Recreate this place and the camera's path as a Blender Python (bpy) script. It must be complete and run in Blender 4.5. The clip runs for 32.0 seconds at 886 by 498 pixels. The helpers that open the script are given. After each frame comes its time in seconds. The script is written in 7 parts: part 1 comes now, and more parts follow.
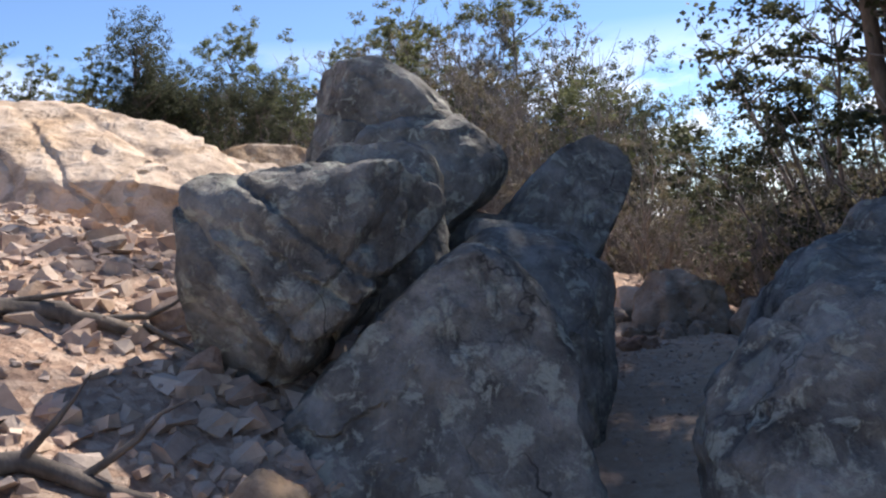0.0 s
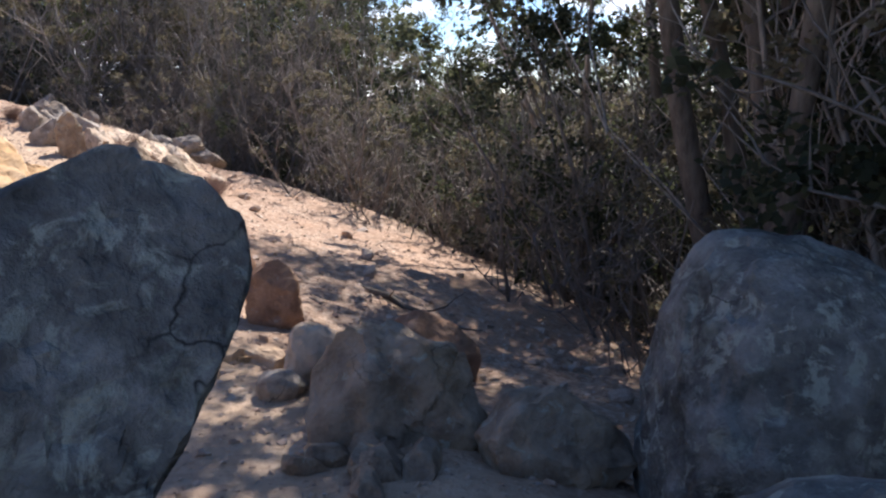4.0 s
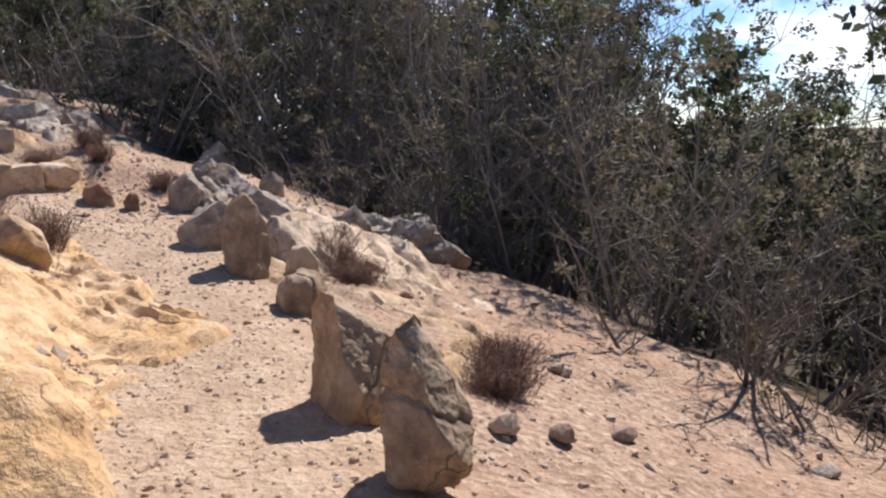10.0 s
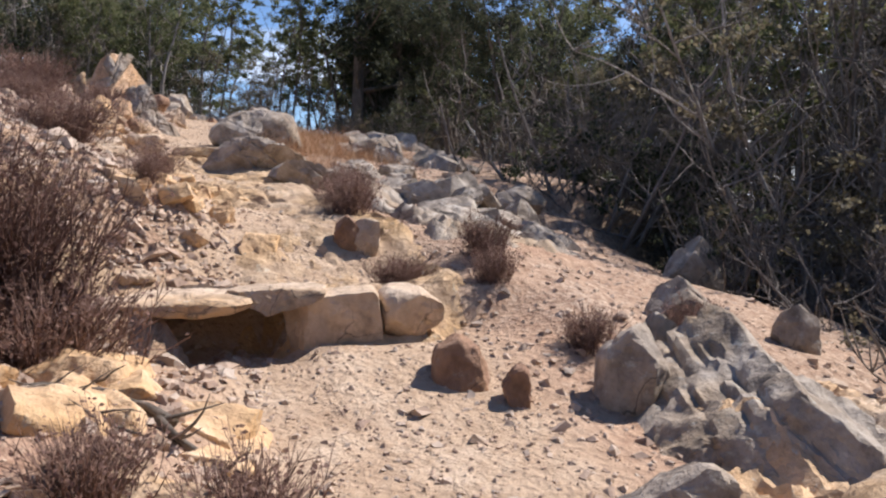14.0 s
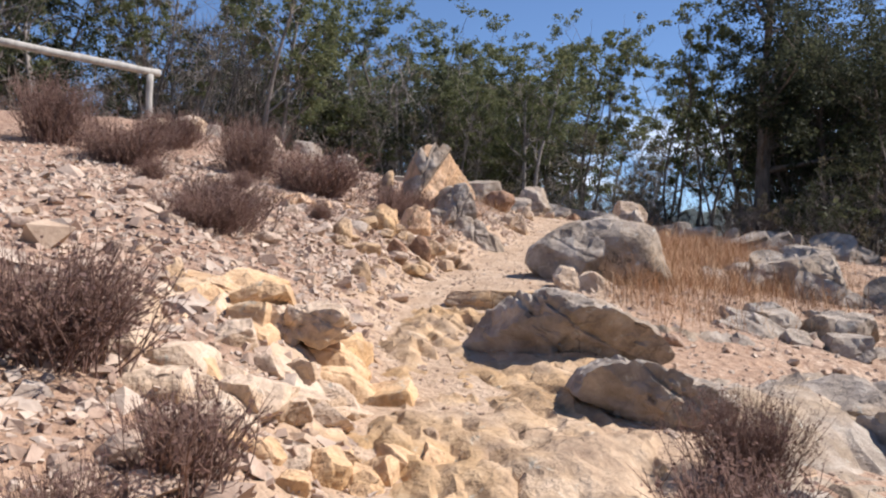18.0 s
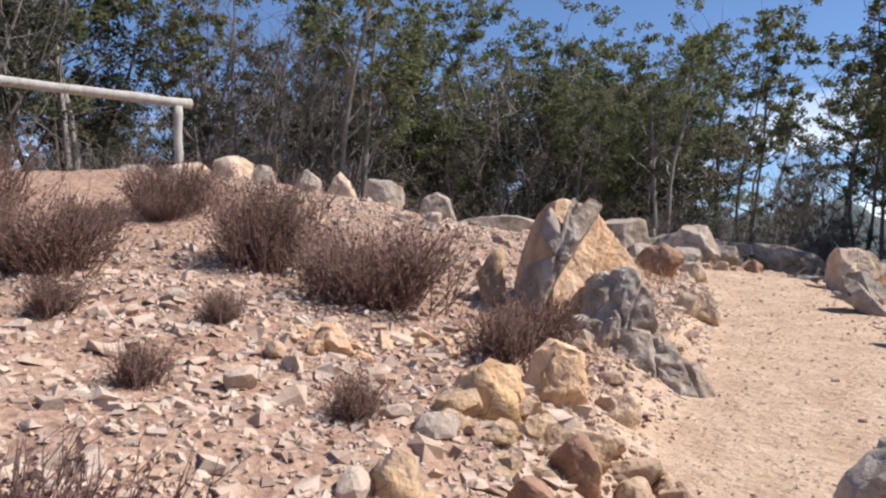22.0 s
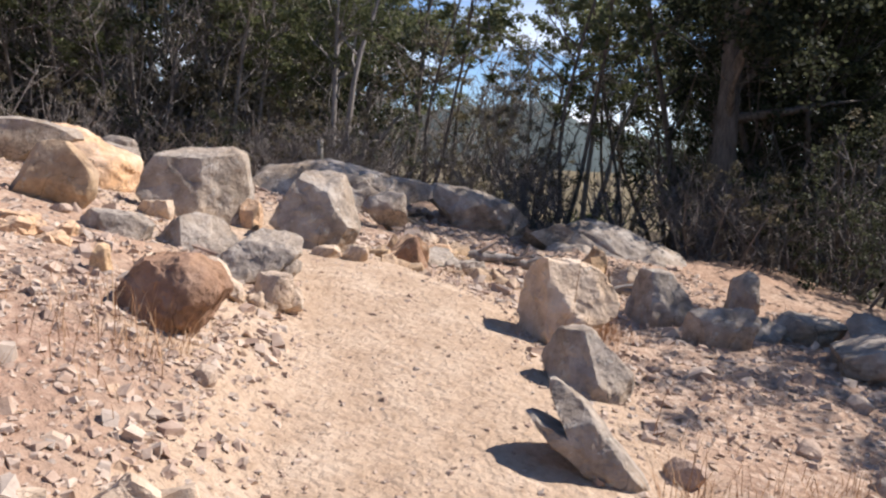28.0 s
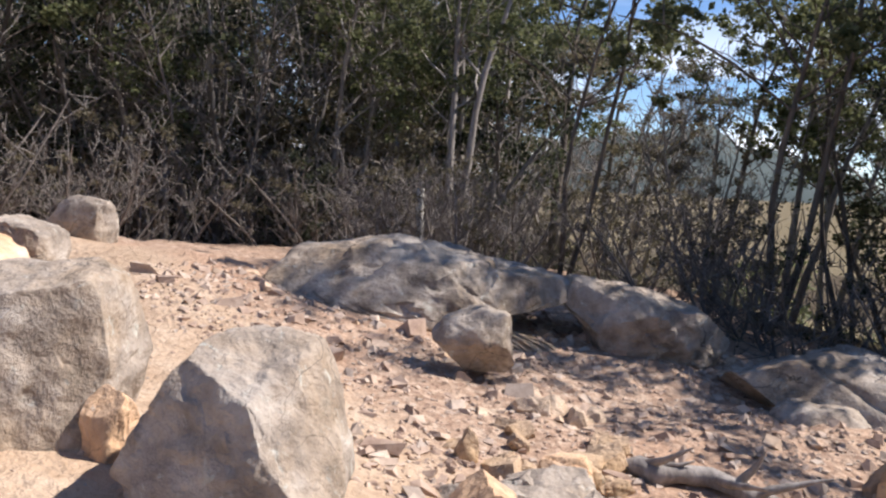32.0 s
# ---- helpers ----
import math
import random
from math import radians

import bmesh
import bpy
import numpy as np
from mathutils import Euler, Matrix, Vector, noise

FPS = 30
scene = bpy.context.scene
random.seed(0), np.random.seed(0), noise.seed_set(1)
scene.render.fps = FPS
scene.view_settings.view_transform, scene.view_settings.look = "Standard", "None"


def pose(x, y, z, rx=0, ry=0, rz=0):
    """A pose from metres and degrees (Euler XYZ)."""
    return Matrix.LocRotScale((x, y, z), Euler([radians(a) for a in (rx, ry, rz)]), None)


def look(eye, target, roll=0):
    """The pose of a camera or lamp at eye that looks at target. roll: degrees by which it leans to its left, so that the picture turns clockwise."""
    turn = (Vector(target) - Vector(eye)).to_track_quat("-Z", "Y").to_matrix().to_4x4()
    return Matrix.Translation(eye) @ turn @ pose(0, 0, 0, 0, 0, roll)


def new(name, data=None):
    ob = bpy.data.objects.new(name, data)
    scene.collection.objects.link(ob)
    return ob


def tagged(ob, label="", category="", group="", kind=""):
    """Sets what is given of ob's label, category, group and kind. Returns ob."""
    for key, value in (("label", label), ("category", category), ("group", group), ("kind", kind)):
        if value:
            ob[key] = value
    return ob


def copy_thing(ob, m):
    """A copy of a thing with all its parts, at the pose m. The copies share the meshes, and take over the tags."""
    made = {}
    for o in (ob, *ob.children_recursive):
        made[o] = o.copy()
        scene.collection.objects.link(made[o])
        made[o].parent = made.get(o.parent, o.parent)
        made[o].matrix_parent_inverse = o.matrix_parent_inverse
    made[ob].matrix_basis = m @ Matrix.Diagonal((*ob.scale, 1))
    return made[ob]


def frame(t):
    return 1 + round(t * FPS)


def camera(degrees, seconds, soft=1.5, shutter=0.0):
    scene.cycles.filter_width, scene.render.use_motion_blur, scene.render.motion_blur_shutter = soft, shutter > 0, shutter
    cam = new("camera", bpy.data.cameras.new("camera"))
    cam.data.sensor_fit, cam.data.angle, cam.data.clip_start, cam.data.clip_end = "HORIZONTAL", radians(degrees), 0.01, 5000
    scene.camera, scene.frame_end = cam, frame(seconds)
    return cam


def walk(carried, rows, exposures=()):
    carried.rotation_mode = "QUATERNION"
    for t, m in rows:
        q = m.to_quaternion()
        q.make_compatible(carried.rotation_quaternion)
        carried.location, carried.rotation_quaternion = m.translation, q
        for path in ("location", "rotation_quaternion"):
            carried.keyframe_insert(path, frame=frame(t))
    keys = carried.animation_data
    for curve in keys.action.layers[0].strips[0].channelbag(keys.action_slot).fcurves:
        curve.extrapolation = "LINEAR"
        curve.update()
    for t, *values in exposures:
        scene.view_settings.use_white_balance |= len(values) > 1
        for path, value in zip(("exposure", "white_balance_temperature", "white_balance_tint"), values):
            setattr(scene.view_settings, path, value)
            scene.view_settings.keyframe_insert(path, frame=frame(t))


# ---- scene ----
cam = camera(55.6, 32.0, 2.3)
PATH = [
    (0, (-1.943, -4.642, 1.108), (-1.774, -2.650, 1.049), -3.5),
    (0.5, (-1.885, -4.342, 1.189), (-1.591, -2.365, 1.117), -2.2),
    (1, (-1.815, -4.040, 1.296), (-1.385, -2.090, 1.184), -1.3),
    (1.5, (-1.684, -3.717, 1.399), (-1.264, -1.764, 1.314), -0.8),
    (2, (-1.615, -3.310, 1.386), (-1.071, -1.385, 1.365), -0.3),
    (2.5, (-1.436, -2.882, 1.415), (-0.779, -0.993, 1.461), 0.2),
    (3, (-1.269, -2.549, 1.580), (-0.567, -0.678, 1.499), -0.3),
    (3.5, (-1.104, -2.184, 1.612), (-0.302, -0.367, 1.376), -1.8),
    (5.5, (0.003, -0.166, 1.586), (0.201, 1.724, 0.961), 1.5),
    (6, (-0.043, 0.307, 1.589), (-0.289, 2.199, 0.986), 0.2),
    (6.5, (-0.094, 0.874, 1.571), (-0.631, 2.721, 1.023), -0.6),
    (7, (-0.297, 1.298, 1.59), (-0.823, 3.148, 1.042), 0.3),
    (7.5, (-0.501, 1.713, 1.684), (-0.766, 3.629, 1.176), -0.1),
    (8, (-0.64, 2.133, 1.791), (-0.699, 4.076, 1.32), 0.7),
    (8.5, (-0.794, 2.756, 1.737), (-0.77, 4.711, 1.316), 1.8),
    (9, (-0.854, 3.216, 1.809), (-0.782, 5.183, 1.451), -0.6),
    (9.5, (-0.852, 3.645, 1.918), (-0.693, 5.619, 1.638), -2.0),
    (10, (-0.876, 4.174, 1.905), (-0.422, 6.099, 1.611), -0.1),
    (10.5, (-0.724, 4.618, 1.85), (-0.189, 6.51, 1.485), 0.3),
    (11, (-0.704, 5.078, 1.866), (-0.448, 7.024, 1.483), 1.5),
    (11.5, (-0.748, 5.618, 1.911), (-0.79, 7.591, 1.587), 1.7),
    (12, (-0.78, 6.288, 1.964), (-1.063, 8.248, 1.684), 1.0),
    (12.5, (-0.893, 6.91, 1.973), (-1.242, 8.86, 1.695), 0.5),
    (13, (-0.886, 7.524, 2.012), (-1.297, 9.463, 1.74), -0.6),
    (13.5, (-0.984, 8.131, 2.014), (-1.486, 10.056, 1.807), 0.3),
    (14, (-1.074, 8.736, 2.039), (-1.692, 10.634, 1.909), 0.6),
    (14.5, (-1.19, 9.302, 2.106), (-2.081, 11.091, 2.015), 1.7),
    (15, (-1.365, 9.814, 2.285), (-2.387, 11.53, 2.178), 2.2),
    (15.5, (-1.452, 10.298, 2.372), (-2.561, 11.961, 2.291), -0.8),
    (17.5, (-2.498, 12.189, 2.684), (-3.889, 13.626, 2.692), 3.9),
    (18, (-2.836, 12.635, 2.705), (-4.24, 14.059, 2.746), 1.0),
    (18.5, (-3.218, 13.163, 3.083), (-4.615, 14.591, 3.189), -0.8),
    (19, (-3.566, 13.44, 3.294), (-4.875, 14.951, 3.37), -1.2),
    (19.5, (-3.943, 13.877, 3.351), (-5.23, 15.407, 3.405), -2.6),
    (20, (-4.311, 14.278, 3.43), (-5.743, 15.67, 3.536), -1.3),
    (20.5, (-4.759, 14.61, 3.47), (-6.272, 15.913, 3.589), 0.0),
    (21, (-5.153, 14.964, 3.495), (-6.747, 16.166, 3.619), -0.8),
    (21.5, (-5.615, 15.141, 3.491), (-7.279, 16.244, 3.609), -0.1),
    (22, (-5.874, 15.295, 3.642), (-7.444, 16.534, 3.703), -1.4),
    (22.5, (-6.031, 15.609, 3.726), (-7.52, 16.944, 3.723), -0.6),
    (23, (-6.206, 15.84, 3.783), (-7.715, 17.15, 3.712), -0.3),
    (23.5, (-6.446, 16.174, 3.887), (-7.929, 17.508, 3.752), -1.5),
    (24, (-6.735, 16.645, 3.931), (-8.209, 17.987, 3.763), -1.7),
    (24.5, (-7.097, 16.996, 3.93), (-8.547, 18.365, 3.774), -3.1),
    (25, (-7.402, 17.359, 4.073), (-8.714, 18.863, 3.949), -3.1),
    (25.5, (-7.587, 17.884, 4.138), (-8.75, 19.508, 4.034), -1.3),
    (26, (-7.755, 18.241, 4.151), (-8.761, 19.962, 3.988), -0.1),
    (26.5, (-7.812, 18.681, 4.162), (-8.69, 20.465, 3.945), -0.7),
    (28.5, (-8.638, 20.465, 4.492), (-9.758, 22.107, 4.27), 3.1),
    (29, (-8.988, 20.961, 4.551), (-10.118, 22.595, 4.317), 1.5),
    (29.5, (-9.234, 21.391, 4.606), (-10.422, 22.981, 4.363), 0.4),
    (30, (-9.566, 21.808, 4.653), (-10.808, 23.355, 4.398), 0.9),
    (30.5, (-9.829, 22.269, 4.673), (-11.156, 23.751, 4.469), -0.4),
    (31, (-10.085, 22.707, 4.664), (-11.497, 24.114, 4.5), 1.1),
    (31.5, (-10.37, 23.14, 4.69), (-11.724, 24.604, 4.537), 2.4),
    (32, (-10.534, 23.55, 4.765), (-11.896, 25.004, 4.59), 2.9),
]
EXPOSURES = [(0.0, 0.8, 6500, 14), (1.0, 1.15, 6600, 14), (2.2, 1.25, 6600, 14), (3.5, 1.08, 6300, 14), (5.8, 0.45, 6400, 14), (26.0, 0.47, 6400, 14), (29.0, 0.55, 6400, 14), (32.0, 0.6, 6400, 14)]
walk(cam, [(t, look(eye, target, roll)) for t, eye, target, roll in PATH], EXPOSURES)

# ---------------------------------------------------------------- sky, sun
SUN_AZ = 42.0    # degrees to the right of +y from which the sun shines
SUN_EL = 49.0
world = bpy.data.worlds.new("sky")
scene.world = world
world.use_nodes = True
wn, wl = world.node_tree.nodes, world.node_tree.links
wn.clear()
sky = wn.new("ShaderNodeTexSky")
sky.sky_type = "NISHITA"
sky.sun_disc = False
sky.sun_elevation = radians(SUN_EL)
sky.sun_rotation = radians(SUN_AZ)
sky.air_density, sky.dust_density, sky.ozone_density = 0.8, 0.0, 6.0
geo = wn.new("ShaderNodeTexCoord")
cl_map = wn.new("ShaderNodeMapping")
cl_map.inputs["Scale"].default_value = (3.0, 3.0, 9.0)
cl_noise = wn.new("ShaderNodeTexNoise")
cl_noise.inputs["Scale"].default_value = 1.6
cl_noise.inputs["Detail"].default_value = 7
cl_noise.inputs["Roughness"].default_value = 0.58
sep = wn.new("ShaderNodeSeparateXYZ")
low = wn.new("ShaderNodeMapRange")
low.inputs["From Min"].default_value, low.inputs["From Max"].default_value = 0.22, 0.06
cl_ramp = wn.new("ShaderNodeMapRange")
cl_ramp.inputs["From Min"].default_value, cl_ramp.inputs["From Max"].default_value = 0.46, 0.57
mul = wn.new("ShaderNodeMath")
mul.operation = "MULTIPLY"
mix = wn.new("ShaderNodeMix")
mix.data_type = "RGBA"
mix.inputs["B"].default_value = (10.0, 10.3, 10.8, 1)
bg = wn.new("ShaderNodeBackground")
bg.inputs["Strength"].default_value = 0.105
wout = wn.new("ShaderNodeOutputWorld")
wl.new(geo.outputs["Generated"], cl_map.inputs["Vector"])
wl.new(cl_map.outputs["Vector"], cl_noise.inputs["Vector"])
wl.new(geo.outputs["Generated"], sep.inputs[0])
wl.new(sep.outputs["Z"], low.inputs["Value"])
wl.new(cl_noise.outputs["Fac"], cl_ramp.inputs["Value"])
wl.new(low.outputs["Result"], mul.inputs[0])
wl.new(cl_ramp.outputs["Result"], mul.inputs[1])
wl.new(mul.outputs[0], mix.inputs["Factor"])
wl.new(sky.outputs["Color"], mix.inputs["A"])
wl.new(mix.outputs["Result"], bg.inputs["Color"])
wl.new(bg.outputs["Background"], wout.inputs["Surface"])

sun = new("sun", bpy.data.lights.new("sun", "SUN"))
sun.data.energy = 5.0
sun.data.angle = radians(0.6)
sun.data.color = (1.0, 0.945, 0.87)
_az, _el = radians(SUN_AZ), radians(SUN_EL)
SUN_DIR = Vector((math.sin(_az) * math.cos(_el), math.cos(_az) * math.cos(_el), math.sin(_el)))
sun.matrix_world = look(SUN_DIR * 60, (0, 0, 0))


# ---------------------------------------------------------------- materials
def ramp(nodes, stops):
    r = nodes.new("ShaderNodeValToRGB")
    while len(r.color_ramp.elements) < len(stops):
        r.color_ramp.elements.new(0.5)
    for e, (p, c) in zip(r.color_ramp.elements, stops):
        e.position, e.color = p, (*c, 1)
    return r


class Mat:
    """A small builder round one Principled material."""

    def __init__(self, name, rough=0.9, spec=0.25):
        self.m = bpy.data.materials.new(name)
        self.m.use_nodes = True
        self.n, self.l = self.m.node_tree.nodes, self.m.node_tree.links
        self.p = self.n["Principled BSDF"]
        self.p.inputs["Roughness"].default_value = rough
        self.p.inputs["Specular IOR Level"].default_value = spec
        self.tc = self.n.new("ShaderNodeTexCoord")
        self.bumped = None

    def coord(self, scale=(1, 1, 1), world=False):
        mp = self.n.new("ShaderNodeMapping")
        mp.inputs["Scale"].default_value = scale
        if world:
            g = self.n.new("ShaderNodeNewGeometry")
            self.l.new(g.outputs["Position"], mp.inputs["Vector"])
        else:
            self.l.new(self.tc.outputs["Object"], mp.inputs["Vector"])
        return mp.outputs["Vector"]

    def noise(self, scale, detail=4, rough=0.6, vec=None, distort=0.0):
        t = self.n.new("ShaderNodeTexNoise")
        t.inputs["Scale"].default_value, t.inputs["Detail"].default_value = scale, detail
        t.inputs["Roughness"].default_value, t.inputs["Distortion"].default_value = rough, distort
        self.l.new(vec or self.coord(), t.inputs["Vector"])
        return t.outputs["Fac"]

    def voronoi(self, scale, vec=None, feature="F1", out="Distance"):
        t = self.n.new("ShaderNodeTexVoronoi")
        t.feature = feature
        t.inputs["Scale"].default_value = scale
        self.l.new(vec or self.coord(), t.inputs["Vector"])
        return t.outputs[out]

    def ramp(self, fac, stops):
        r = ramp(self.n, stops)
        self.l.new(fac, r.inputs["Fac"])
        return r.outputs["Color"]

    def span(self, fac, lo, hi):
        r = self.n.new("ShaderNodeMapRange")
        r.inputs["From Min"].default_value, r.inputs["From Max"].default_value = lo, hi
        self.l.new(fac, r.inputs["Value"])
        return r.outputs["Result"]

    def mix(self, fac, a, b, blend="MIX"):
        m = self.n.new("ShaderNodeMix")
        m.data_type, m.blend_type = "RGBA", blend
        for key, v in (("Factor", fac), ("A", a), ("B", b)):
            if isinstance(v, (int, float)):
                m.inputs[key].default_value = v
            elif isinstance(v, tuple):
                m.inputs[key].default_value = (*v, 1)
            else:
                self.l.new(v, m.inputs[key])
        return m.outputs["Result"]

    def value(self, kind):
        if kind == "island":
            return self.n.new("ShaderNodeNewGeometry").outputs["Random Per Island"]
        if kind == "object":
            return self.n.new("ShaderNodeObjectInfo").outputs["Random"]
        a = self.n.new("ShaderNodeAttribute")
        a.attribute_name = kind
        return a.outputs["Fac"]

    def colour(self, out):
        self.l.new(out, self.p.inputs["Base Color"])
        return self

    def bump(self, fac, strength, distance):
        b = self.n.new("ShaderNodeBump")
        b.inputs["Strength"].default_value, b.inputs["Distance"].default_value = strength, distance
        self.l.new(fac, b.inputs["Height"])
        if self.bumped:
            self.l.new(self.bumped, b.inputs["Normal"])
        self.bumped = b.outputs["Normal"]
        self.l.new(self.bumped, self.p.inputs["Normal"])
        return self


def rock_material(name, pale, mid, dark, lichen, stain, amount=0.5, warm=0.45):
    """Weathered sandstone: mottled grain, ochre stain, lichen spots, cracks."""
    m = Mat(name, 0.92, 0.2)
    big, fine, grit = m.noise(1.3, 5, 0.6), m.noise(6, 5, 0.55), m.noise(45, 3, 0.6)
    col = m.ramp(fine, [(0.30, dark), (0.5, mid), (0.68, pale)])
    col = m.mix(m.span(big, 0.62 - warm * 0.3, 0.80 - warm * 0.3), col, m.ramp(fine, [(0.3, tuple(c * 0.7 for c in stain)), (0.65, stain)]))
    spots = m.noise(11, 5, 0.7, distort=0.6)
    col = m.mix(m.span(spots, 0.66 - 0.16 * amount, 0.74 - 0.16 * amount), col, lichen)
    blots = m.noise(2.6, 7, 0.72)
    col = m.mix(m.span(blots, 0.53, 0.68), col, tuple(c * 0.55 for c in dark))
    col = m.mix(0.18, col, m.ramp(grit, [(0.3, dark), (0.7, pale)]))
    speck = m.noise(24, 6, 0.75, distort=0.4)
    few = 0.09 - 0.09 * min(1.0, amount)
    col = m.mix(m.span(speck, 0.57 + few, 0.82 + few), col, tuple(c * 0.7 for c in dark))
    col = m.mix(m.span(m.noise(19, 5, 0.7, distort=0.8), 0.58 + few, 0.80 + few), col, lichen)
    m.colour(col)
    warped = m.n.new("ShaderNodeVectorMath")
    warped.operation = "ADD"
    m.l.new(m.coord((1, 1, 1.4)), warped.inputs[0])
    shake = m.n.new("ShaderNodeTexNoise")
    shake.inputs["Scale"].default_value, shake.inputs["Detail"].default_value = 2.2, 5
    m.l.new(m.tc.outputs["Object"], shake.inputs["Vector"])
    m.l.new(shake.outputs["Color"], warped.inputs[1])
    split = m.voronoi(1.9, warped.outputs[0], "DISTANCE_TO_EDGE")
    some = m.span(m.noise(1.1, 3, 0.6), 0.47, 0.58)
    line = m.n.new("ShaderNodeMath")
    line.operation = "MULTIPLY"
    m.l.new(m.span(split, 0.016, 0.0), line.inputs[0])
    m.l.new(some, line.inputs[1])
    col = m.mix(line.outputs[0], col, tuple(c * 0.5 for c in dark))
    discs = m.voronoi(7.5, m.coord())
    rare = m.span(m.noise(2.3, 4, 0.6), 0.5, 0.62)
    spot = m.n.new("ShaderNodeMath")
    spot.operation = "MULTIPLY"
    m.l.new(m.span(discs, 0.30, 0.22), spot.inputs[0])
    m.l.new(rare, spot.inputs[1])
    fade = m.n.new("ShaderNodeMath")
    fade.operation = "MULTIPLY"
    fade.inputs[1].default_value = 0.5 * amount
    m.l.new(spot.outputs[0], fade.inputs[0])
    col = m.mix(fade.outputs[0], col, lichen)
    m.colour(col)
    m.bump(line.outputs[0], -0.6, 0.03)
    m.bump(m.noise(3.3, 7, 0.68), 0.6, 0.11).bump(fine, 0.4, 0.05).bump(speck, 0.25, 0.015).bump(grit, 0.4, 0.006)
    return m.m


ROCK_GREY = rock_material("grey_sandstone", (0.53, 0.465, 0.395), (0.37, 0.31, 0.255), (0.17, 0.138, 0.11), (0.52, 0.50, 0.43), (0.47, 0.33, 0.20), 0.4, 0.5)
ROCK_BROWN = rock_material("brown_weathered_sandstone", (0.47, 0.38, 0.29), (0.325, 0.245, 0.175), (0.14, 0.10, 0.075), (0.42, 0.41, 0.33), (0.52, 0.33, 0.16), 0.5, 0.5)
ROCK_TAN = rock_material("tan_sandstone", (0.63, 0.48, 0.34), (0.48, 0.345, 0.23), (0.25, 0.17, 0.115), (0.52, 0.48, 0.38), (0.58, 0.36, 0.16), 0.3, 0.6)
ROCK_GOLD = rock_material("golden_sandstone", (0.78, 0.585, 0.395), (0.645, 0.44, 0.26), (0.40, 0.245, 0.135), (0.54, 0.485, 0.375), (0.70, 0.42, 0.175), 0.3, 0.6)
ROCK_DARK = rock_material("lichened_grey_rock", (0.31, 0.295, 0.265), (0.18, 0.168, 0.148), (0.055, 0.051, 0.045), (0.36, 0.365, 0.30), (0.26, 0.235, 0.16), 0.8, 0.2)
ROCK_ORANGE = rock_material("orange_sandstone", (0.80, 0.61, 0.45), (0.68, 0.45, 0.28), (0.34, 0.235, 0.165), (0.45, 0.43, 0.38), (0.74, 0.42, 0.19), 0.4, 0.6)
ROCK_RED = rock_material("reddish_brown_rock", (0.44, 0.29, 0.20), (0.32, 0.19, 0.125), (0.15, 0.09, 0.06), (0.40, 0.36, 0.29), (0.42, 0.23, 0.11), 0.2, 0.5)
ROCK_PALE = rock_material("pale_sandstone", (0.72, 0.59, 0.46), (0.60, 0.46, 0.335), (0.36, 0.265, 0.19), (0.54, 0.51, 0.43), (0.66, 0.42, 0.22), 0.3, 0.5)


def stone_material(name, how):
    m = Mat(name, 0.93, 0.18)
    r = m.value(how)
    col = m.ramp(r, [(0.0, (0.20, 0.125, 0.095)), (0.2, (0.36, 0.235, 0.175)), (0.45, (0.52, 0.38, 0.29)), (0.7, (0.58, 0.46, 0.365)), (0.85, (0.42, 0.36, 0.31)), (1.0, (0.56, 0.37, 0.22))])
    f = m.noise(9, 5, 0.65)
    col = m.mix(0.45, col, m.ramp(f, [(0.28, (0.16, 0.115, 0.09)), (0.5, (0.46, 0.36, 0.28)), (0.72, (0.66, 0.55, 0.44))]))
    m.colour(col)
    m.bump(f, 0.6, 0.02).bump(m.noise(60, 3), 0.4, 0.005)
    return m.m


STONE_ONE = stone_material("loose_stone", "object")
STONE_MANY = stone_material("scree", "island")


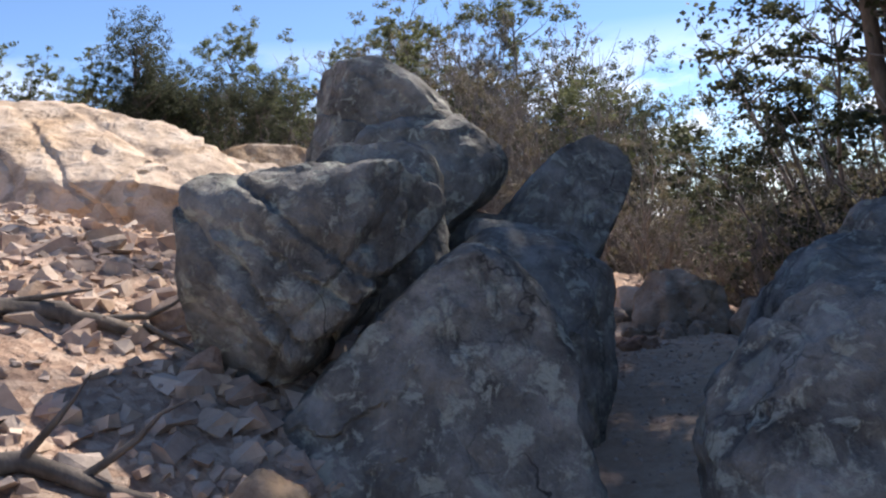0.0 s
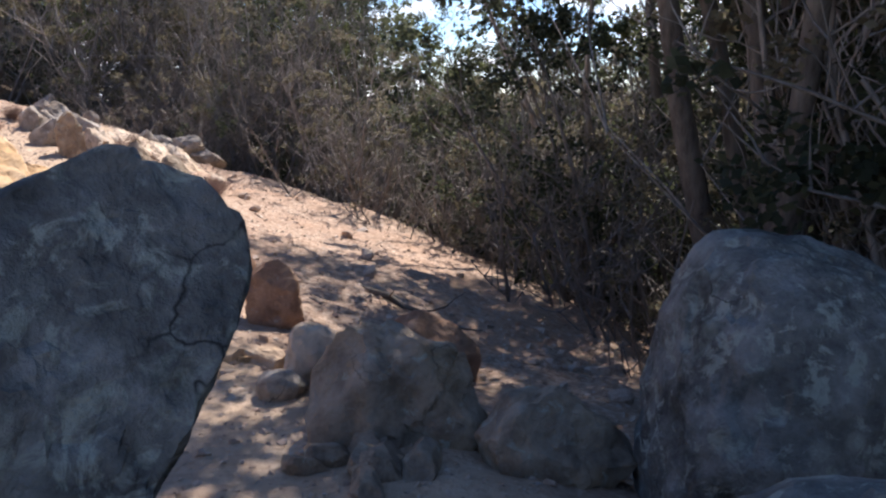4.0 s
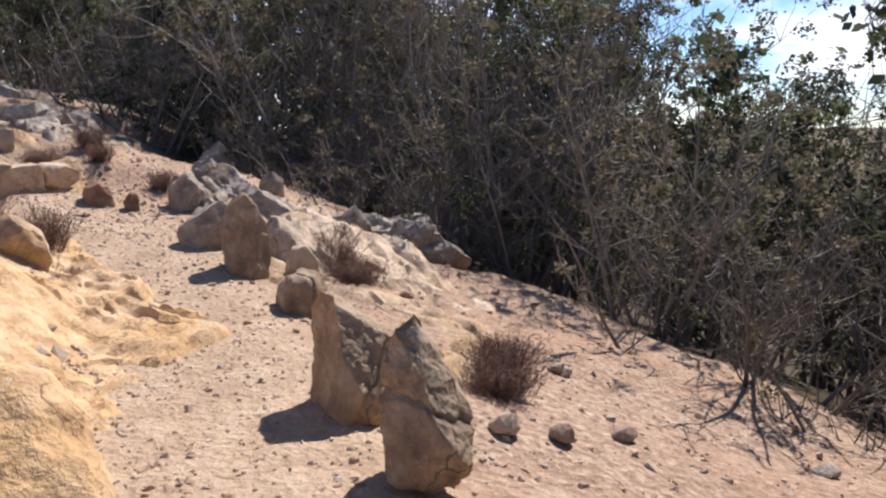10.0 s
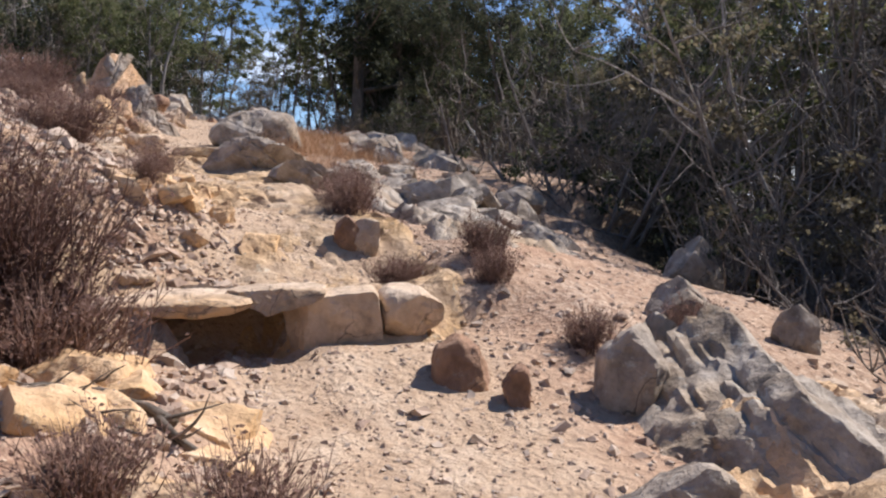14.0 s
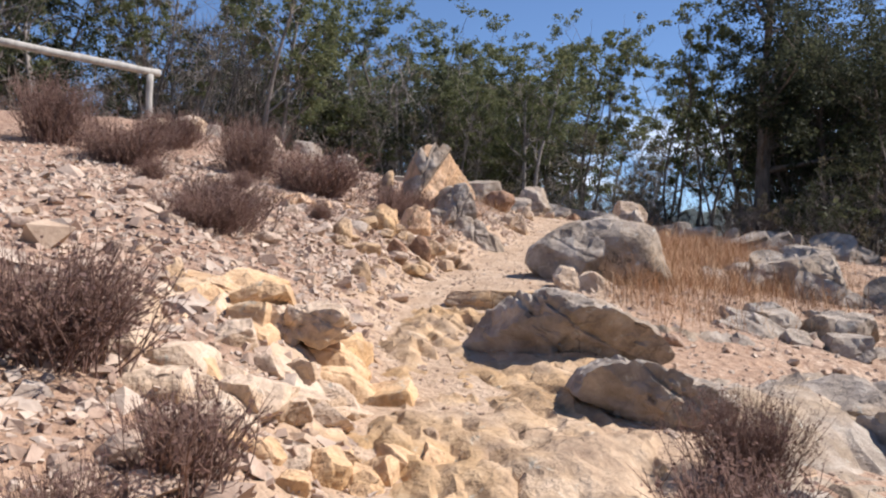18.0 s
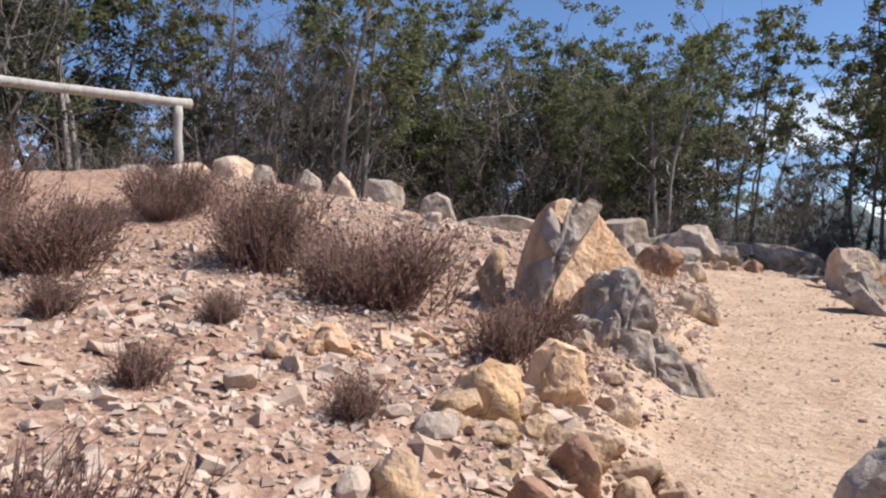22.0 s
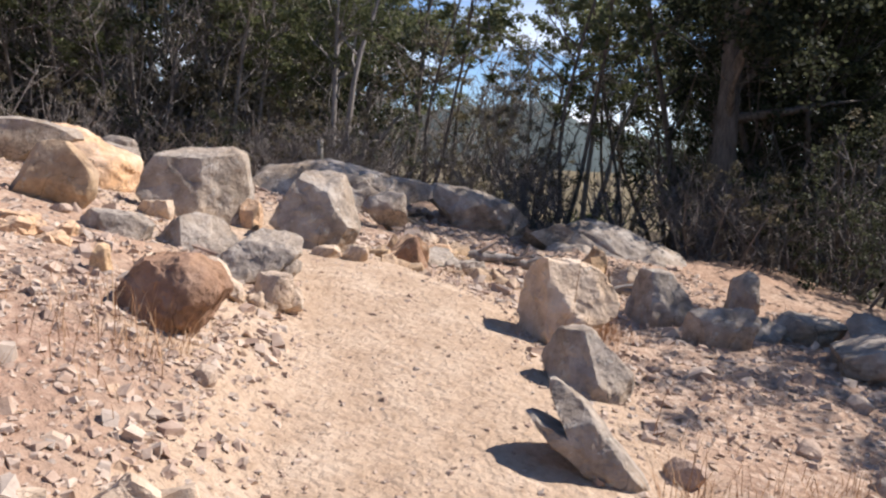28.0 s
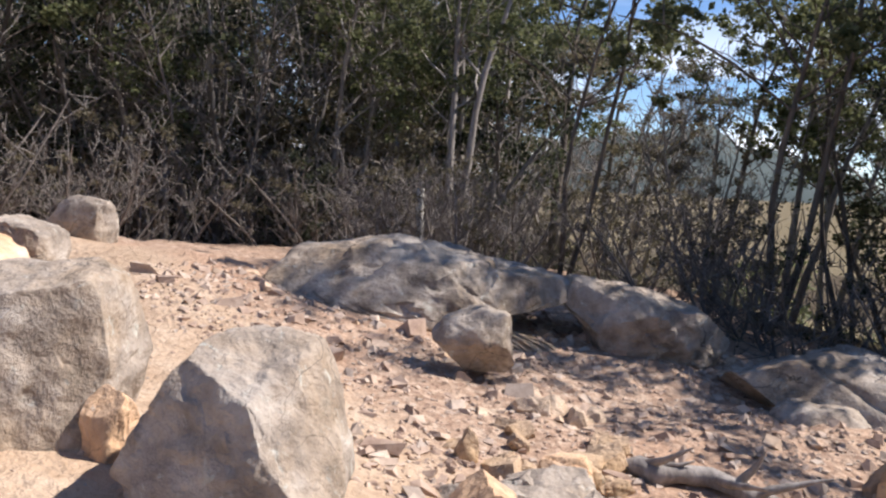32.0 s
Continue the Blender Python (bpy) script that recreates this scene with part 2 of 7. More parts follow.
def ground_material():
    m = Mat("sandy_hillside", 0.96, 0.1)
    w = m.coord(world=True)
    big, mid_, fine, grit = m.noise(0.55, 5, 0.6, w), m.noise(3.2, 6, 0.65, w), m.noise(17, 5, 0.65, w), m.noise(90, 3, 0.7, w)
    sand = m.ramp(mid_, [(0.3, (0.42, 0.295, 0.20)), (0.52, (0.51, 0.375, 0.265)), (0.72, (0.60, 0.465, 0.345))])
    sand = m.mix(m.span(fine, 0.50, 0.75), sand, (0.36, 0.25, 0.165))
    sand = m.mix(m.span(grit, 0.62, 0.74), sand, (0.64, 0.53, 0.40))
    hue = m.n.new("ShaderNodeSeparateColor")
    m.l.new(m.voronoi(26, w, out="Color"), hue.inputs[0])
    pebble = m.ramp(hue.outputs[0], [(0.0, (0.25, 0.16, 0.11)), (0.5, (0.48, 0.34, 0.24)), (1.0, (0.66, 0.53, 0.41))])
    scree = m.ramp(fine, [(0.28, (0.15, 0.095, 0.072)), (0.47, (0.32, 0.215, 0.158)), (0.62, (0.48, 0.345, 0.255)), (0.78, (0.62, 0.49, 0.38))])
    scree = m.mix(0.5, scree, pebble)
    scree = m.mix(m.span(big, 0.42, 0.68), scree, m.ramp(fine, [(0.3, (0.30, 0.18, 0.12)), (0.7, (0.52, 0.35, 0.24))]))
    gold = m.ramp(mid_, [(0.3, (0.50, 0.35, 0.18)), (0.7, (0.66, 0.51, 0.32))])
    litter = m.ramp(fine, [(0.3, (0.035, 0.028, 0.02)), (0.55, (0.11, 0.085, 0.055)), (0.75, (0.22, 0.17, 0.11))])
    col = m.mix(m.value("path"), scree, sand)
    col = m.mix(m.value("gold"), col, gold)
    col = m.mix(m.value("red"), col, m.ramp(fine, [(0.3, (0.15, 0.085, 0.06)), (0.5, (0.31, 0.19, 0.135)), (0.72, (0.50, 0.355, 0.265))]))
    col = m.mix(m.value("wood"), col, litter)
    meadow = m.ramp(mid_, [(0.3, (0.30, 0.29, 0.10)), (0.7, (0.46, 0.40, 0.17))])
    col = m.mix(m.value("meadow"), col, meadow)
    m.colour(col)
    m.bump(mid_, 0.5, 0.10).bump(fine, 0.8, 0.035).bump(grit, 0.5, 0.008)
    m.bump(m.voronoi(26, w), 0.35, 0.02)
    return m.m


GROUND = ground_material()


def leaf_material(name, a, b, c):
    m = Mat(name, 0.6, 0.2)
    m.colour(m.ramp(m.value("island"), [(0.0, a), (0.55, b), (1.0, c)]))
    m.p.inputs["Roughness"].default_value = 0.62
    tr = m.n.new("ShaderNodeBsdfTranslucent")
    ad = m.n.new("ShaderNodeMixShader")
    ad.inputs[0].default_value = 0.38
    col = m.ramp(m.value("island"), [(0.0, tuple(1.6 * v for v in a)), (1.0, tuple(1.5 * v for v in c))])
    m.l.new(col, tr.inputs["Color"])
    m.l.new(m.p.outputs[0], ad.inputs[1])
    m.l.new(tr.outputs[0], ad.inputs[2])
    m.l.new(ad.outputs[0], m.n["Material Output"].inputs["Surface"])
    return m.m


LEAF_OLIVE = leaf_material("olive_leaves", (0.058, 0.068, 0.027), (0.11, 0.122, 0.053), (0.20, 0.208, 0.106))
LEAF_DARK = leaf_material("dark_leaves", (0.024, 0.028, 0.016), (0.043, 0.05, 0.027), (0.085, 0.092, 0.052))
LEAF_BUSH = leaf_material("dry_bush_leaves", (0.12, 0.07, 0.058), (0.20, 0.122, 0.10), (0.29, 0.19, 0.155))
LEAF_DRY = leaf_material("dry_leaves", (0.07, 0.058, 0.036), (0.125, 0.108, 0.068), (0.20, 0.175, 0.115))


def bark_material(name, a, b):
    m = Mat(name, 0.9, 0.15)
    f = m.noise(14, 5, 0.7, m.coord((1, 1, 0.25)))
    m.colour(m.ramp(f, [(0.3, a), (0.7, b)]))
    m.bump(f, 0.6, 0.02)
    return m.m


BARK_GREY = bark_material("grey_bark", (0.155, 0.135, 0.12), (0.40, 0.36, 0.325))
BARK_DARK = bark_material("dark_bark", (0.07, 0.058, 0.048), (0.21, 0.175, 0.145))
BARK_TWIG = bark_material("grey_twig", (0.10, 0.086, 0.076), (0.27, 0.24, 0.215))
TWIG_DRY = bark_material("dry_twig", (0.125, 0.075, 0.06), (0.28, 0.18, 0.145))
WOOD_RAIL = bark_material("weathered_pole", (0.30, 0.28, 0.245), (0.50, 0.475, 0.43))


def grass_material():
    m = Mat("dry_grass", 0.7, 0.2)
    m.colour(m.ramp(m.value("island"), [(0.0, (0.30, 0.16, 0.085)), (0.5, (0.46, 0.275, 0.15)), (1.0, (0.60, 0.42, 0.26))]))
    return m.m


GRASS = grass_material()


# ---------------------------------------------------------------- the lie of the land
# the footpath: x, y, z of its middle; then the bank beside it and the fall of the hill, left (up) and right (down)
WAY_X = [-3.2, -2.4, -1.98, -1.6, -1.0, -0.05, -0.25, -0.75, -0.85, -0.75, -0.95, -1.25, -1.9, -2.4, -2.95, -3.8, -5.2, -6.4, -7.3, -8.0, -9.1, -10.3, -11.5, -13.4, -16.5]
WAY_Y = [-14.0, -7.5, -4.6, -3.1, -2.1, -0.2, 1.3, 2.8, 4.2, 5.6, 7.5, 9.4, 11.2, 12.0, 12.8, 14.0, 15.3, 16.5, 17.6, 18.9, 20.9, 22.9, 24.3, 25.0, 25.4]
WAY_Z = [-1.5, -0.75, -0.42, -0.16, 0.10, 0.30, 0.22, 0.25, 0.38, 0.46, 0.55, 0.66, 1.02, 1.12, 1.44, 1.82, 2.10, 2.34, 2.55, 2.72, 2.98, 3.22, 3.46, 3.62, 3.72]
BANK_L = [0.2, 0.5, 0.65, 0.7, 0.55, 0.25, 0.02, 0.03, 0.05, 0.08, 0.2, 0.3, 0.2, 0.2, 0.25, 0.3, 0.35, 0.4, 0.4, 0.35, 0.3, 0.2, 0.1, 0.05, 0.05]
RISE_L = [0.25, 0.25, 0.25, 0.25, 0.28, 0.22, 0.22, 0.22, 0.22, 0.24, 0.3, 0.28, 0.26, 0.25, 0.24, 0.22, 0.20, 0.19, 0.18, 0.17, 0.16, 0.14, 0.10, 0.04, 0.02]
BANK_R = [0.2, 0.2, 0.1, 0.05, 0.0, 0.0, 0.05, 0.08, 0.1, 0.1, 0.05, 0.0, 0.1, 0.1, 0.2, 0.15, 0.1, 0.1, 0.1, 0.05, 0.0, 0.0, -0.12, -0.12, 0.40]
FALL_R = [0.2, 0.2, 0.2, 0.2, 0.22, 0.26, 0.28, 0.30, 0.30, 0.30, 0.26, 0.22, 0.22, 0.22, 0.24, 0.24, 0.22, 0.2, 0.17, 0.13, 0.09, 0.08, 0.10, 0.10, 0.02]


def lie(x, y):
    """Smooth ground height, distance along the path (in its points) and sideways (right positive), for arrays x and y."""
    x, y = np.asarray(x, float), np.asarray(y, float)
    best = np.full(x.shape, 1e9)
    along, side = np.zeros(x.shape), np.zeros(x.shape)
    n = len(WAY_X)
    for i in range(n - 1):
        ax, ay, bx, by = WAY_X[i], WAY_Y[i], WAY_X[i + 1], WAY_Y[i + 1]
        dx, dy = bx - ax, by - ay
        q = dx * dx + dy * dy
        t = np.clip(((x - ax) * dx + (y - ay) * dy) / q, 0, 1)
        ex, ey = x - ax - t * dx, y - ay - t * dy
        d = np.hypot(ex, ey)
        near = d < best
        best = np.where(near, d, best)
        along = np.where(near, i + t, along)
        side = np.where(near, np.sign(ex * dy - ey * dx) * d, side)
    # average the ground over neighbouring stretches, more so farther from the path
    z = np.zeros(x.shape)
    total = np.zeros(x.shape)
    mid = along
    k = np.arange(n)
    for o, w in ((-2.0, 0.35), (-1.0, 0.8), (0.0, 1.0), (1.0, 0.8), (2.0, 0.35)):
        a = np.clip(mid + o * np.clip(best / 5.0, 0.12, 1.2), 0, n - 1)
        s = np.abs(side)
        off = np.maximum(0, s - 0.55)
        lo, hi = np.interp(a, k, BANK_L), np.interp(a, k, RISE_L)
        ro, rf = np.interp(a, k, BANK_R), np.interp(a, k, FALL_R)
        up = lo * (1 - np.exp(-off / 0.5)) + hi * np.minimum(off, 7.5) - 0.10 * np.clip(off - 9.5, 0, 22)
        down = ro * (1 - np.exp(-off / 0.5)) - rf * np.minimum(off, 14.0) - 0.08 * np.clip(off - 14, 0, 40)
        z += w * (np.interp(a, k, WAY_Z) + np.where(side < 0, up, down))
        total += w
    mound = 1.3 * np.exp(-0.5 * (((x + 18.5) / 3.4) ** 2 + ((y - 20.5) / 3.0) ** 2))
    z = z / total + mound
    # the ground drops in front of the stone step and lies level behind it
    ex, ey = x + 3.61, y - 11.87
    run, out = 0.67 * ex + 0.742 * ey, -0.742 * ex + 0.67 * ey
    span = np.clip((run + 0.9) / 0.5, 0, 1) * np.clip((2.4 - run) / 0.6, 0, 1)
    before = span * np.clip((out + 1.3) / 0.8, 0, 1) * (out < 0.12)
    behind = span * np.clip((1.5 - out) / 0.6, 0, 1) * (out >= 0.12)
    z = z + before * (np.minimum(z, 1.26) - z) + behind * (1.47 - z)
    hollow = (run > 0.22) & (run < 0.84) & (out > -0.25) & (out < 0.42)
    z = np.where(hollow, np.minimum(z, 1.18), z)
    return z, along, side


def stepped(lo, hi, dense_lo, dense_hi, fine):
    """Grid lines: close together between dense_lo and dense_hi, ever wider outside."""
    mid = list(np.arange(dense_lo, dense_hi + 1e-6, fine))
    out, step, v = [], fine, dense_hi
    while v < hi:
        step *= 1.16
        v += step
        out.append(v)
    back, step, v = [], fine, dense_lo
    while v > lo:
        step *= 1.16
        v -= step
        back.append(v)
    return np.array(back[::-1] + mid + out)


def build_ground():
    xs, ys = stepped(-900, 900, -19, 5.5, 0.11), stepped(-900, 900, -8, 31, 0.11)
    gx, gy = np.meshgrid(xs, ys)
    x, y = gx.ravel(), gy.ravel()
    z, along, side = lie(x, y)
    s = np.abs(side)
    path = np.clip(1 - (s - np.interp(along, [0, 11, 15, 18, 24], [0.55, 0.6, 0.55, 0.95, 1.15])) / 0.35, 0, 1)
    path = np.where((side < -0.2) & (along < 7) & (along > 3), path * 0.5, path)
    gold = np.clip(1 - np.abs(side + 1.4) / 1.0, 0, 1) * np.clip(1 - np.abs(along - 10.2) / 1.4, 0, 1)
    gold = np.maximum(gold, np.clip(1 - np.abs(side + 1.8) / 1.3, 0, 1) * np.clip(1 - np.abs(along - 14.6) / 1.6, 0, 1) * 0.8)
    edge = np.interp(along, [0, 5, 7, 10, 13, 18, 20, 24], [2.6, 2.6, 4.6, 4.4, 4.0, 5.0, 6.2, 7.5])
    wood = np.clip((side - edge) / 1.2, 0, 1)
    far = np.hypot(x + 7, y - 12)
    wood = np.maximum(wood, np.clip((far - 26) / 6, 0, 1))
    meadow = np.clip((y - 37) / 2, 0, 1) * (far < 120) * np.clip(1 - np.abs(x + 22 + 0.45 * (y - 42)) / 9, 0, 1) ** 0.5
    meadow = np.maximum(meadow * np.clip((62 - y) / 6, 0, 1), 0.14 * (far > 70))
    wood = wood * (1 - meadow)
    red = np.clip(1.5 - np.abs(along - 12.0) / 0.9, 0, 1) * np.clip(1.6 - np.abs(side + 1.9) / 0.8, 0, 1)
    red = 0.75 * np.maximum(red, np.clip(1.5 - np.abs(along - 7.6) / 1.0, 0, 1) * np.clip(1.6 - np.abs(side + 2.6) / 1.1, 0, 1))
    red = np.maximum(red, 0.6 * (side < -0.9) * (along > 14.5) * (along < 21))
    mask = far < 40
    co = np.zeros(len(x))
    idx = np.nonzero(mask)[0]
    for i in idx:
        v = Vector((x[i], y[i], 0))
        a = noise.fractal(v * 0.9, 0.8, 2.1, 3) * 0.05 + noise.fractal(v * 3.1, 0.8, 2.1, 3) * 0.028
        co[i] = a
    z = z + co * (1 - 0.72 * path) * np.clip(1.4 - wood, 0.4, 1)
    z = z - np.clip(s - edge, 0, 14) * 0.16 * (side > 0) * (far < 60)
    z = z + np.where(far > 60, np.clip(-z - 4, -8, 0) * np.clip((far - 60) / 100, 0, 1), 0)
    z = np.where(far > 160, -4.0 + 0 * z, z)
    # ease the folds of the uphill slope, far from the path
    nx, ny = len(xs), len(ys)
    grid = z.reshape(ny, nx)
    ease = (0.9 * np.clip((s - 5.6) / 1.5, 0, 1) * (side < 0) * np.clip((13.0 - y) / 2.0, 0, 1) * (far < 60)).reshape(ny, nx)[1:-1, 1:-1]
    for _ in range(700):
        mean = 0.25 * (grid[2:, 1:-1] + grid[:-2, 1:-1] + grid[1:-1, 2:] + grid[1:-1, :-2])
        grid[1:-1, 1:-1] += ease * (mean - grid[1:-1, 1:-1])
    z = grid.ravel()
    me = bpy.data.meshes.new("ground")
    q = np.arange((ny - 1) * nx).reshape(ny - 1, nx)[:, :-1].ravel()
    faces = np.stack([q, q + 1, q + nx + 1, q + nx], 1)
    me.from_pydata(np.stack([x, y, z], 1).tolist(), [], faces.tolist())
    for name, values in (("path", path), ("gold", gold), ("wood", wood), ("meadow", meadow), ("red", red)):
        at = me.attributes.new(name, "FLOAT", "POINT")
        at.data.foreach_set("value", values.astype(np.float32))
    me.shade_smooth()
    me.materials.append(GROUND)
    ob = new("ground", me)
    tagged(ob, "sandy stony hillside with a trodden footpath", "ground", kind="structure")
    return ob, xs, ys, z.reshape(ny, nx)


ground, GX, GY, GZ = build_ground()


def heights(x, y):
    """Ground heights for arrays of places."""
    i = np.clip(np.searchsorted(GX, x) - 1, 0, len(GX) - 2)
    j = np.clip(np.searchsorted(GY, y) - 1, 0, len(GY) - 2)
    u, v = (x - GX[i]) / (GX[i + 1] - GX[i]), (y - GY[j]) / (GY[j + 1] - GY[j])
    return (GZ[j, i] * (1 - u) + GZ[j, i + 1] * u) * (1 - v) + (GZ[j + 1, i] * (1 - u) + GZ[j + 1, i + 1] * u) * v


def height_at(x, y):
    i = int(np.clip(np.searchsorted(GX, x) - 1, 0, len(GX) - 2))
    j = int(np.clip(np.searchsorted(GY, y) - 1, 0, len(GY) - 2))
    u, v = (x - GX[i]) / (GX[i + 1] - GX[i]), (y - GY[j]) / (GY[j + 1] - GY[j])
    return float((GZ[j, i] * (1 - u) + GZ[j, i + 1] * u) * (1 - v) + (GZ[j + 1, i] * (1 - u) + GZ[j + 1, i + 1] * u) * v)


# ---------------------------------------------------------------- mesh helpers
def mesh_object(name, verts, faces, material, parent=None, label="", smooth=True):
    me = bpy.data.meshes.new(name)
    me.from_pydata(verts if isinstance(verts, list) else verts.tolist(), [], faces if isinstance(faces, list) else faces.tolist())
    me.materials.append(material)
    if smooth:
        me.shade_smooth()
    ob = new(name, me)
    if parent:
        ob.parent = parent
    if label:
        tagged(ob, label)
    return ob


ICO = {}


def ico(level):
    if level not in ICO:
        bm = bmesh.new()
        bmesh.ops.create_icosphere(bm, subdivisions=level, radius=1)
        bm.verts.ensure_lookup_table()
        ICO[level] = (np.array([v.co[:] for v in bm.verts]), [[v.index for v in f.verts] for f in bm.faces])
        bm.free()
    return ICO[level]


def fbm(points, scale, seed, octaves=4):
    off = Vector((seed * 7.31 % 50, seed * 3.17 % 50, seed * 5.77 % 50))
    return np.array([noise.fractal(Vector(p) * scale + off, 0.9, 2.1, octaves) for p in points])


CUBES = {}


def block_grid(n):
    """The surface of a cube of side 2 as a grid of n cells a side."""
    if n not in CUBES:
        bm = bmesh.new()
        bmesh.ops.create_cube(bm, size=2)
        bmesh.ops.subdivide_edges(bm, edges=bm.edges[:], cuts=n - 1, use_grid_fill=True)
        bm.verts.ensure_lookup_table()
        CUBES[n] = (np.array([v.co[:] for v in bm.verts]), [[v.index for v in f.verts] for f in bm.faces])
        bm.free()
    return CUBES[n]


def rock_shape(size, seed, level=4, cuts=16, box=0.35, rough=0.06, peak=0.0, lean=(0.0, 0.0), strata=0.0, cracks=1.0):
    """An angular boulder, its foot at z = 0: a block split along planes, then chipped, cracked and pitted."""
    rng = np.random.default_rng(seed)
    if box >= 0.45:
        c, faces = block_grid({1: 2, 2: 4, 3: 8, 4: 18, 5: 36}[level])
        ball = c / np.linalg.norm(c, axis=1, keepdims=True) * 1.12
        k = min(1.0, 0.55 + (box - 0.45))
        p = ball * (1 - k) + c * k
        near, far = 0.80, 1.22
    else:
        p, faces = ico(level)
        p = np.sign(p) * np.abs(p) ** (1 - box)
        near, far = 0.66, 0.98
    planes = []
    if peak:
        off = rng.uniform(-0.3, 0.3)
        for sgn in (-1, 1):
            a = radians(np.clip(66 - 62 * peak + rng.uniform(-24, 14), 12, 80))
            n = np.array([sgn * math.cos(a), rng.uniform(-0.2, 0.2), math.sin(a)])
            n /= np.linalg.norm(n)
            planes.append((n, float(n @ np.array([off, 0, 0.97]))))
        for sgn in (-1, 1) if peak > 0.35 else ():
            a = radians(rng.uniform(56, 74))
            n = np.array([rng.uniform(-0.2, 0.2), sgn * math.cos(a), math.sin(a)])
            planes.append((n, float(n @ np.array([off, 0, 0.97]))))
    for _ in range(cuts):
        n = rng.normal(size=3)
        n[2] = n[2] * 0.8 + 0.1
        n /= np.linalg.norm(n)
        planes.append((n, rng.uniform(near, far)))
    for n, d in planes:
        over = np.maximum(0, p @ n - d)
        p = p - over[:, None] * n
    unit = p / np.linalg.norm(p, axis=1, keepdims=True)
    half = np.array(size) / 2
    real = p * half
    m = float(np.mean(half))
    d = fbm(real / m, 1.3, seed, 3) * rough * 1.1
    if level >= 3:
        d += np.abs(fbm(real / m, 3.6, seed + 11, 3)) * rough * -0.7
    if level >= 4:
        d += fbm(real, 9.0, seed + 5, 3) * 0.008 / m
        if cracks:
            wob = fbm(real / m, 1.6, seed + 23, 3) * 0.10
            wide = 0.035 if level == 5 else 0.06
            for _ in range(3):
                n = rng.normal(size=3) * np.array([1, 1, 0.8])
                n /= np.linalg.norm(n)
                q = p @ n + wob - rng.uniform(-0.55, 0.65)
                d -= cracks * (0.06 * np.clip(1 - np.abs(q) / wide, 0, 1) + rng.uniform(0.0, 0.045) * np.clip(q / 0.04, 0, 1))
    if strata:
        d -= strata * np.clip(1 - np.abs(np.sin(real[:, 0] * 7 + real[:, 1] * 3 + 4 * d)) / 0.35, 0, 1) / m
    real = real + unit * (d * m)[:, None]
    real[:, 2] += half[2]
    real[:, 0] += lean[0] * real[:, 2]
    real[:, 1] += lean[1] * real[:, 2]
    return real, faces


def boulder(name, at, size, seed, material, label, turn=0.0, tilt=(0.0, 0.0), sink=0.33, category="rock", group="", **shape):
    """One rock that stands in the ground at (x, y); size is width, depth, height above the ground."""
    x, y = at[:2]
    z = at[2] if len(at) > 2 else height_at(x, y)
    tall = size[2] / (1 - sink)
    v, f = rock_shape((size[0], size[1], tall), seed, **shape)
    v[:, 2] -= tall * sink
    ob = mesh_object(name, v, f, material)
    ob.data.set_sharp_from_angle(angle=radians(30))
    ob.matrix_world = pose(x, y, z, tilt[0], tilt[1], turn)
    return tagged(ob, label, category, group)


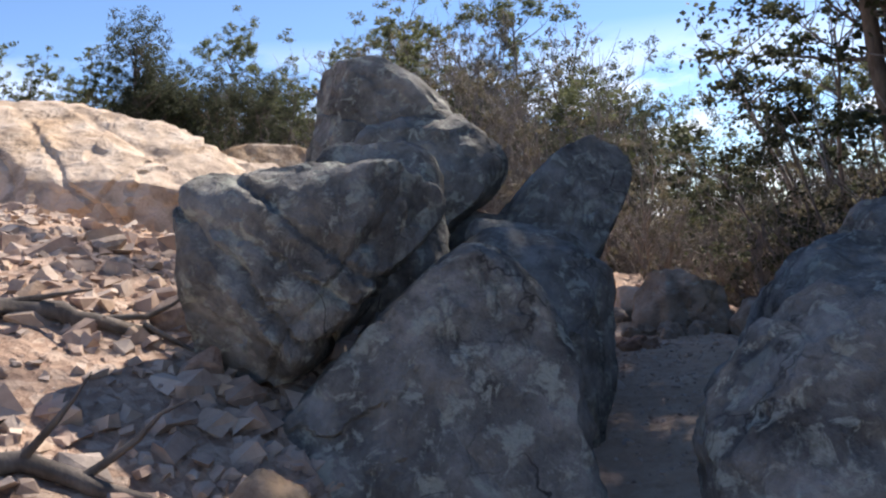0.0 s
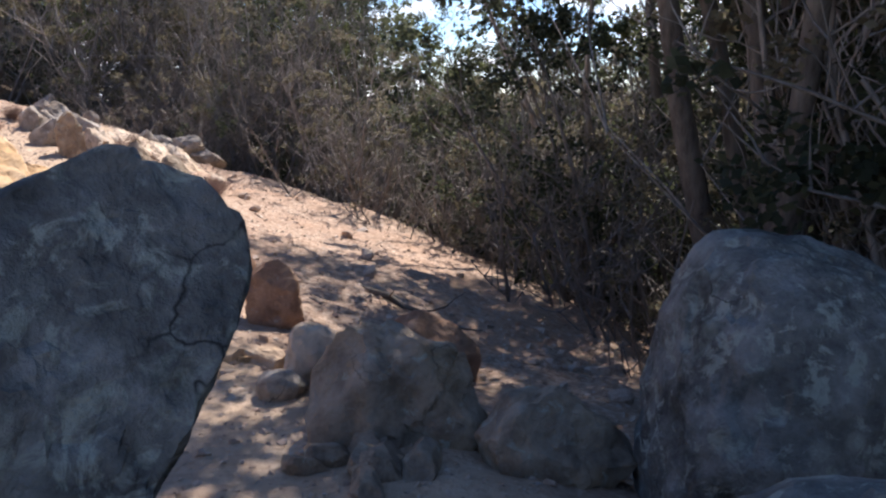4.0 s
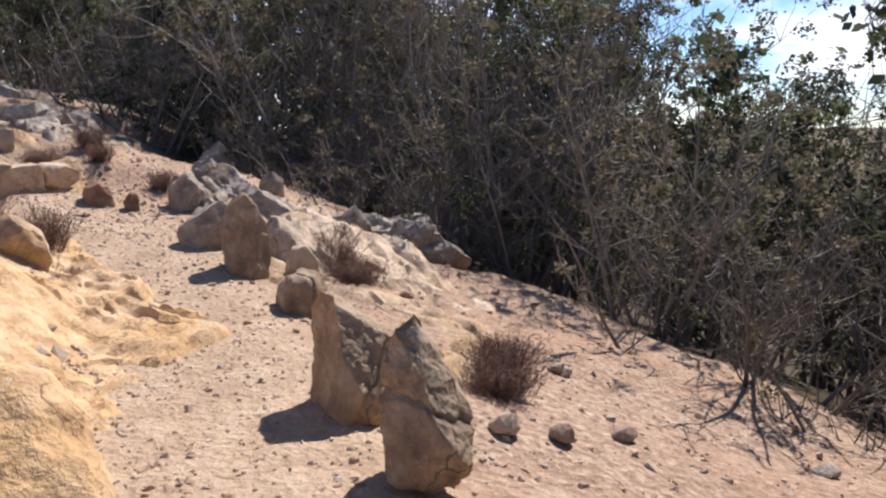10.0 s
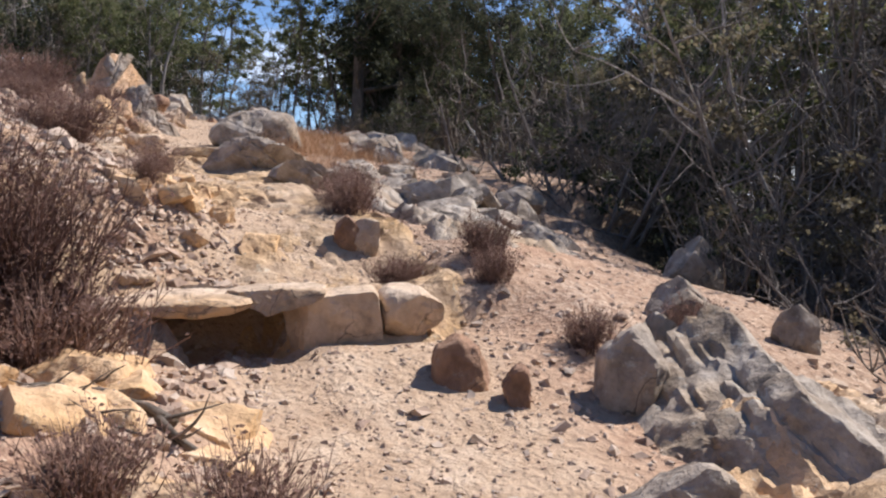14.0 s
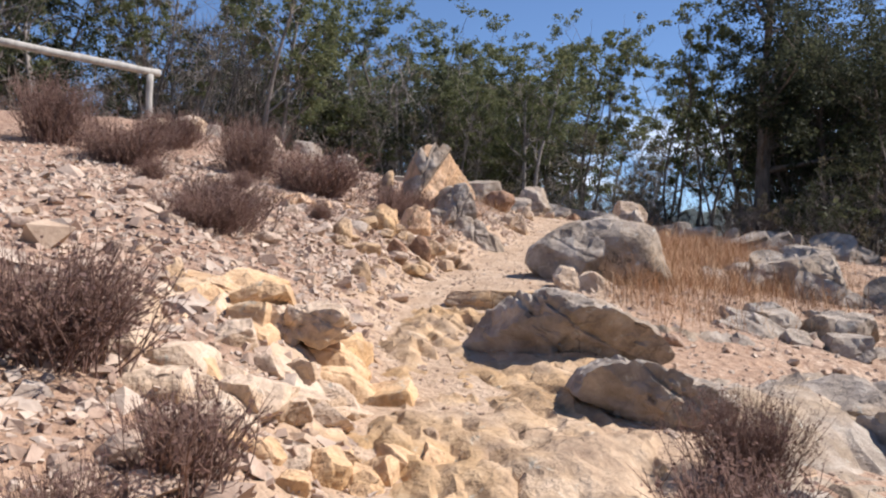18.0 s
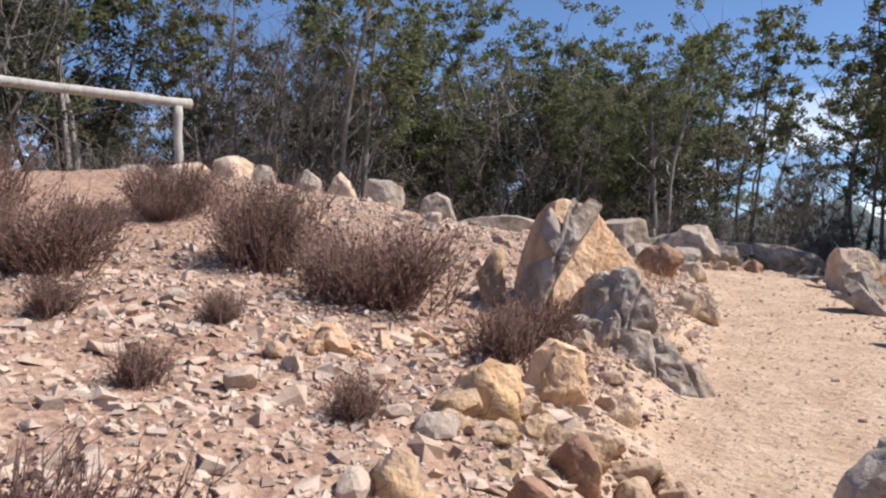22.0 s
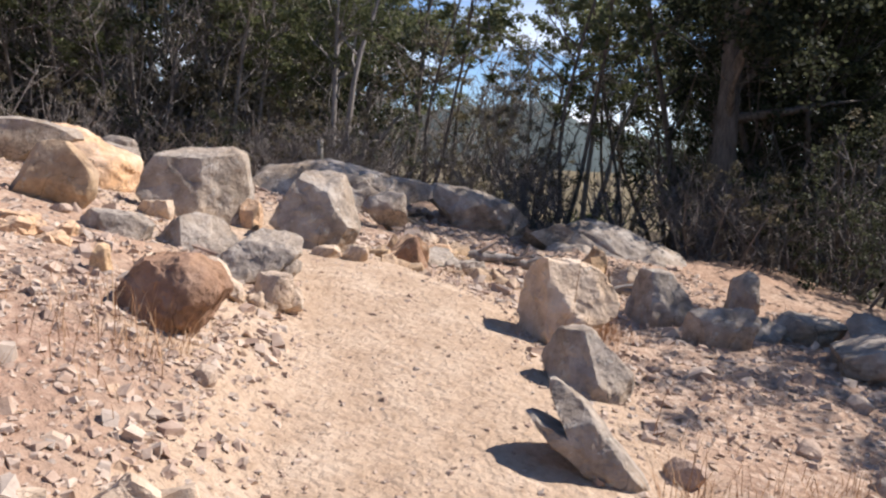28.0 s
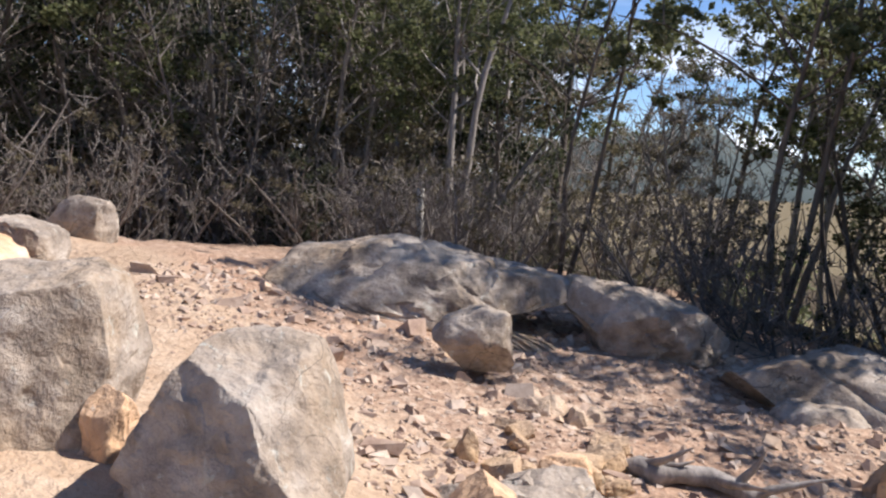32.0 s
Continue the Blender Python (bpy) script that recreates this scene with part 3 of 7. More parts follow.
def hewn(name, at, corners, depth, seed, material, label, turn=0.0, block=3.0, back=0.0, skew=0.0, level=5, cuts=9, rough=0.05, joints=(), soft=4, facets=(), category="rock", group=""):
    """A rock with a given front outline: corners (x, z) from its foot at (x, y, z), so deep; block 2 is round and 6 a slab; back leans its top away, skew turns its right end away; facets are large split faces (azimuth, elevation, share of the way out); joints are cracks over the face (angle, offset, depth)."""
    rng = np.random.default_rng(seed)
    unit, faces = ico(level)
    c = np.array(corners, float)
    mid = (c.min(0) + c.max(0)) / 2
    c = c - mid
    ring = np.arctan2(c[:, 1], c[:, 0])
    order = np.argsort(ring)
    c = np.vstack([c[order], c[order][:1]])
    # radius of the outline for every degree, its corners eased
    deg = np.radians(np.arange(360) - 180)
    reach = np.zeros(360)
    for p, q in zip(c[:-1], c[1:]):
        ex, ez = q - p
        with np.errstate(divide="ignore", invalid="ignore"):
            den = np.cos(deg) * ez - np.sin(deg) * ex
            t = (p[0] * ez - p[1] * ex) / den
            w = (p[0] * np.sin(deg) - p[1] * np.cos(deg)) / den
        ok = (t > 0) & (w >= -1e-6) & (w <= 1 + 1e-6) & np.isfinite(t)
        reach = np.where(ok, np.maximum(reach, t), reach)
    reach = np.where(reach <= 0, np.median(reach[reach > 0]), reach)
    k = np.exp(-0.5 * (np.arange(-3 * soft, 3 * soft + 1) / soft) ** 2)
    reach = np.convolve(np.concatenate([reach[-3 * soft:], reach, reach[:3 * soft]]), k / k.sum(), "valid")
    ang = np.degrees(np.arctan2(unit[:, 2], unit[:, 0])) + 180
    r = np.interp(ang % 360, np.arange(361), np.append(reach, reach[0]))
    rho = np.hypot(unit[:, 0], unit[:, 2])
    scale = (rho ** block + np.abs(unit[:, 1]) ** block) ** (-1 / block)
    half = np.array([np.ptp(c[:, 0]) / 2, depth / 2, np.ptp(c[:, 1]) / 2])
    co, si = unit[:, 0] / np.maximum(rho, 1e-6), unit[:, 2] / np.maximum(rho, 1e-6)
    p = np.stack([scale * rho * r * co, scale * unit[:, 1] * depth / 2, scale * rho * r * si], 1)
    m = float(np.mean(half))
    for az, el, share in facets:
        n = np.array([math.cos(radians(az)) * math.cos(radians(el)), math.sin(radians(az)) * math.cos(radians(el)), math.sin(radians(el))])
        p = p - np.maximum(0, p @ n - share * float(np.max(p @ n)))[:, None] * n
    for _ in range(cuts):
        n = rng.normal(size=3) * np.array([0.55, 1.4, 0.55])
        n /= np.linalg.norm(n)
        d = rng.uniform(0.66, 0.95) * float(np.max(p @ n))
        p = p - np.maximum(0, p @ n - d)[:, None] * n
    # the splits must not make it smaller than its outline
    for k in (0, 2):
        p[:, k] = (p[:, k] - p[:, k].min()) / np.ptp(p[:, k]) * np.ptp(c[:, k // 2]) + c[:, k // 2].min()
    out = p / half
    out /= np.linalg.norm(out, axis=1, keepdims=True)
    wob = fbm(p / m, 1.5, seed + 3, 4)
    d = wob * rough - np.abs(fbm(p / m, 3.8, seed + 11, 4)) * rough * 0.55 + fbm(p, 11.0, seed + 5, 4) * 0.010 / m
    chips = fbm(p / m, 2.3, seed + 17, 2)
    d -= rough * 0.65 * np.clip((chips - 0.18) / 0.06, 0, 1)
    for a, off, deep in joints:
        q = p[:, 0] * math.cos(radians(a)) + p[:, 2] * math.sin(radians(a)) - off + wob * 0.035
        d -= (deep * np.clip(1 - np.abs(q) / (0.014 + 0.3 * deep), 0, 1) + 0.25 * deep * np.clip(q / 0.03, 0, 1)) / m
    p = p + out * (d * m)[:, None]
    p[:, 1] += back * p[:, 2] + skew * p[:, 0]
    p += np.array([mid[0], 0, mid[1]])
    ob = mesh_object(name, p, faces, material)
    ob.data.set_sharp_from_angle(angle=radians(32))
    ob.matrix_world = pose(at[0], at[1], at[2], 0, 0, turn)
    return tagged(ob, label, category, group)


CRAG = {}


def crag(at, size, count, seed, material, label, turn=0.0, piece=0.55, tip=(14.0, -10.0), box=0.5):
    """An outcrop of many tilted, cracked blocks packed together, half sunk in the slope."""
    rng = np.random.default_rng(seed)
    key = (material.name, piece)
    if key not in CRAG:
        CRAG[key] = []
        for k in range(4):
            v, f = rock_shape((piece * 1.25, piece * rng.uniform(0.7, 0.95), piece * rng.uniform(0.6, 0.85)), 700 + k + 10 * len(CRAG), level=4, cuts=11, box=box + 0.1, rough=0.05, peak=0.1 * (k % 3))
            me = bpy.data.meshes.new("block")
            me.from_pydata((v - np.array([0, 0, 0.35 * piece])).tolist(), [], f)
            me.materials.append(material)
            me.shade_smooth()
            me.set_sharp_from_angle(angle=radians(22))
            CRAG[key].append(me)
    root = new("outcrop")
    tagged(root, label, "rock")
    root.matrix_world = pose(at[0], at[1], height_at(*at))
    c, q = math.cos(radians(turn)), math.sin(radians(turn))
    for _ in range(count):
        a, r = rng.uniform(0, 6.28), math.sqrt(rng.random())
        lx, ly = math.cos(a) * r * size[0] / 2, math.sin(a) * r * size[1] / 2
        x, y = at[0] + lx * c - ly * q, at[1] + lx * q + ly * c
        s = rng.uniform(0.65, 1.3)
        ob = new("block", CRAG[key][rng.integers(4)])
        ob.parent = root
        z = height_at(x, y) - height_at(*at) + size[2] * (1 - r * r) * rng.uniform(0.3, 0.8) - 0.18 * s * piece
        ob.matrix_basis = pose(x - at[0], y - at[1], z, tip[0] + rng.normal() * 9, tip[1] + rng.normal() * 9, turn + rng.choice((0, 90, 180, 270)) + rng.normal() * 14) @ Matrix.Diagonal((s, s, s * rng.uniform(0.75, 1.1), 1))
    return root


def rock_sheet(name, seed, u0, u1, near_u, near_s, deeps, lift, rough, material, label, step=0.05, slant=0.6, hand=-1):
    """Bedrock that breaks through the slope: follows the ground from the path's edge (near_s) uphill (hand -1) or downhill (1), deeps metres wide."""
    us = np.linspace(u0, u1, int((u1 - u0) * 1.75 / step))
    ws = np.linspace(0, 1, int(max(deeps) / step))
    k = np.arange(len(WAY_X))
    verts = []
    for u in us:
        fx, fy = np.interp(u, k, WAY_X), np.interp(u, k, WAY_Y)
        dx, dy = np.interp(u + 0.6, k, WAY_X) - np.interp(u - 0.6, k, WAY_X), np.interp(u + 0.6, k, WAY_Y) - np.interp(u - 0.6, k, WAY_Y)
        d = math.hypot(dx, dy)
        wave = 0.16 * noise.fractal(Vector((u * 2.4, seed, 0)), 0.8, 2.1, 4)
        s0, deep = np.interp(u, near_u, near_s) + wave, float(np.interp(u, near_u, deeps)) + wave
        for w in ws:
            sd = s0 + hand * w * deep
            x, y = fx + dy / d * sd, fy - dx / d * sd
            a = Vector((x * 0.9 + seed, y * 0.9, 0.2))
            along_, across = (x * slant + y) / math.hypot(1, slant), (x - y * slant) / math.hypot(1, slant)
            ridge = 1 - 2 * abs(noise.fractal(Vector((across * 2.0, along_ * 9.0, seed)), 0.7, 2.1, 4))
            h = noise.fractal(a, 0.9, 2.1, 3) * rough + ridge * (0.02 + rough * 0.12) - 0.35 * rough * max(0, noise.fractal(a * 3.1, 0.9, 2.1, 3))
            h -= 0.05 * max(0.0, 1 - abs(noise.fractal(a * 1.3 + Vector((9, 3, 0)), 1.0, 2.0, 2)) / 0.03)
            rim = min(w * deep / 0.14, (1 - w) * deep / 0.35, (u - u0) / 0.16, (u1 - u) / 0.16, 1.0)
            verts.append((x, y, height_at(x, y) - 0.10 + (lift + 0.10 + h) * max(0.0, rim) ** 0.6))
    nw = len(ws)
    faces = [[i * nw + j, i * nw + j + 1, (i + 1) * nw + j + 1, (i + 1) * nw + j] for i in range(len(us) - 1) for j in range(nw - 1)]
    ob = mesh_object(name, verts, faces, material)
    ob.data.set_sharp_from_angle(angle=radians(38))
    return tagged(ob, label, "rock")


# ---------------------------------------------------------------- plants
def tube(verts, faces, pts, radii, sides=5):
    """Adds a tapering tube along pts."""
    base = len(verts)
    for i, (p, r) in enumerate(zip(pts, radii)):
        d = (pts[min(i + 1, len(pts) - 1)] - pts[max(i - 1, 0)])
        d = d / (np.linalg.norm(d) + 1e-9)
        a = np.cross(d, (0.3, 0.9, 0.1) if abs(d[2]) > 0.8 else (0, 0, 1.0))
        a /= np.linalg.norm(a) + 1e-9
        b = np.cross(d, a)
        for k in range(sides):
            w = 2 * math.pi * k / sides
            verts.append(tuple(p + r * (math.cos(w) * a + math.sin(w) * b)))
    for i in range(len(pts) - 1):
        for k in range(sides):
            q = base + i * sides
            faces.append([q + k, q + (k + 1) % sides, q + sides + (k + 1) % sides, q + sides + k])


def limb(rng, start, way, length, wander, lift, n):
    pts, p, d = [start], start.copy(), way / np.linalg.norm(way)
    for _ in range(n):
        d = d + rng.normal(size=3) * wander + np.array([0, 0, lift])
        d /= np.linalg.norm(d)
        p = p + d * length / n
        pts.append(p)
    return pts


def leaves(rng, centres, spread, count, size, flat=0.7, droop=0.0):
    """Many small folded leaves in clumps round the given centres."""
    centres = np.array(centres)
    share = rng.lognormal(0, 0.7, len(centres))
    c = centres[rng.choice(len(centres), size=count, p=share / share.sum())]
    off = rng.normal(size=(count, 3)) * spread * np.array([1, 1, flat])
    if spread > 0.1:
        # leaves gather in tufts with gaps between them
        tuft = rng.normal(size=(max(6, count // 45), 3)) * spread * np.array([1, 1, flat])
        c = c[rng.integers(count, size=len(tuft))] + tuft
        pick = rng.integers(len(tuft), size=count)
        c, off = c[pick], off * 0.34
    p = c + off
    a = rng.normal(size=(count, 3))
    a[:, 2] = a[:, 2] * 0.6 - droop
    a /= np.linalg.norm(a, axis=1, keepdims=True)
    b = np.cross(a, rng.normal(size=(count, 3)))
    b /= np.linalg.norm(b, axis=1, keepdims=True)
    L = (size * rng.uniform(0.6, 1.3, count))[:, None]
    W = L * 0.34
    v = np.stack([p, p + a * L * 0.5 + b * W, p + a * L, p + a * L * 0.5 - b * W], 1).reshape(-1, 3)
    f = np.arange(count * 4).reshape(-1, 4)
    return v, f


def tree(name, seed, height, trunks, limbs, leaf_mat, bark, leaf_count, leaf_size, spread, bare=0.0, low=0.35, lean=0.12, radius=0.07, twigs=3, label="", category="tree", slant=None):
    """A tree of one or more trunks with limbs, twigs and clumped foliage."""
    rng = np.random.default_rng(seed)
    verts, faces, tips = [], [], []
    for k in range(trunks):
        w = rng.uniform(0, 6.28)
        way = np.array([math.cos(w) * lean * (1 + k * 0.14), math.sin(w) * lean * (1 + k * 0.14), 1.0])
        if slant:
            way = np.array(slant) + 0.12 * k * way
        h = height * rng.uniform(0.8, 1.0)
        start = np.array([math.cos(w), math.sin(w), 0]) * 0.12 * k
        spine = limb(rng, start - np.array([0, 0, 0.4]), way, h, 0.07, 0.03, 9)
        tube(verts, faces, spine, [radius * (1.15 - i / 9.3) + 0.006 for i in range(10)], 6)
        for j in range(limbs):
            u = rng.uniform(low, 0.97)
            i = min(int(u * 9), 8)
            p = spine[i] + (spine[i + 1] - spine[i]) * (u * 9 - i)
            w2 = rng.uniform(0, 6.28)
            out = np.array([math.cos(w2), math.sin(w2), rng.uniform(0.2, 1.0)])
            ln = h * rng.uniform(0.2, 0.44) * (1.25 - u * 0.6)
            b = limb(rng, p, out, ln, 0.14, 0.09, 5)
            r = radius * 0.42 * (1.15 - u * 0.7)
            tube(verts, faces, b, [r * (1 - q / 5.4) + 0.004 for q in range(6)], 4)
            leafy = rng.random() > bare
            if leafy:
                tips += [b[-1], b[-2]]
            for _ in range(twigs):
                q = rng.integers(1, 6)
                t = limb(rng, b[q], rng.normal(size=3) + np.array([0, 0, 0.9]), ln * rng.uniform(0.3, 0.65), 0.16, 0.10, 4)
                tube(verts, faces, t, [0.011, 0.009, 0.007, 0.005, 0.003], 3)
                if leafy:
                    tips += [t[-1]]
        if bare < 0.9:
            tips += [spine[-1], spine[-2]]
    root = new(name)
    tagged(root, label, category)
    mesh_object("trunk", verts, faces, bark, root)
    if leaf_count:
        v, f = leaves(rng, tips or [spine[-1]], spread, leaf_count, leaf_size)
        mesh_object("crown", v, f, leaf_mat, root, smooth=False)
    return root


def driftwood(name, a, b, thick, seed, label, forks=3):
    """A grey dead branch lying on the ground from a to b."""
    rng = np.random.default_rng(seed)
    v, f = [], []
    a, b = np.array(a, float), np.array(b, float)
    pts = []
    for k in range(9):
        q = a + (b - a) * k / 8 + rng.normal(size=2) * 0.05
        pts.append(np.array([q[0], q[1], height_at(q[0], q[1]) + thick * 0.55 + 0.02 * rng.random()]))
    tube(v, f, pts, [thick * (0.2, 0.8, 1.0, 0.9, 0.75, 0.7, 0.6, 0.4, 0.1)[k] * rng.uniform(0.8, 1.25) for k in range(9)], 7)
    for _ in range(forks):
        k = rng.integers(1, 7)
        t = limb(rng, pts[k], np.append((b - a) * 0.6 + rng.normal(size=2) * 0.3, rng.uniform(0.05, 0.25)), np.linalg.norm(b - a) * rng.uniform(0.25, 0.5), 0.18, 0.0, 4)
        tube(v, f, t, [thick * 0.45, thick * 0.38, thick * 0.3, thick * 0.2, thick * 0.08], 5)
    return tagged(mesh_object(name, v, f, BARK_GREY if name == "driftwood" else BARK_DARK), label, "dead wood")


def dry_bush(name, seed, width, height, stems, label, material=None, leafy=0):
    """A low bush of many thin bare stems."""
    rng = np.random.default_rng(seed)
    verts, faces, tips = [], [], []
    for _ in range(stems):
        w, r = rng.uniform(0, 6.28), abs(rng.normal()) * 0.16 * width
        start = np.array([math.cos(w) * r, math.sin(w) * r, -0.05])
        w += rng.normal() * 0.6
        out = np.array([math.cos(w), math.sin(w), 0]) * rng.uniform(0.1, 0.62) * width / height + np.array([0, 0, 1.0])
        s = limb(rng, start, out, height * rng.uniform(0.55, 1.08), 0.10, 0.05, 5)
        tube(verts, faces, s, [0.0045, 0.004, 0.0034, 0.0028, 0.002, 0.001], 3)
        tips += s[2:]
        for _ in range(4):
            q = rng.integers(1, 5)
            t = limb(rng, s[q], rng.normal(size=3) * 0.7 + out, height * rng.uniform(0.18, 0.4), 0.12, 0.06, 3)
            tube(verts, faces, t, [0.0028, 0.0022, 0.0016, 0.0009], 3)
            tips += t[1:]
    root = new(name)
    tagged(root, label, "bush")
    mesh_object("twig_tuft", verts, faces, material or TWIG_DRY, root)
    if leafy:
        v, f = leaves(rng, tips, 0.02, leafy, 0.024)
        mesh_object("foliage", v, f, LEAF_BUSH, root, smooth=False)
    return root


def grass_patch(name, seed, spots, tall, count, label, spread=0.3):
    """Dry grass blades round a few spots, rooted in the ground."""
    rng = np.random.default_rng(seed)
    verts, faces = [], []
    for _ in range(count):
        c = spots[rng.integers(len(spots))]
        x, y = c[0] + rng.normal() * spread, c[1] + rng.normal() * spread
        _, al, sd = lie(np.array([x]), np.array([y]))
        if abs(sd[0]) < (0.95 if al[0] > 16 else 0.4):
            continue
        z = height_at(x, y) - 0.02
        w, h, b = rng.uniform(0, 6.28), tall * rng.lognormal(-0.25, 0.4), rng.uniform(0.2, 1.3)
        dx, dy = math.cos(w), math.sin(w)
        k = len(verts)
        t = 0.0022
        verts += [(x - dy * t, y + dx * t, z), (x + dy * t, y - dx * t, z), (x + dx * b * h * 0.35 + dy * t * 0.7, y + dy * b * h * 0.35 - dx * t * 0.7, z + h * 0.6),
                  (x + dx * b * h * 0.35 - dy * t * 0.7, y + dy * b * h * 0.35 + dx * t * 0.7, z + h * 0.6), (x + dx * b * h * 0.8, y + dy * b * h * 0.8, z + h)]
        faces += [[k, k + 1, k + 2, k + 3], [k + 3, k + 2, k + 4]]
    return tagged(mesh_object(name, verts, faces, GRASS, smooth=False), label, "grass", kind="stuff")


# ---------------------------------------------------------------- the shaded outcrop at the start
hewn("boulder", (-1.81, -0.10, 1.00), [(-0.47, 0.40), (-0.44, 0.93), (-0.31, 1.02), (-0.01, 1.02), (0.18, 0.91), (0.32, 0.75), (0.46, 0.55), (0.42, 0.05), (-0.40, 0.0)], 1.0, 301, ROCK_DARK, "tall rounded lichened boulder topping the shaded outcrop", -10, 2.4, 0.1, level=6, rough=0.05, joints=((70, 0.1, 0.02),))
hewn("boulder", (-1.73, -0.30, 0.55), [(-0.52, 0.80), (-0.22, 1.10), (0.06, 1.15), (0.31, 1.10), (0.45, 0.96), (0.51, 0.83), (0.43, 0.68), (0.27, 0.57), (0.1, 0.3), (0.05, 0.0), (-0.5, 0.0)], 0.85, 302, ROCK_DARK, "mossy lichened boulder leaning out under the top boulder", -10, 2.3, 0.12, level=6, rough=0.05)
hewn("boulder", (-1.91, -0.95, 0.62), [(-0.31, 0.74), (-0.2, 0.86), (0.16, 0.87), (0.27, 0.78), (0.31, 0.4), (0.3, 0.0), (-0.3, 0.0)], 0.55, 307, ROCK_DARK, "grey boulder filling the middle of the outcrop", -9, 3.0, 0.1, rough=0.05)
hewn("boulder", (-2.10, -1.72, 0.62), [(-0.46, 0.70), (-0.14, 0.74), (0.28, 0.73), (0.44, 0.62), (0.42, 0.50), (0.25, 0.33), (0.04, 0.10), (-0.1, 0.0), (-0.44, 0.02), (-0.40, 0.22), (-0.45, 0.35)], 0.75, 303, ROCK_DARK, "broad split grey boulder in tree shade", -8, 3.6, 0.18, 0.05, level=6, rough=0.055, joints=((50, 0.10, 0.03), (40, -0.16, 0.045), (58, -0.02, 0.02), (-40, 0.1, 0.02)))
hewn("boulder", (-1.86, -1.92, -0.05), [(0.20, 1.10), (0.33, 1.06), (0.43, 0.94), (0.52, 0.78), (0.58, 0.6), (0.62, 0.0), (-0.75, 0.0), (-0.62, 0.33), (-0.43, 0.52), (-0.11, 0.83)], 0.8, 304, ROCK_DARK, "sloping grey boulder with a sunlit patch beside the path", -8, 3.0, 0.3, 0.1, level=6, rough=0.045, joints=((35, 0.2, 0.015), (-30, 0.1, 0.015)))
hewn("boulder", (-1.31, -1.05, 0.12), [(-0.36, 0.80), (-0.22, 0.92), (-0.15, 0.97), (-0.08, 0.94), (0.17, 0.88), (0.36, 0.74), (0.42, 0.58), (0.38, 0.40), (0.30, 0.0), (-0.3, 0.0)], 0.6, 305, ROCK_DARK, "grey boulder wedged at the foot of the outcrop", -12, 2.6, 0.25, rough=0.05)
hewn("boulder", (-1.22, -0.66, 0.50), [(-0.28, 0.55), (-0.22, 0.63), (-0.05, 0.58), (0.2, 0.53), (0.29, 0.46), (0.26, 0.2), (0.2, 0.0), (-0.24, 0.0)], 0.4, 315, ROCK_DARK, "flat grey slab behind the wedged boulder", -12, 3.4, 0.1)
hewn("boulder", (-0.95, -0.30, 0.25), [(-0.60, 0.62), (-0.36, 0.84), (-0.18, 1.03), (-0.02, 1.18), (0.17, 1.27), (0.31, 1.21), (0.38, 1.09), (0.34, 0.96), (0.24, 0.74), (0.08, 0.40), (0.0, 0.0), (-0.5, 0.0)], 0.7, 306, ROCK_DARK, "pointed shark-fin boulder with pale lichen", -16, 2.5, 0.12, level=6, rough=0.045, joints=((-20, 0.12, 0.02),))
hewn("boulder", (1.57, 0.42, -0.35), [(-0.62, 0.55), (-0.60, 0.90), (-0.52, 1.18), (-0.40, 1.40), (-0.25, 1.45), (0.05, 1.40), (0.22, 1.32), (0.45, 1.15), (0.66, 0.6), (0.66, 0.0), (-0.6, 0.0)], 1.1, 308, ROCK_DARK, "large rounded lichened boulder beside the path", -20, 2.8, 0.05, 0.1, level=6, rough=0.06, cuts=6)
hewn("boulder", (0.16, -0.95, -0.15), [(-0.52, 0.40), (-0.27, 0.85), (-0.12, 1.02), (0.07, 1.10), (0.33, 1.07), (0.55, 0.9), (0.62, 0.4), (0.6, 0.0), (-0.5, 0.0)], 0.9, 310, ROCK_DARK, "grey boulder rising behind the low one", -12, 2.6, 0.15, rough=0.055)
hewn("boulder", (-0.50, -2.28, -0.25), [(-0.50, 0.30), (-0.33, 0.78), (-0.20, 0.98), (-0.02, 1.11), (0.14, 1.16), (0.32, 1.14), (0.55, 0.98), (0.7, 0.6), (0.72, 0.0), (-0.5, 0.0)], 0.75, 309, ROCK_DARK, "low spotted grey boulder beside the path", -10, 2.6, 0.3, level=6, rough=0.05, joints=((60, 0.2, 0.02),))
hewn("boulder", (0.30, 1.32, 0.05), [(-0.36, 0.44), (-0.24, 0.62), (-0.02, 0.64), (0.14, 0.56), (0.30, 0.50), (0.38, 0.2), (0.36, 0.0), (-0.36, 0.0)], 0.42, 311, ROCK_BROWN, "brown block in the shade beside the path", -18, 4.2, 0.1, soft=2, cuts=14, rough=0.07, facets=((-100, 10, 0.65), (-40, 30, 0.65)), joints=((15, 0.0, 0.04), (-40, 0.1, 0.03)))
hewn("boulder", (0.78, 0.90, 0.0), [(-0.30, 0.28), (-0.18, 0.46), (0.02, 0.48), (0.16, 0.36), (0.32, 0.26), (0.3, 0.0), (-0.3, 0.0)], 0.34, 312, ROCK_BROWN, "dark brown rock in the shade beside the path", -18, 4.0, 0.1, soft=2, cuts=14, rough=0.07)
crag((0.02, 1.05), (0.6, 0.4, 0.08), 9, 831, ROCK_BROWN, "broken brown rock in front of the shaded block", -10, 0.18)
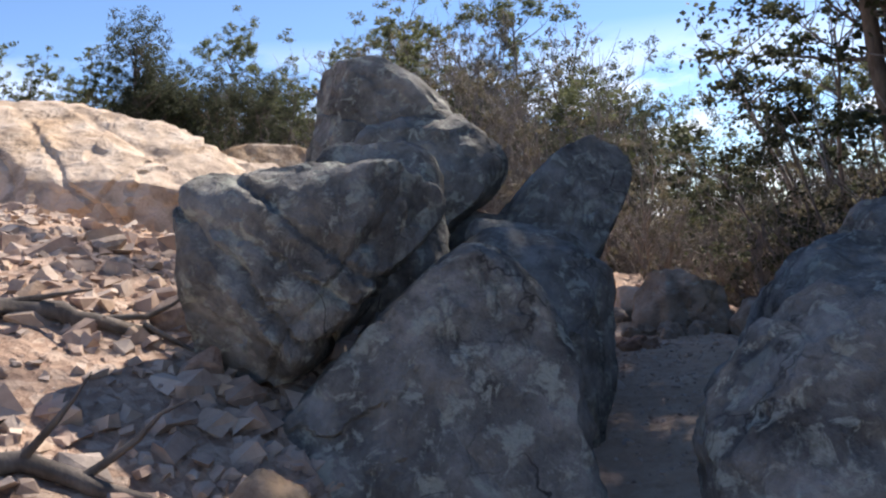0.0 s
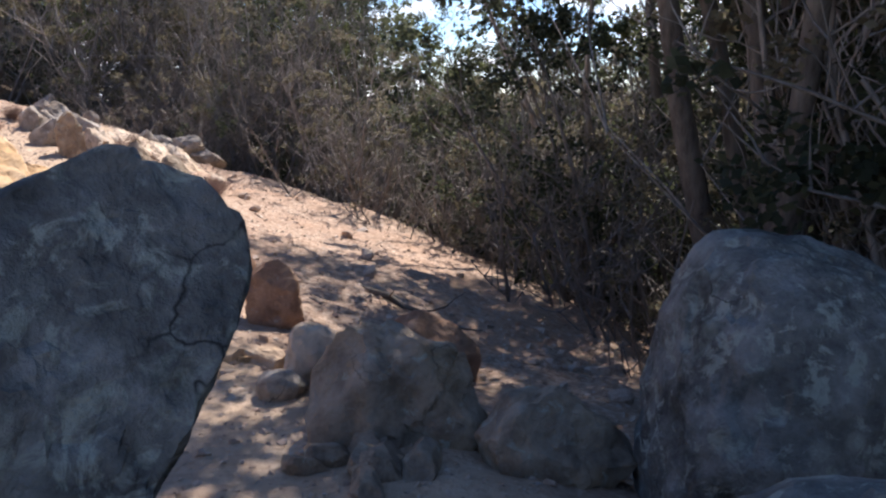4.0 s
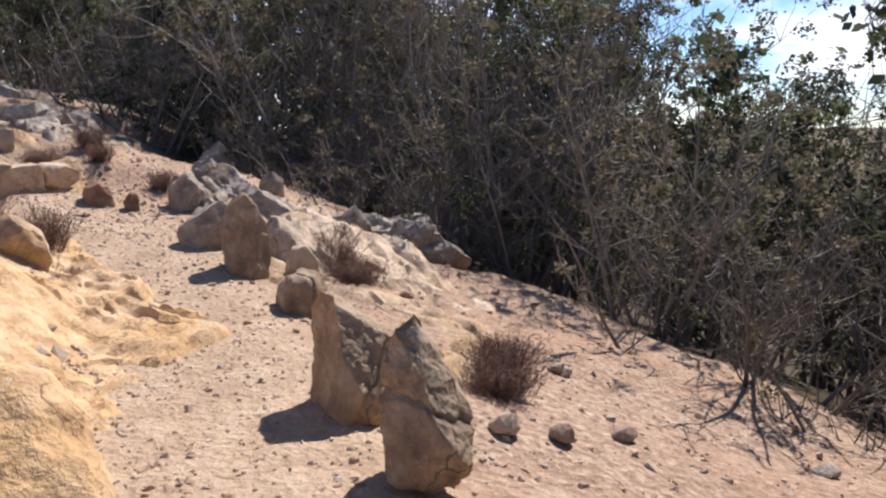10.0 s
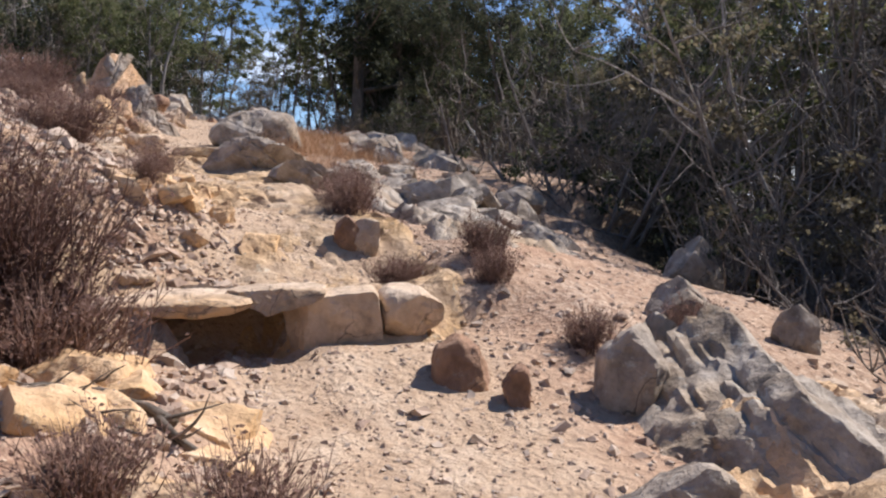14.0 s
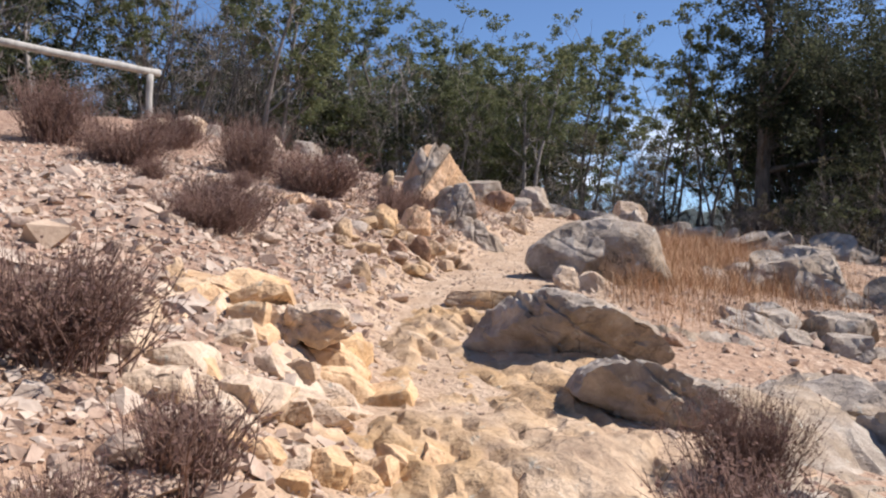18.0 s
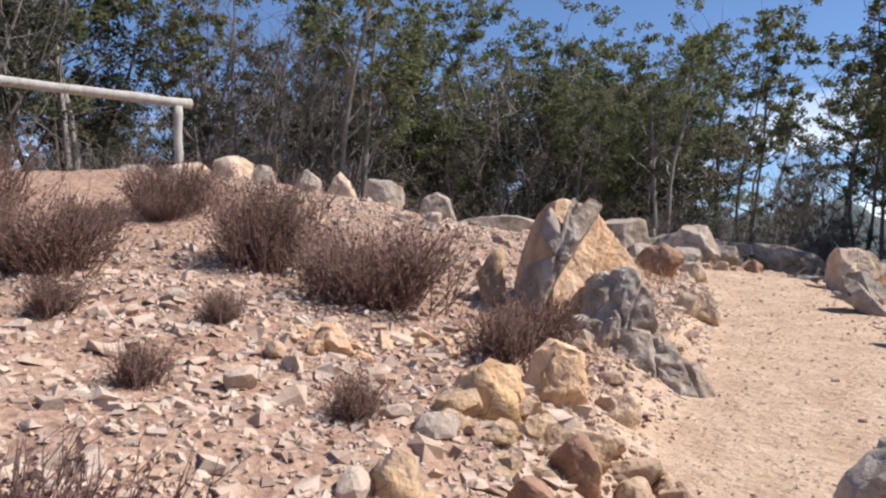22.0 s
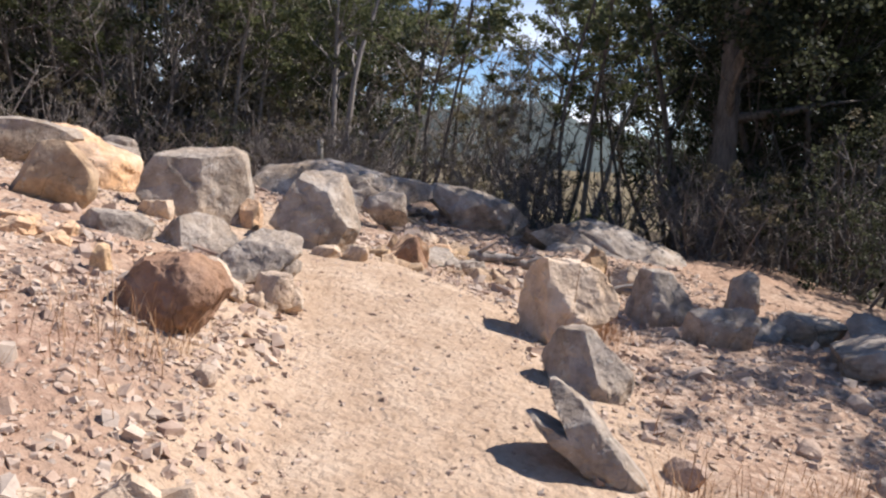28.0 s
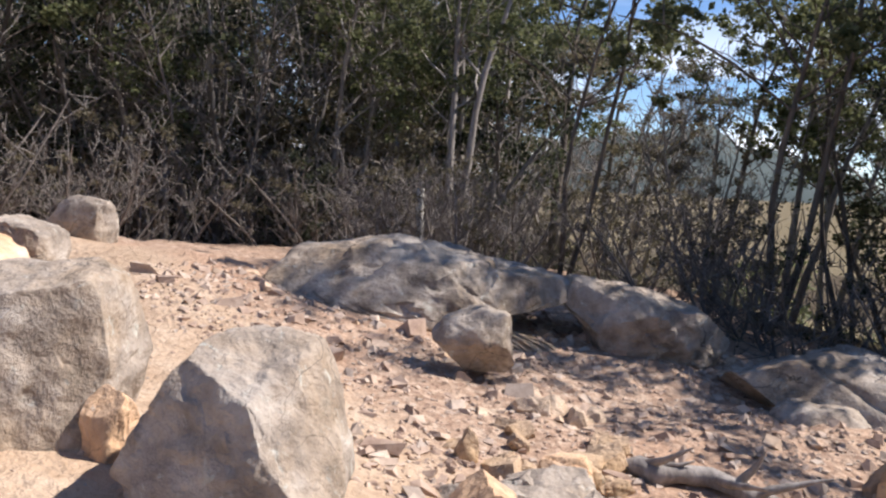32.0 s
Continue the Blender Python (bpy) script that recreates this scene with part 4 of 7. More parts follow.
# two added filler rocks: they block bright gaps so the crevices stay dark
hewn("boulder", (-1.62, -1.22, 0.1), [(-0.3, 0.5), (-0.1, 0.68), (0.2, 0.62), (0.3, 0.3), (0.3, 0.0), (-0.3, 0.0)], 0.6, 319, ROCK_DARK, "dark filler rock added to keep the outcrop's crevice black", -10, 3.0)
hewn("boulder", (-1.42, -0.30, 0.3), [(-0.3, 0.72), (-0.1, 0.88), (0.2, 0.82), (0.3, 0.3), (0.3, 0.0), (-0.3, 0.0)], 0.6, 313, ROCK_DARK, "dark filler rock added to close the bright gap under the leaning boulder", -10, 3.0)
crag((-0.45, 0.55), (0.5, 0.3, 0.12), 6, 316, ROCK_RED, "broken brown rock at the foot of the fin boulder", -10, 0.16)
hewn("stone", (-2.28, -2.42, 0.22), [(-0.12, 0.18), (0.0, 0.27), (0.12, 0.2), (0.13, 0.0), (-0.12, 0.0)], 0.2, 317, ROCK_TAN, "reddish tan stone against the sloping boulder", -8, 3.2)
hewn("outcrop", (-3.75, 1.85, 0.5), [(-1.3, 1.7), (-1.0, 1.84), (-0.5, 1.72), (0.1, 1.55), (0.5, 1.42), (0.8, 1.22), (1.05, 0.9), (1.1, 0.0), (-1.3, 0.0)], 1.9, 318, ROCK_PALE, "sunlit pale bedrock slope above the scree", -5, 3.6, 0.6, level=6, rough=0.07, cuts=12, soft=3, facets=((-80, 40, 0.7), (-60, 55, 0.75)), joints=((50, 0.1, 0.05), (35, -0.3, 0.04), (60, 0.5, 0.04), (-35, 0.2, 0.03)))
rock_sheet("outcrop", 314, 7.7, 11.5, (7.7, 8.5, 9.5, 10.5, 11.5), (-3.0, -2.8, -3.3, -3.3, -2.9), (2.0, 2.8, 3.0, 2.8, 1.6), 0.08, 0.4, ROCK_PALE, "broad sunlit sandstone slope above the scree", 0.06)
crag((-7.2, 4.4), (2.6, 1.8, 0.9), 12, 315, ROCK_PALE, "sunlit boulders on the hilltop", 20, 0.8)

# ---------------------------------------------------------------- the golden ledges on the uphill side
boulder("outcrop", (-3.9, 6.2), (1.9, 1.2, 0.8), 321, ROCK_PALE, "slanting tan slab beside the huge boulder", -10, level=5, cuts=8, box=0.5, tilt=(-8, 14))
rock_sheet("outcrop", 322, 8.55, 9.85, (8.5, 8.8, 9.2, 9.6, 9.9), (-0.75, -0.55, -0.45, -0.42, -0.6), (0.7, 1.0, 1.1, 1.3, 1.7), 0.09, 0.13, ROCK_GOLD, "broken golden ledge under the huge boulder", 0.035)
rock_sheet("outcrop", 323, 9.5, 12.2, (9.5, 9.9, 10.5, 10.9, 11.3, 11.7, 12.2), (-0.5, -0.42, -0.35, 0.28, -0.05, -0.15, -0.3), (2.4, 2.6, 2.6, 2.6, 1.7, 1.0, 0.15), 0.04, 0.09, ROCK_GOLD, "golden bumpy bedrock slab sloping to the path", 0.035)
crag((-4.6, 8.3), (2.4, 2.0, 0.5), 12, 325, ROCK_TAN, "lichened tan slab on the slope", 10, 0.5)

# ---------------------------------------------------------------- the stone step

# ---------------------------------------------------------------- the grey outcrop on the downhill side
crag((-3.06, 11.13), (1.0, 0.6, 0.05), 10, 821, ROCK_GOLD, "flat yellow-lichened rock below the stone step", 18, 0.3, (4.0, -4.0))
rock_sheet("outcrop", 339, 11.2, 13.5, (11.2, 11.8, 12.4, 13.0, 13.5), (1.25, 1.05, 1.1, 1.15, 1.3), (1.4, 2.0, 2.0, 1.8, 1.1), 0.10, 0.28, ROCK_PALE, "fissured bedrock under the grey outcrop", 0.04, 0.9, 1)
rock_sheet("outcrop", 361, 14.7, 17.3, (14.7, 15.5, 16.5, 17.3), (0.9, 0.75, 0.8, 1.1), (1.2, 2.2, 2.2, 1.2), 0.02, 0.2, ROCK_GREY, "low grey bedrock below the path", 0.05, 0.9, 1)
crag((0.7, 13.1), (1.5, 1.6, 0.55), 18, 342, ROCK_GREY, "fissured grey outcrop under the trees", 15, 0.45)
crag((-3.4, 17.2), (2.6, 1.4, 0.55), 18, 344, ROCK_GREY, "long low grey outcrop below the path", 45, 0.5)
crag((-5.6, 20.6), (2.6, 1.2, 0.5), 14, 345, ROCK_GREY, "low grey rock spine in dry grass", 40, 0.5)
crag((-7.4, 24.6), (2.4, 1.6, 0.45), 18, 346, ROCK_GREY, "stepped grey rock terrace below the path", 30, 0.5)
crag((-9.0, 26.6), (2.2, 1.4, 0.4), 16, 347, ROCK_GREY, "stepped grey rock terrace below the path", 30, 0.5)
boulder("boulder", (-16.0, 24.4), (1.5, 0.8, 0.4), 349, ROCK_GREY, "long low grey rock on the crest", 40, level=3)
crag((-9.52, 17.58), (0.8, 0.4, 0.1), 12, 805, ROCK_ORANGE, "row of pale ochre rock in the bank", 48, 0.13)
crag((-9.53, 18.05), (0.5, 0.3, 0.1), 8, 806, ROCK_ORANGE, "row of pale ochre rock in the bank", 48, 0.12)
crag((-8.57, 17.71), (0.7, 0.6, 0.14), 14, 807, ROCK_TAN, "broken tan blocks on the bank", 46, 0.17)
crag((-7.90, 16.84), (0.7, 0.6, 0.1), 12, 808, ROCK_TAN, "broken tan blocks on the bank", 46, 0.14)
crag((-8.34, 18.14), (0.6, 0.5, 0.1), 9, 809, ROCK_TAN, "broken tan blocks on the bank", 46, 0.15)
crag((-6.10, 14.90), (1.2, 0.6, 0.16), 14, 810, ROCK_GOLD, "low broken golden rock shelf", 45, 0.28)
crag((-5.36, 14.20), (1.0, 0.5, 0.1), 12, 811, ROCK_PALE, "low broken pale rock shelf", 45, 0.22)
crag((-5.13, 18.79), (1.6, 0.8, 0.12), 14, 814, ROCK_GREY, "low grey rock ledges in dry grass", 45, 0.35)
crag((-4.33, 13.44), (0.9, 0.6, 0.1), 14, 815, ROCK_GOLD, "low golden rock ledges beside the path", 31, 0.2)
crag((-12.36, 26.31), (0.9, 0.5, 0.16), 12, 816, ROCK_GREY, "broken grey rock ledge in the scree", 43, 0.3)
crag((-11.87, 26.04), (0.7, 0.4, 0.08), 10, 817, ROCK_TAN, "broken orange and tan rock in the scree", 43, 0.18)
crag((-12.25, 25.30), (0.5, 0.4, 0.08), 8, 818, ROCK_TAN, "broken tan rock in the scree", 37, 0.16)
crag((-2.54, 10.70), (0.55, 0.35, 0.12), 8, 819, ROCK_TAN, "layered grey rock on the golden slab", 8, 0.2)


# ---------------------------------------------------------------- the larger rocks, one by one
hewn("boulder", (-0.06, 5.37, 0.51), [(-0.16, 0.44), (-0.12, 0.58), (-0.04, 0.62), (0.04, 0.54), (0.12, 0.38), (0.16, 0.04), (0.00, 0.00)], 0.25, 40, ROCK_BROWN, "thin upright grey stone edging the path", 2, 4.0, 0.12, group="stones edging the path")
hewn("stone", (-0.50, 9.88, 0.51), [(-0.14, 0.06), (-0.12, 0.30), (-0.04, 0.42), (0.08, 0.38), (0.14, 0.06), (0.08, 0.02), (-0.10, 0.00)], 0.26, 46, ROCK_BROWN, "small tan stone edging the path", -13, 3.2, 0.12, group="stones edging the path")
hewn("boulder", (-0.88, 10.59, 0.68), [(-0.18, 0.46), (-0.14, 0.60), (0.00, 0.72), (0.06, 0.66), (0.14, 0.52), (0.18, 0.32), (0.14, 0.06), (0.00, 0.00), (-0.14, 0.14)], 0.26, 47, ROCK_BROWN, "tall pointed tan stone standing at the path edge", 10, 5.0, 0.12, level=6, facets=((-110, 8, 0.7),))
hewn("stone", (-0.47, 10.64, 0.59), [(-0.12, 0.22), (-0.06, 0.38), (0.04, 0.40), (0.12, 0.28), (0.12, 0.20), (0.02, 0.00), (-0.08, 0.02)], 0.25, 48, ROCK_PALE, "pale orange pointed stone at the path edge", 10, 4.0, 0.12)
hewn("stone", (-0.55, 9.85, 0.52), [(-0.14, 0.26), (-0.06, 0.38), (0.06, 0.38), (0.14, 0.28), (0.14, 0.02), (-0.12, 0.00)], 0.28, 49, ROCK_BROWN, "short upright brown stone edging the path", 10, 4.0, 0.12, group="stones edging the path")
hewn("stone", (-2.18, 12.43, 1.05), [(-0.16, 0.06), (-0.12, 0.28), (-0.02, 0.34), (0.10, 0.28), (0.16, 0.04), (-0.02, 0.00)], 0.26, 50, ROCK_RED, "small dark brown stone beside the stone step", 26, 3.2, 0.12)
hewn("stone", (-1.89, 12.32, 0.99), [(-0.06, 0.20), (-0.02, 0.28), (0.04, 0.30), (0.06, 0.02), (0.00, 0.00)], 0.20, 51, ROCK_RED, "small pointed dark stone beside the stone step", 26, 4.0, 0.12)
hewn("outcrop", (-0.70, 12.37, -0.10), [(-0.76, 0.92), (-0.66, 1.36), (-0.48, 1.54), (-0.24, 1.62), (-0.08, 1.44), (0.24, 1.26), (0.58, 1.00), (0.76, 0.82), (0.62, 0.00), (-0.08, 0.20)], 1.50, 340, ROCK_GREY, "fissured grey outcrop below the path", 10, 2.6, 0.50, level=6, cuts=16, rough=0.085, joints=((20, -0.25, 0.04), (35, 0.05, 0.04), (50, 0.3, 0.04), (-50, 0.1, 0.03), (-65, -0.2, 0.03)))
hewn("outcrop", (-0.12, 11.55, -0.08), [(-0.62, 0.88), (-0.48, 1.16), (-0.26, 1.22), (0.04, 1.06), (0.38, 0.80), (0.62, 0.60), (0.48, 0.00), (-0.10, 0.18)], 1.30, 341, ROCK_TAN, "cracked pinkish outcrop falling to the trees", 10, 2.6, 0.40, cuts=14, rough=0.085, joints=((25, 0.0, 0.03), (60, 0.15, 0.03)))
hewn("stone_step", (-3.00, 12.78, 1.20), [(-0.26, 0.22), (-0.26, 0.26), (-0.04, 0.32), (0.22, 0.34), (0.26, 0.08), (0.24, 0.06), (-0.22, 0.00)], 0.55, 331, ROCK_PALE, "blocky sandstone step with a flat sandy top", 26, 6.0, 0.00, rough=0.02, cuts=5, soft=3, category="step")
hewn("stone_step", (-2.66, 13.03, 1.24), [(-0.18, 0.26), (-0.12, 0.30), (0.04, 0.30), (0.16, 0.22), (0.18, 0.14), (0.04, 0.04), (-0.14, 0.00)], 0.50, 332, ROCK_PALE, "cracked end block of the sandstone step", 26, 5.0, 0.00, rough=0.025, cuts=5, soft=4, category="step")
hewn("stone_step", (-3.66, 12.47, 1.42), [(-0.34, 0.08), (-0.30, 0.10), (-0.08, 0.12), (0.20, 0.12), (0.34, 0.10), (0.24, 0.02), (0.02, 0.00), (-0.20, 0.02)], 0.75, 330, ROCK_PALE, "thin sandstone plate overhanging a dark hollow in the path", 26, 5.0, 0.00, rough=0.03, cuts=4, soft=4, category="step")
hewn("stone_step", (-3.24, 12.59, 1.42), [(-0.26, 0.10), (-0.18, 0.12), (0.04, 0.14), (0.26, 0.14), (0.24, 0.08), (0.04, 0.02), (-0.02, 0.00), (-0.10, 0.06)], 0.50, 336, ROCK_PALE, "sandstone plate bridging the hollow under the step", 26, 5.0, 0.00, rough=0.03, cuts=4, soft=3, category="step")
hewn("boulder", (-3.43, 11.45, 0.99), [(-0.28, 0.22), (-0.24, 0.32), (-0.04, 0.42), (0.18, 0.40), (0.26, 0.32), (0.28, 0.02), (-0.22, 0.00)], 0.50, 333, ROCK_GOLD, "low yellow-lichened slab below the stone step", 26, 4.0, 0.40)
rock_sheet("outcrop", 362, 14.0, 16.4, (14.0, 14.8, 15.6, 16.4), (-0.7, -0.45, -0.4, -0.7), (0.9, 1.7, 1.7, 0.8), -0.045, 0.11, ROCK_PALE, "low pale yellow bedrock beside the path", 0.045)
hewn("boulder", (-6.99, 18.71, 2.30), [(-0.60, 0.48), (-0.54, 0.62), (-0.30, 0.76), (-0.08, 0.84), (0.18, 0.88), (0.40, 0.74), (0.56, 0.62), (0.60, 0.46), (0.54, 0.12), (0.28, 0.00), (0.02, 0.06), (-0.34, 0.32)], 0.95, 350, ROCK_GREY, "large rounded grey boulder with a shaded hollow side", 46, 2.6, 0.05, level=6, facets=((-60, -38, 0.36), (-110, 40, 0.78)), joints=((60, 0.0, 0.015),))
hewn("stone", (-6.77, 18.02, 2.42), [(-0.12, 0.20), (-0.04, 0.30), (0.10, 0.24), (0.12, 0.18), (0.04, 0.00), (-0.08, 0.02)], 0.25, 67, ROCK_PALE, "pale rock beside the boulder", 46, 4.0, 0.12)
hewn("stone", (-6.61, 18.17, 2.39), [(-0.16, 0.24), (-0.04, 0.30), (0.10, 0.22), (0.16, 0.00), (-0.06, 0.00)], 0.25, 65, ROCK_PALE, "pale pointed rock beside the boulder", 46, 4.0, 0.12)
hewn("boulder", (-9.92, 19.68, 3.22), [(-0.22, 0.78), (-0.14, 0.88), (0.00, 0.94), (0.18, 0.86), (0.28, 0.70), (0.40, 0.50), (0.48, 0.34), (0.48, 0.12), (0.16, 0.00), (-0.28, 0.00), (-0.48, 0.06), (-0.48, 0.32), (-0.42, 0.54)], 0.75, 357, ROCK_ORANGE, "broad tooth-shaped rock with an orange split face and a grey crown", 41, 3.2, 0.15, level=6, cuts=4, rough=0.035, facets=((-155, 8, 0.30), (-62, 14, 0.42)), joints=((-12, 0.12, 0.02), (-20, 0.2, 0.02)))
hewn("boulder", (-10.28, 19.19, 3.43), [(-0.10, 0.22), (-0.02, 0.32), (0.06, 0.40), (0.10, 0.40), (0.10, 0.02), (-0.04, 0.00)], 0.18, 74, ROCK_TAN, "thin slab leaning beside the tooth rock", 41, 4.0, 0.12)
hewn("outcrop", (-9.46, 19.55, 3.06), [(-0.26, 0.44), (-0.20, 0.54), (-0.08, 0.58), (0.06, 0.62), (0.12, 0.54), (0.20, 0.36), (0.26, 0.06), (0.10, 0.00), (-0.22, 0.08)], 0.40, 800, ROCK_GREY, "dark fissured rock below the tooth rock", 41, 3.4, 0.35, level=6, cuts=14, rough=0.08, facets=((-150, 15, 0.6),), joints=((10, 0.0, 0.03), (-20, 0.1, 0.03)))
hewn("outcrop", (-9.23, 19.54, 2.55), [(-0.46, 0.70), (-0.36, 0.88), (-0.14, 0.86), (-0.02, 0.78), (0.14, 0.66), (0.36, 0.46), (0.46, 0.04), (0.24, 0.00), (-0.04, 0.10), (-0.40, 0.48)], 0.40, 801, ROCK_GREY, "dark fissured wedge of rock along the path edge", 48, 3.4, 0.50, level=6, cuts=16, rough=0.085, joints=((10, -0.2, 0.04), (0, 0.05, 0.04), (15, 0.25, 0.04)))
hewn("boulder", (-8.74, 17.79, 2.87), [(-0.16, 0.20), (-0.12, 0.32), (0.02, 0.38), (0.16, 0.38), (0.16, 0.06), (0.02, 0.00)], 0.35, 804, ROCK_GOLD, "broken ochre block in the bank", 48, 4.5, 0.12, cuts=14, rough=0.07)
hewn("boulder", (-8.84, 18.32, 2.86), [(-0.16, 0.22), (-0.10, 0.38), (0.00, 0.44), (0.16, 0.38), (0.16, 0.06), (0.00, 0.00)], 0.35, 803, ROCK_ORANGE, "broken pinkish ochre block in the bank", 48, 4.5, 0.12, cuts=14, rough=0.07)
hewn("boulder", (-15.67, 24.84, 3.69), [(-0.64, 0.04), (-0.62, 0.74), (-0.26, 0.84), (0.02, 0.80), (0.24, 0.68), (0.64, 0.54), (0.58, 0.12), (0.18, 0.00)], 0.90, 92, ROCK_ORANGE, "orange-faced rock bank above the path", 35, 3.4, 0.20, level=6)
hewn("boulder", (-16.07, 25.57, 4.04), [(-0.28, 0.28), (-0.08, 0.34), (0.26, 0.26), (0.28, 0.00), (-0.24, 0.02)], 0.50, 115, ROCK_GREY, "low grey rock on the crest", 35, 3.0, 0.12)
hewn("outcrop", (-14.88, 28.16, 3.26), [(-1.32, 0.82), (-0.86, 0.94), (-0.40, 1.04), (0.06, 0.96), (0.52, 0.82), (0.98, 0.64), (1.32, 0.02), (0.72, 0.00), (0.06, 0.50), (-0.86, 0.56)], 1.50, 111, ROCK_GREY, "broad grey rock dome on the slope", 45, 2.8, 0.50, level=6, cuts=12, rough=0.06, joints=((80, -0.1, 0.03), (50, 0.3, 0.03)))
hewn("boulder", (-13.77, 27.30, 3.62), [(-0.24, 0.20), (-0.16, 0.30), (0.04, 0.38), (0.20, 0.36), (0.24, 0.00), (-0.04, 0.00)], 0.40, 109, ROCK_GREY, "grey rock with an orange underside", 45, 4.0, 0.12)
hewn("boulder", (-13.72, 29.21, 3.28), [(-0.64, 0.72), (-0.44, 0.78), (-0.06, 0.74), (0.42, 0.58), (0.64, 0.36), (0.56, 0.00), (0.16, 0.06), (-0.18, 0.08), (-0.42, 0.48)], 0.90, 110, ROCK_GREY, "broad grey boulder with an undercut edge", 45, 3.4, 0.20, level=6, facets=((-90, -30, 0.6),))
hewn("outcrop", (-12.09, 29.63, 2.47), [(-1.08, 1.02), (-0.70, 1.28), (-0.08, 1.28), (0.46, 1.06), (0.86, 0.90), (1.08, 0.14), (0.44, 0.00), (-0.72, 0.74)], 1.60, 351, ROCK_GREY, "broad smooth grey rock dome", 35, 2.8, 0.40, level=6, rough=0.05, joints=((60, 0.2, 0.03), (30, 0.5, 0.02), (80, -0.2, 0.02)))
hewn("boulder", (-12.24, 28.96, 3.02), [(-0.34, 0.36), (-0.22, 0.46), (0.16, 0.44), (0.34, 0.24), (0.10, 0.00), (-0.26, 0.24)], 0.50, 112, ROCK_GREY, "grey rock beside the dome", 45, 3.4, 0.12)
hewn("boulder", (-10.37, 24.64, 3.26), [(-0.30, 0.24), (-0.26, 0.50), (-0.14, 0.58), (0.16, 0.54), (0.30, 0.36), (0.28, 0.24), (0.02, 0.10), (-0.14, 0.00)], 0.42, 101, ROCK_PALE, "upright grey stone with a shadowed side at the path edge", 35, 4.0, 0.12, level=6, soft=4, facets=((-160, 5, 0.45), (-75, 20, 0.7)))
hewn("boulder", (-10.43, 26.58, 3.06), [(-0.26, 0.26), (-0.14, 0.52), (0.08, 0.52), (0.24, 0.28), (0.26, 0.04), (-0.18, 0.00)], 0.40, 102, ROCK_GREY, "grey upright rock with a shaded edge at the path edge", 35, 4.0, 0.12, facets=((-160, 8, 0.5), (-70, 20, 0.7)))
hewn("boulder", (-9.93, 23.96, 3.11), [(-0.24, 0.36), (-0.18, 0.44), (0.02, 0.46), (0.12, 0.34), (0.24, 0.22), (0.20, 0.00), (-0.10, 0.00)], 0.40, 105, ROCK_GREY, "grey rock at the path edge", 35, 3.6, 0.12, facets=((-150, 10, 0.5), (-70, 30, 0.7)))
hewn("boulder", (-11.42, 22.56, 3.46), [(-0.26, 0.24), (-0.20, 0.36), (-0.10, 0.44), (0.08, 0.44), (0.22, 0.38), (0.26, 0.28), (0.10, 0.06), (-0.06, 0.00), (-0.20, 0.04)], 0.48, 98, ROCK_RED, "rounded rust-brown boulder at the path edge", 35, 2.6, 0.12, level=6, facets=((-100, 25, 0.85),))
hewn("boulder", (-12.68, 23.15, 3.69), [(-0.22, 0.24), (-0.14, 0.30), (0.10, 0.28), (0.22, 0.22), (0.14, 0.00), (-0.08, 0.00)], 0.30, 97, ROCK_GREY, "flat grey rock at the inner bend", 35, 4.0, 0.12)
hewn("boulder", (-10.04, 27.64, 3.03), [(-0.14, 0.00), (-0.10, 0.40), (0.06, 0.50), (0.12, 0.46), (0.14, 0.00)], 0.25, 103, ROCK_GREY, "squared upright marker stone", 30, 5.0, 0.12)
hewn("boulder", (-8.53, 21.86, 2.87), [(-0.16, 0.24), (-0.14, 0.50), (-0.10, 0.60), (0.02, 0.60), (0.10, 0.46), (0.16, 0.12), (0.06, 0.00)], 0.26, 87, ROCK_GREY, "upright fin-shaped grey rock with dry grass at its foot", 30, 4.0, 0.12, facets=((-150, 5, 0.5),))
hewn("boulder", (-8.17, 21.42, 2.81), [(-0.22, 0.22), (-0.18, 0.42), (-0.04, 0.44), (0.12, 0.36), (0.22, 0.26), (0.18, 0.00), (-0.18, 0.00)], 0.35, 88, ROCK_GREY, "dark grey rock at the path edge", 30, 3.4, 0.12, facets=((-140, 5, 0.6),))
hewn("boulder", (-9.51, 23.07, 3.04), [(-0.28, 0.42), (-0.16, 0.50), (0.00, 0.40), (0.28, 0.08), (0.24, 0.00), (-0.06, 0.30)], 0.35, 89, ROCK_GREY, "low sloping grey rock at the path edge", 30, 3.6, 0.12)
hewn("boulder", (-17.39, 19.09, 4.82), [(-0.28, 0.04), (-0.18, 0.42), (0.14, 0.42), (0.26, 0.28), (0.28, 0.00)], 0.40, 76, ROCK_GREY, "grey boulder in the row on the crest", 48, 3.2, 0.12, group="boulders on the crest")
hewn("boulder", (-17.10, 19.67, 4.77), [(-0.40, 0.04), (-0.20, 0.42), (0.18, 0.52), (0.40, 0.34), (0.38, 0.00)], 0.40, 77, ROCK_PALE, "pale boulder in the row on the crest", 48, 3.2, 0.12, group="boulders on the crest")
hewn("boulder", (-16.87, 20.25, 4.72), [(-0.30, 0.02), (-0.22, 0.58), (0.02, 0.66), (0.30, 0.56), (0.30, 0.00)], 0.50, 78, ROCK_PALE, "large pale blocky boulder in the row on the crest", 48, 4.0, 0.12, group="boulders on the crest")
hewn("boulder", (-16.68, 20.63, 4.69), [(-0.16, 0.04), (-0.16, 0.56), (0.10, 0.54), (0.16, 0.40), (0.16, 0.00)], 0.40, 79, ROCK_GREY, "square grey boulder in the row on the crest", 48, 4.5, 0.12, group="boulders on the crest")
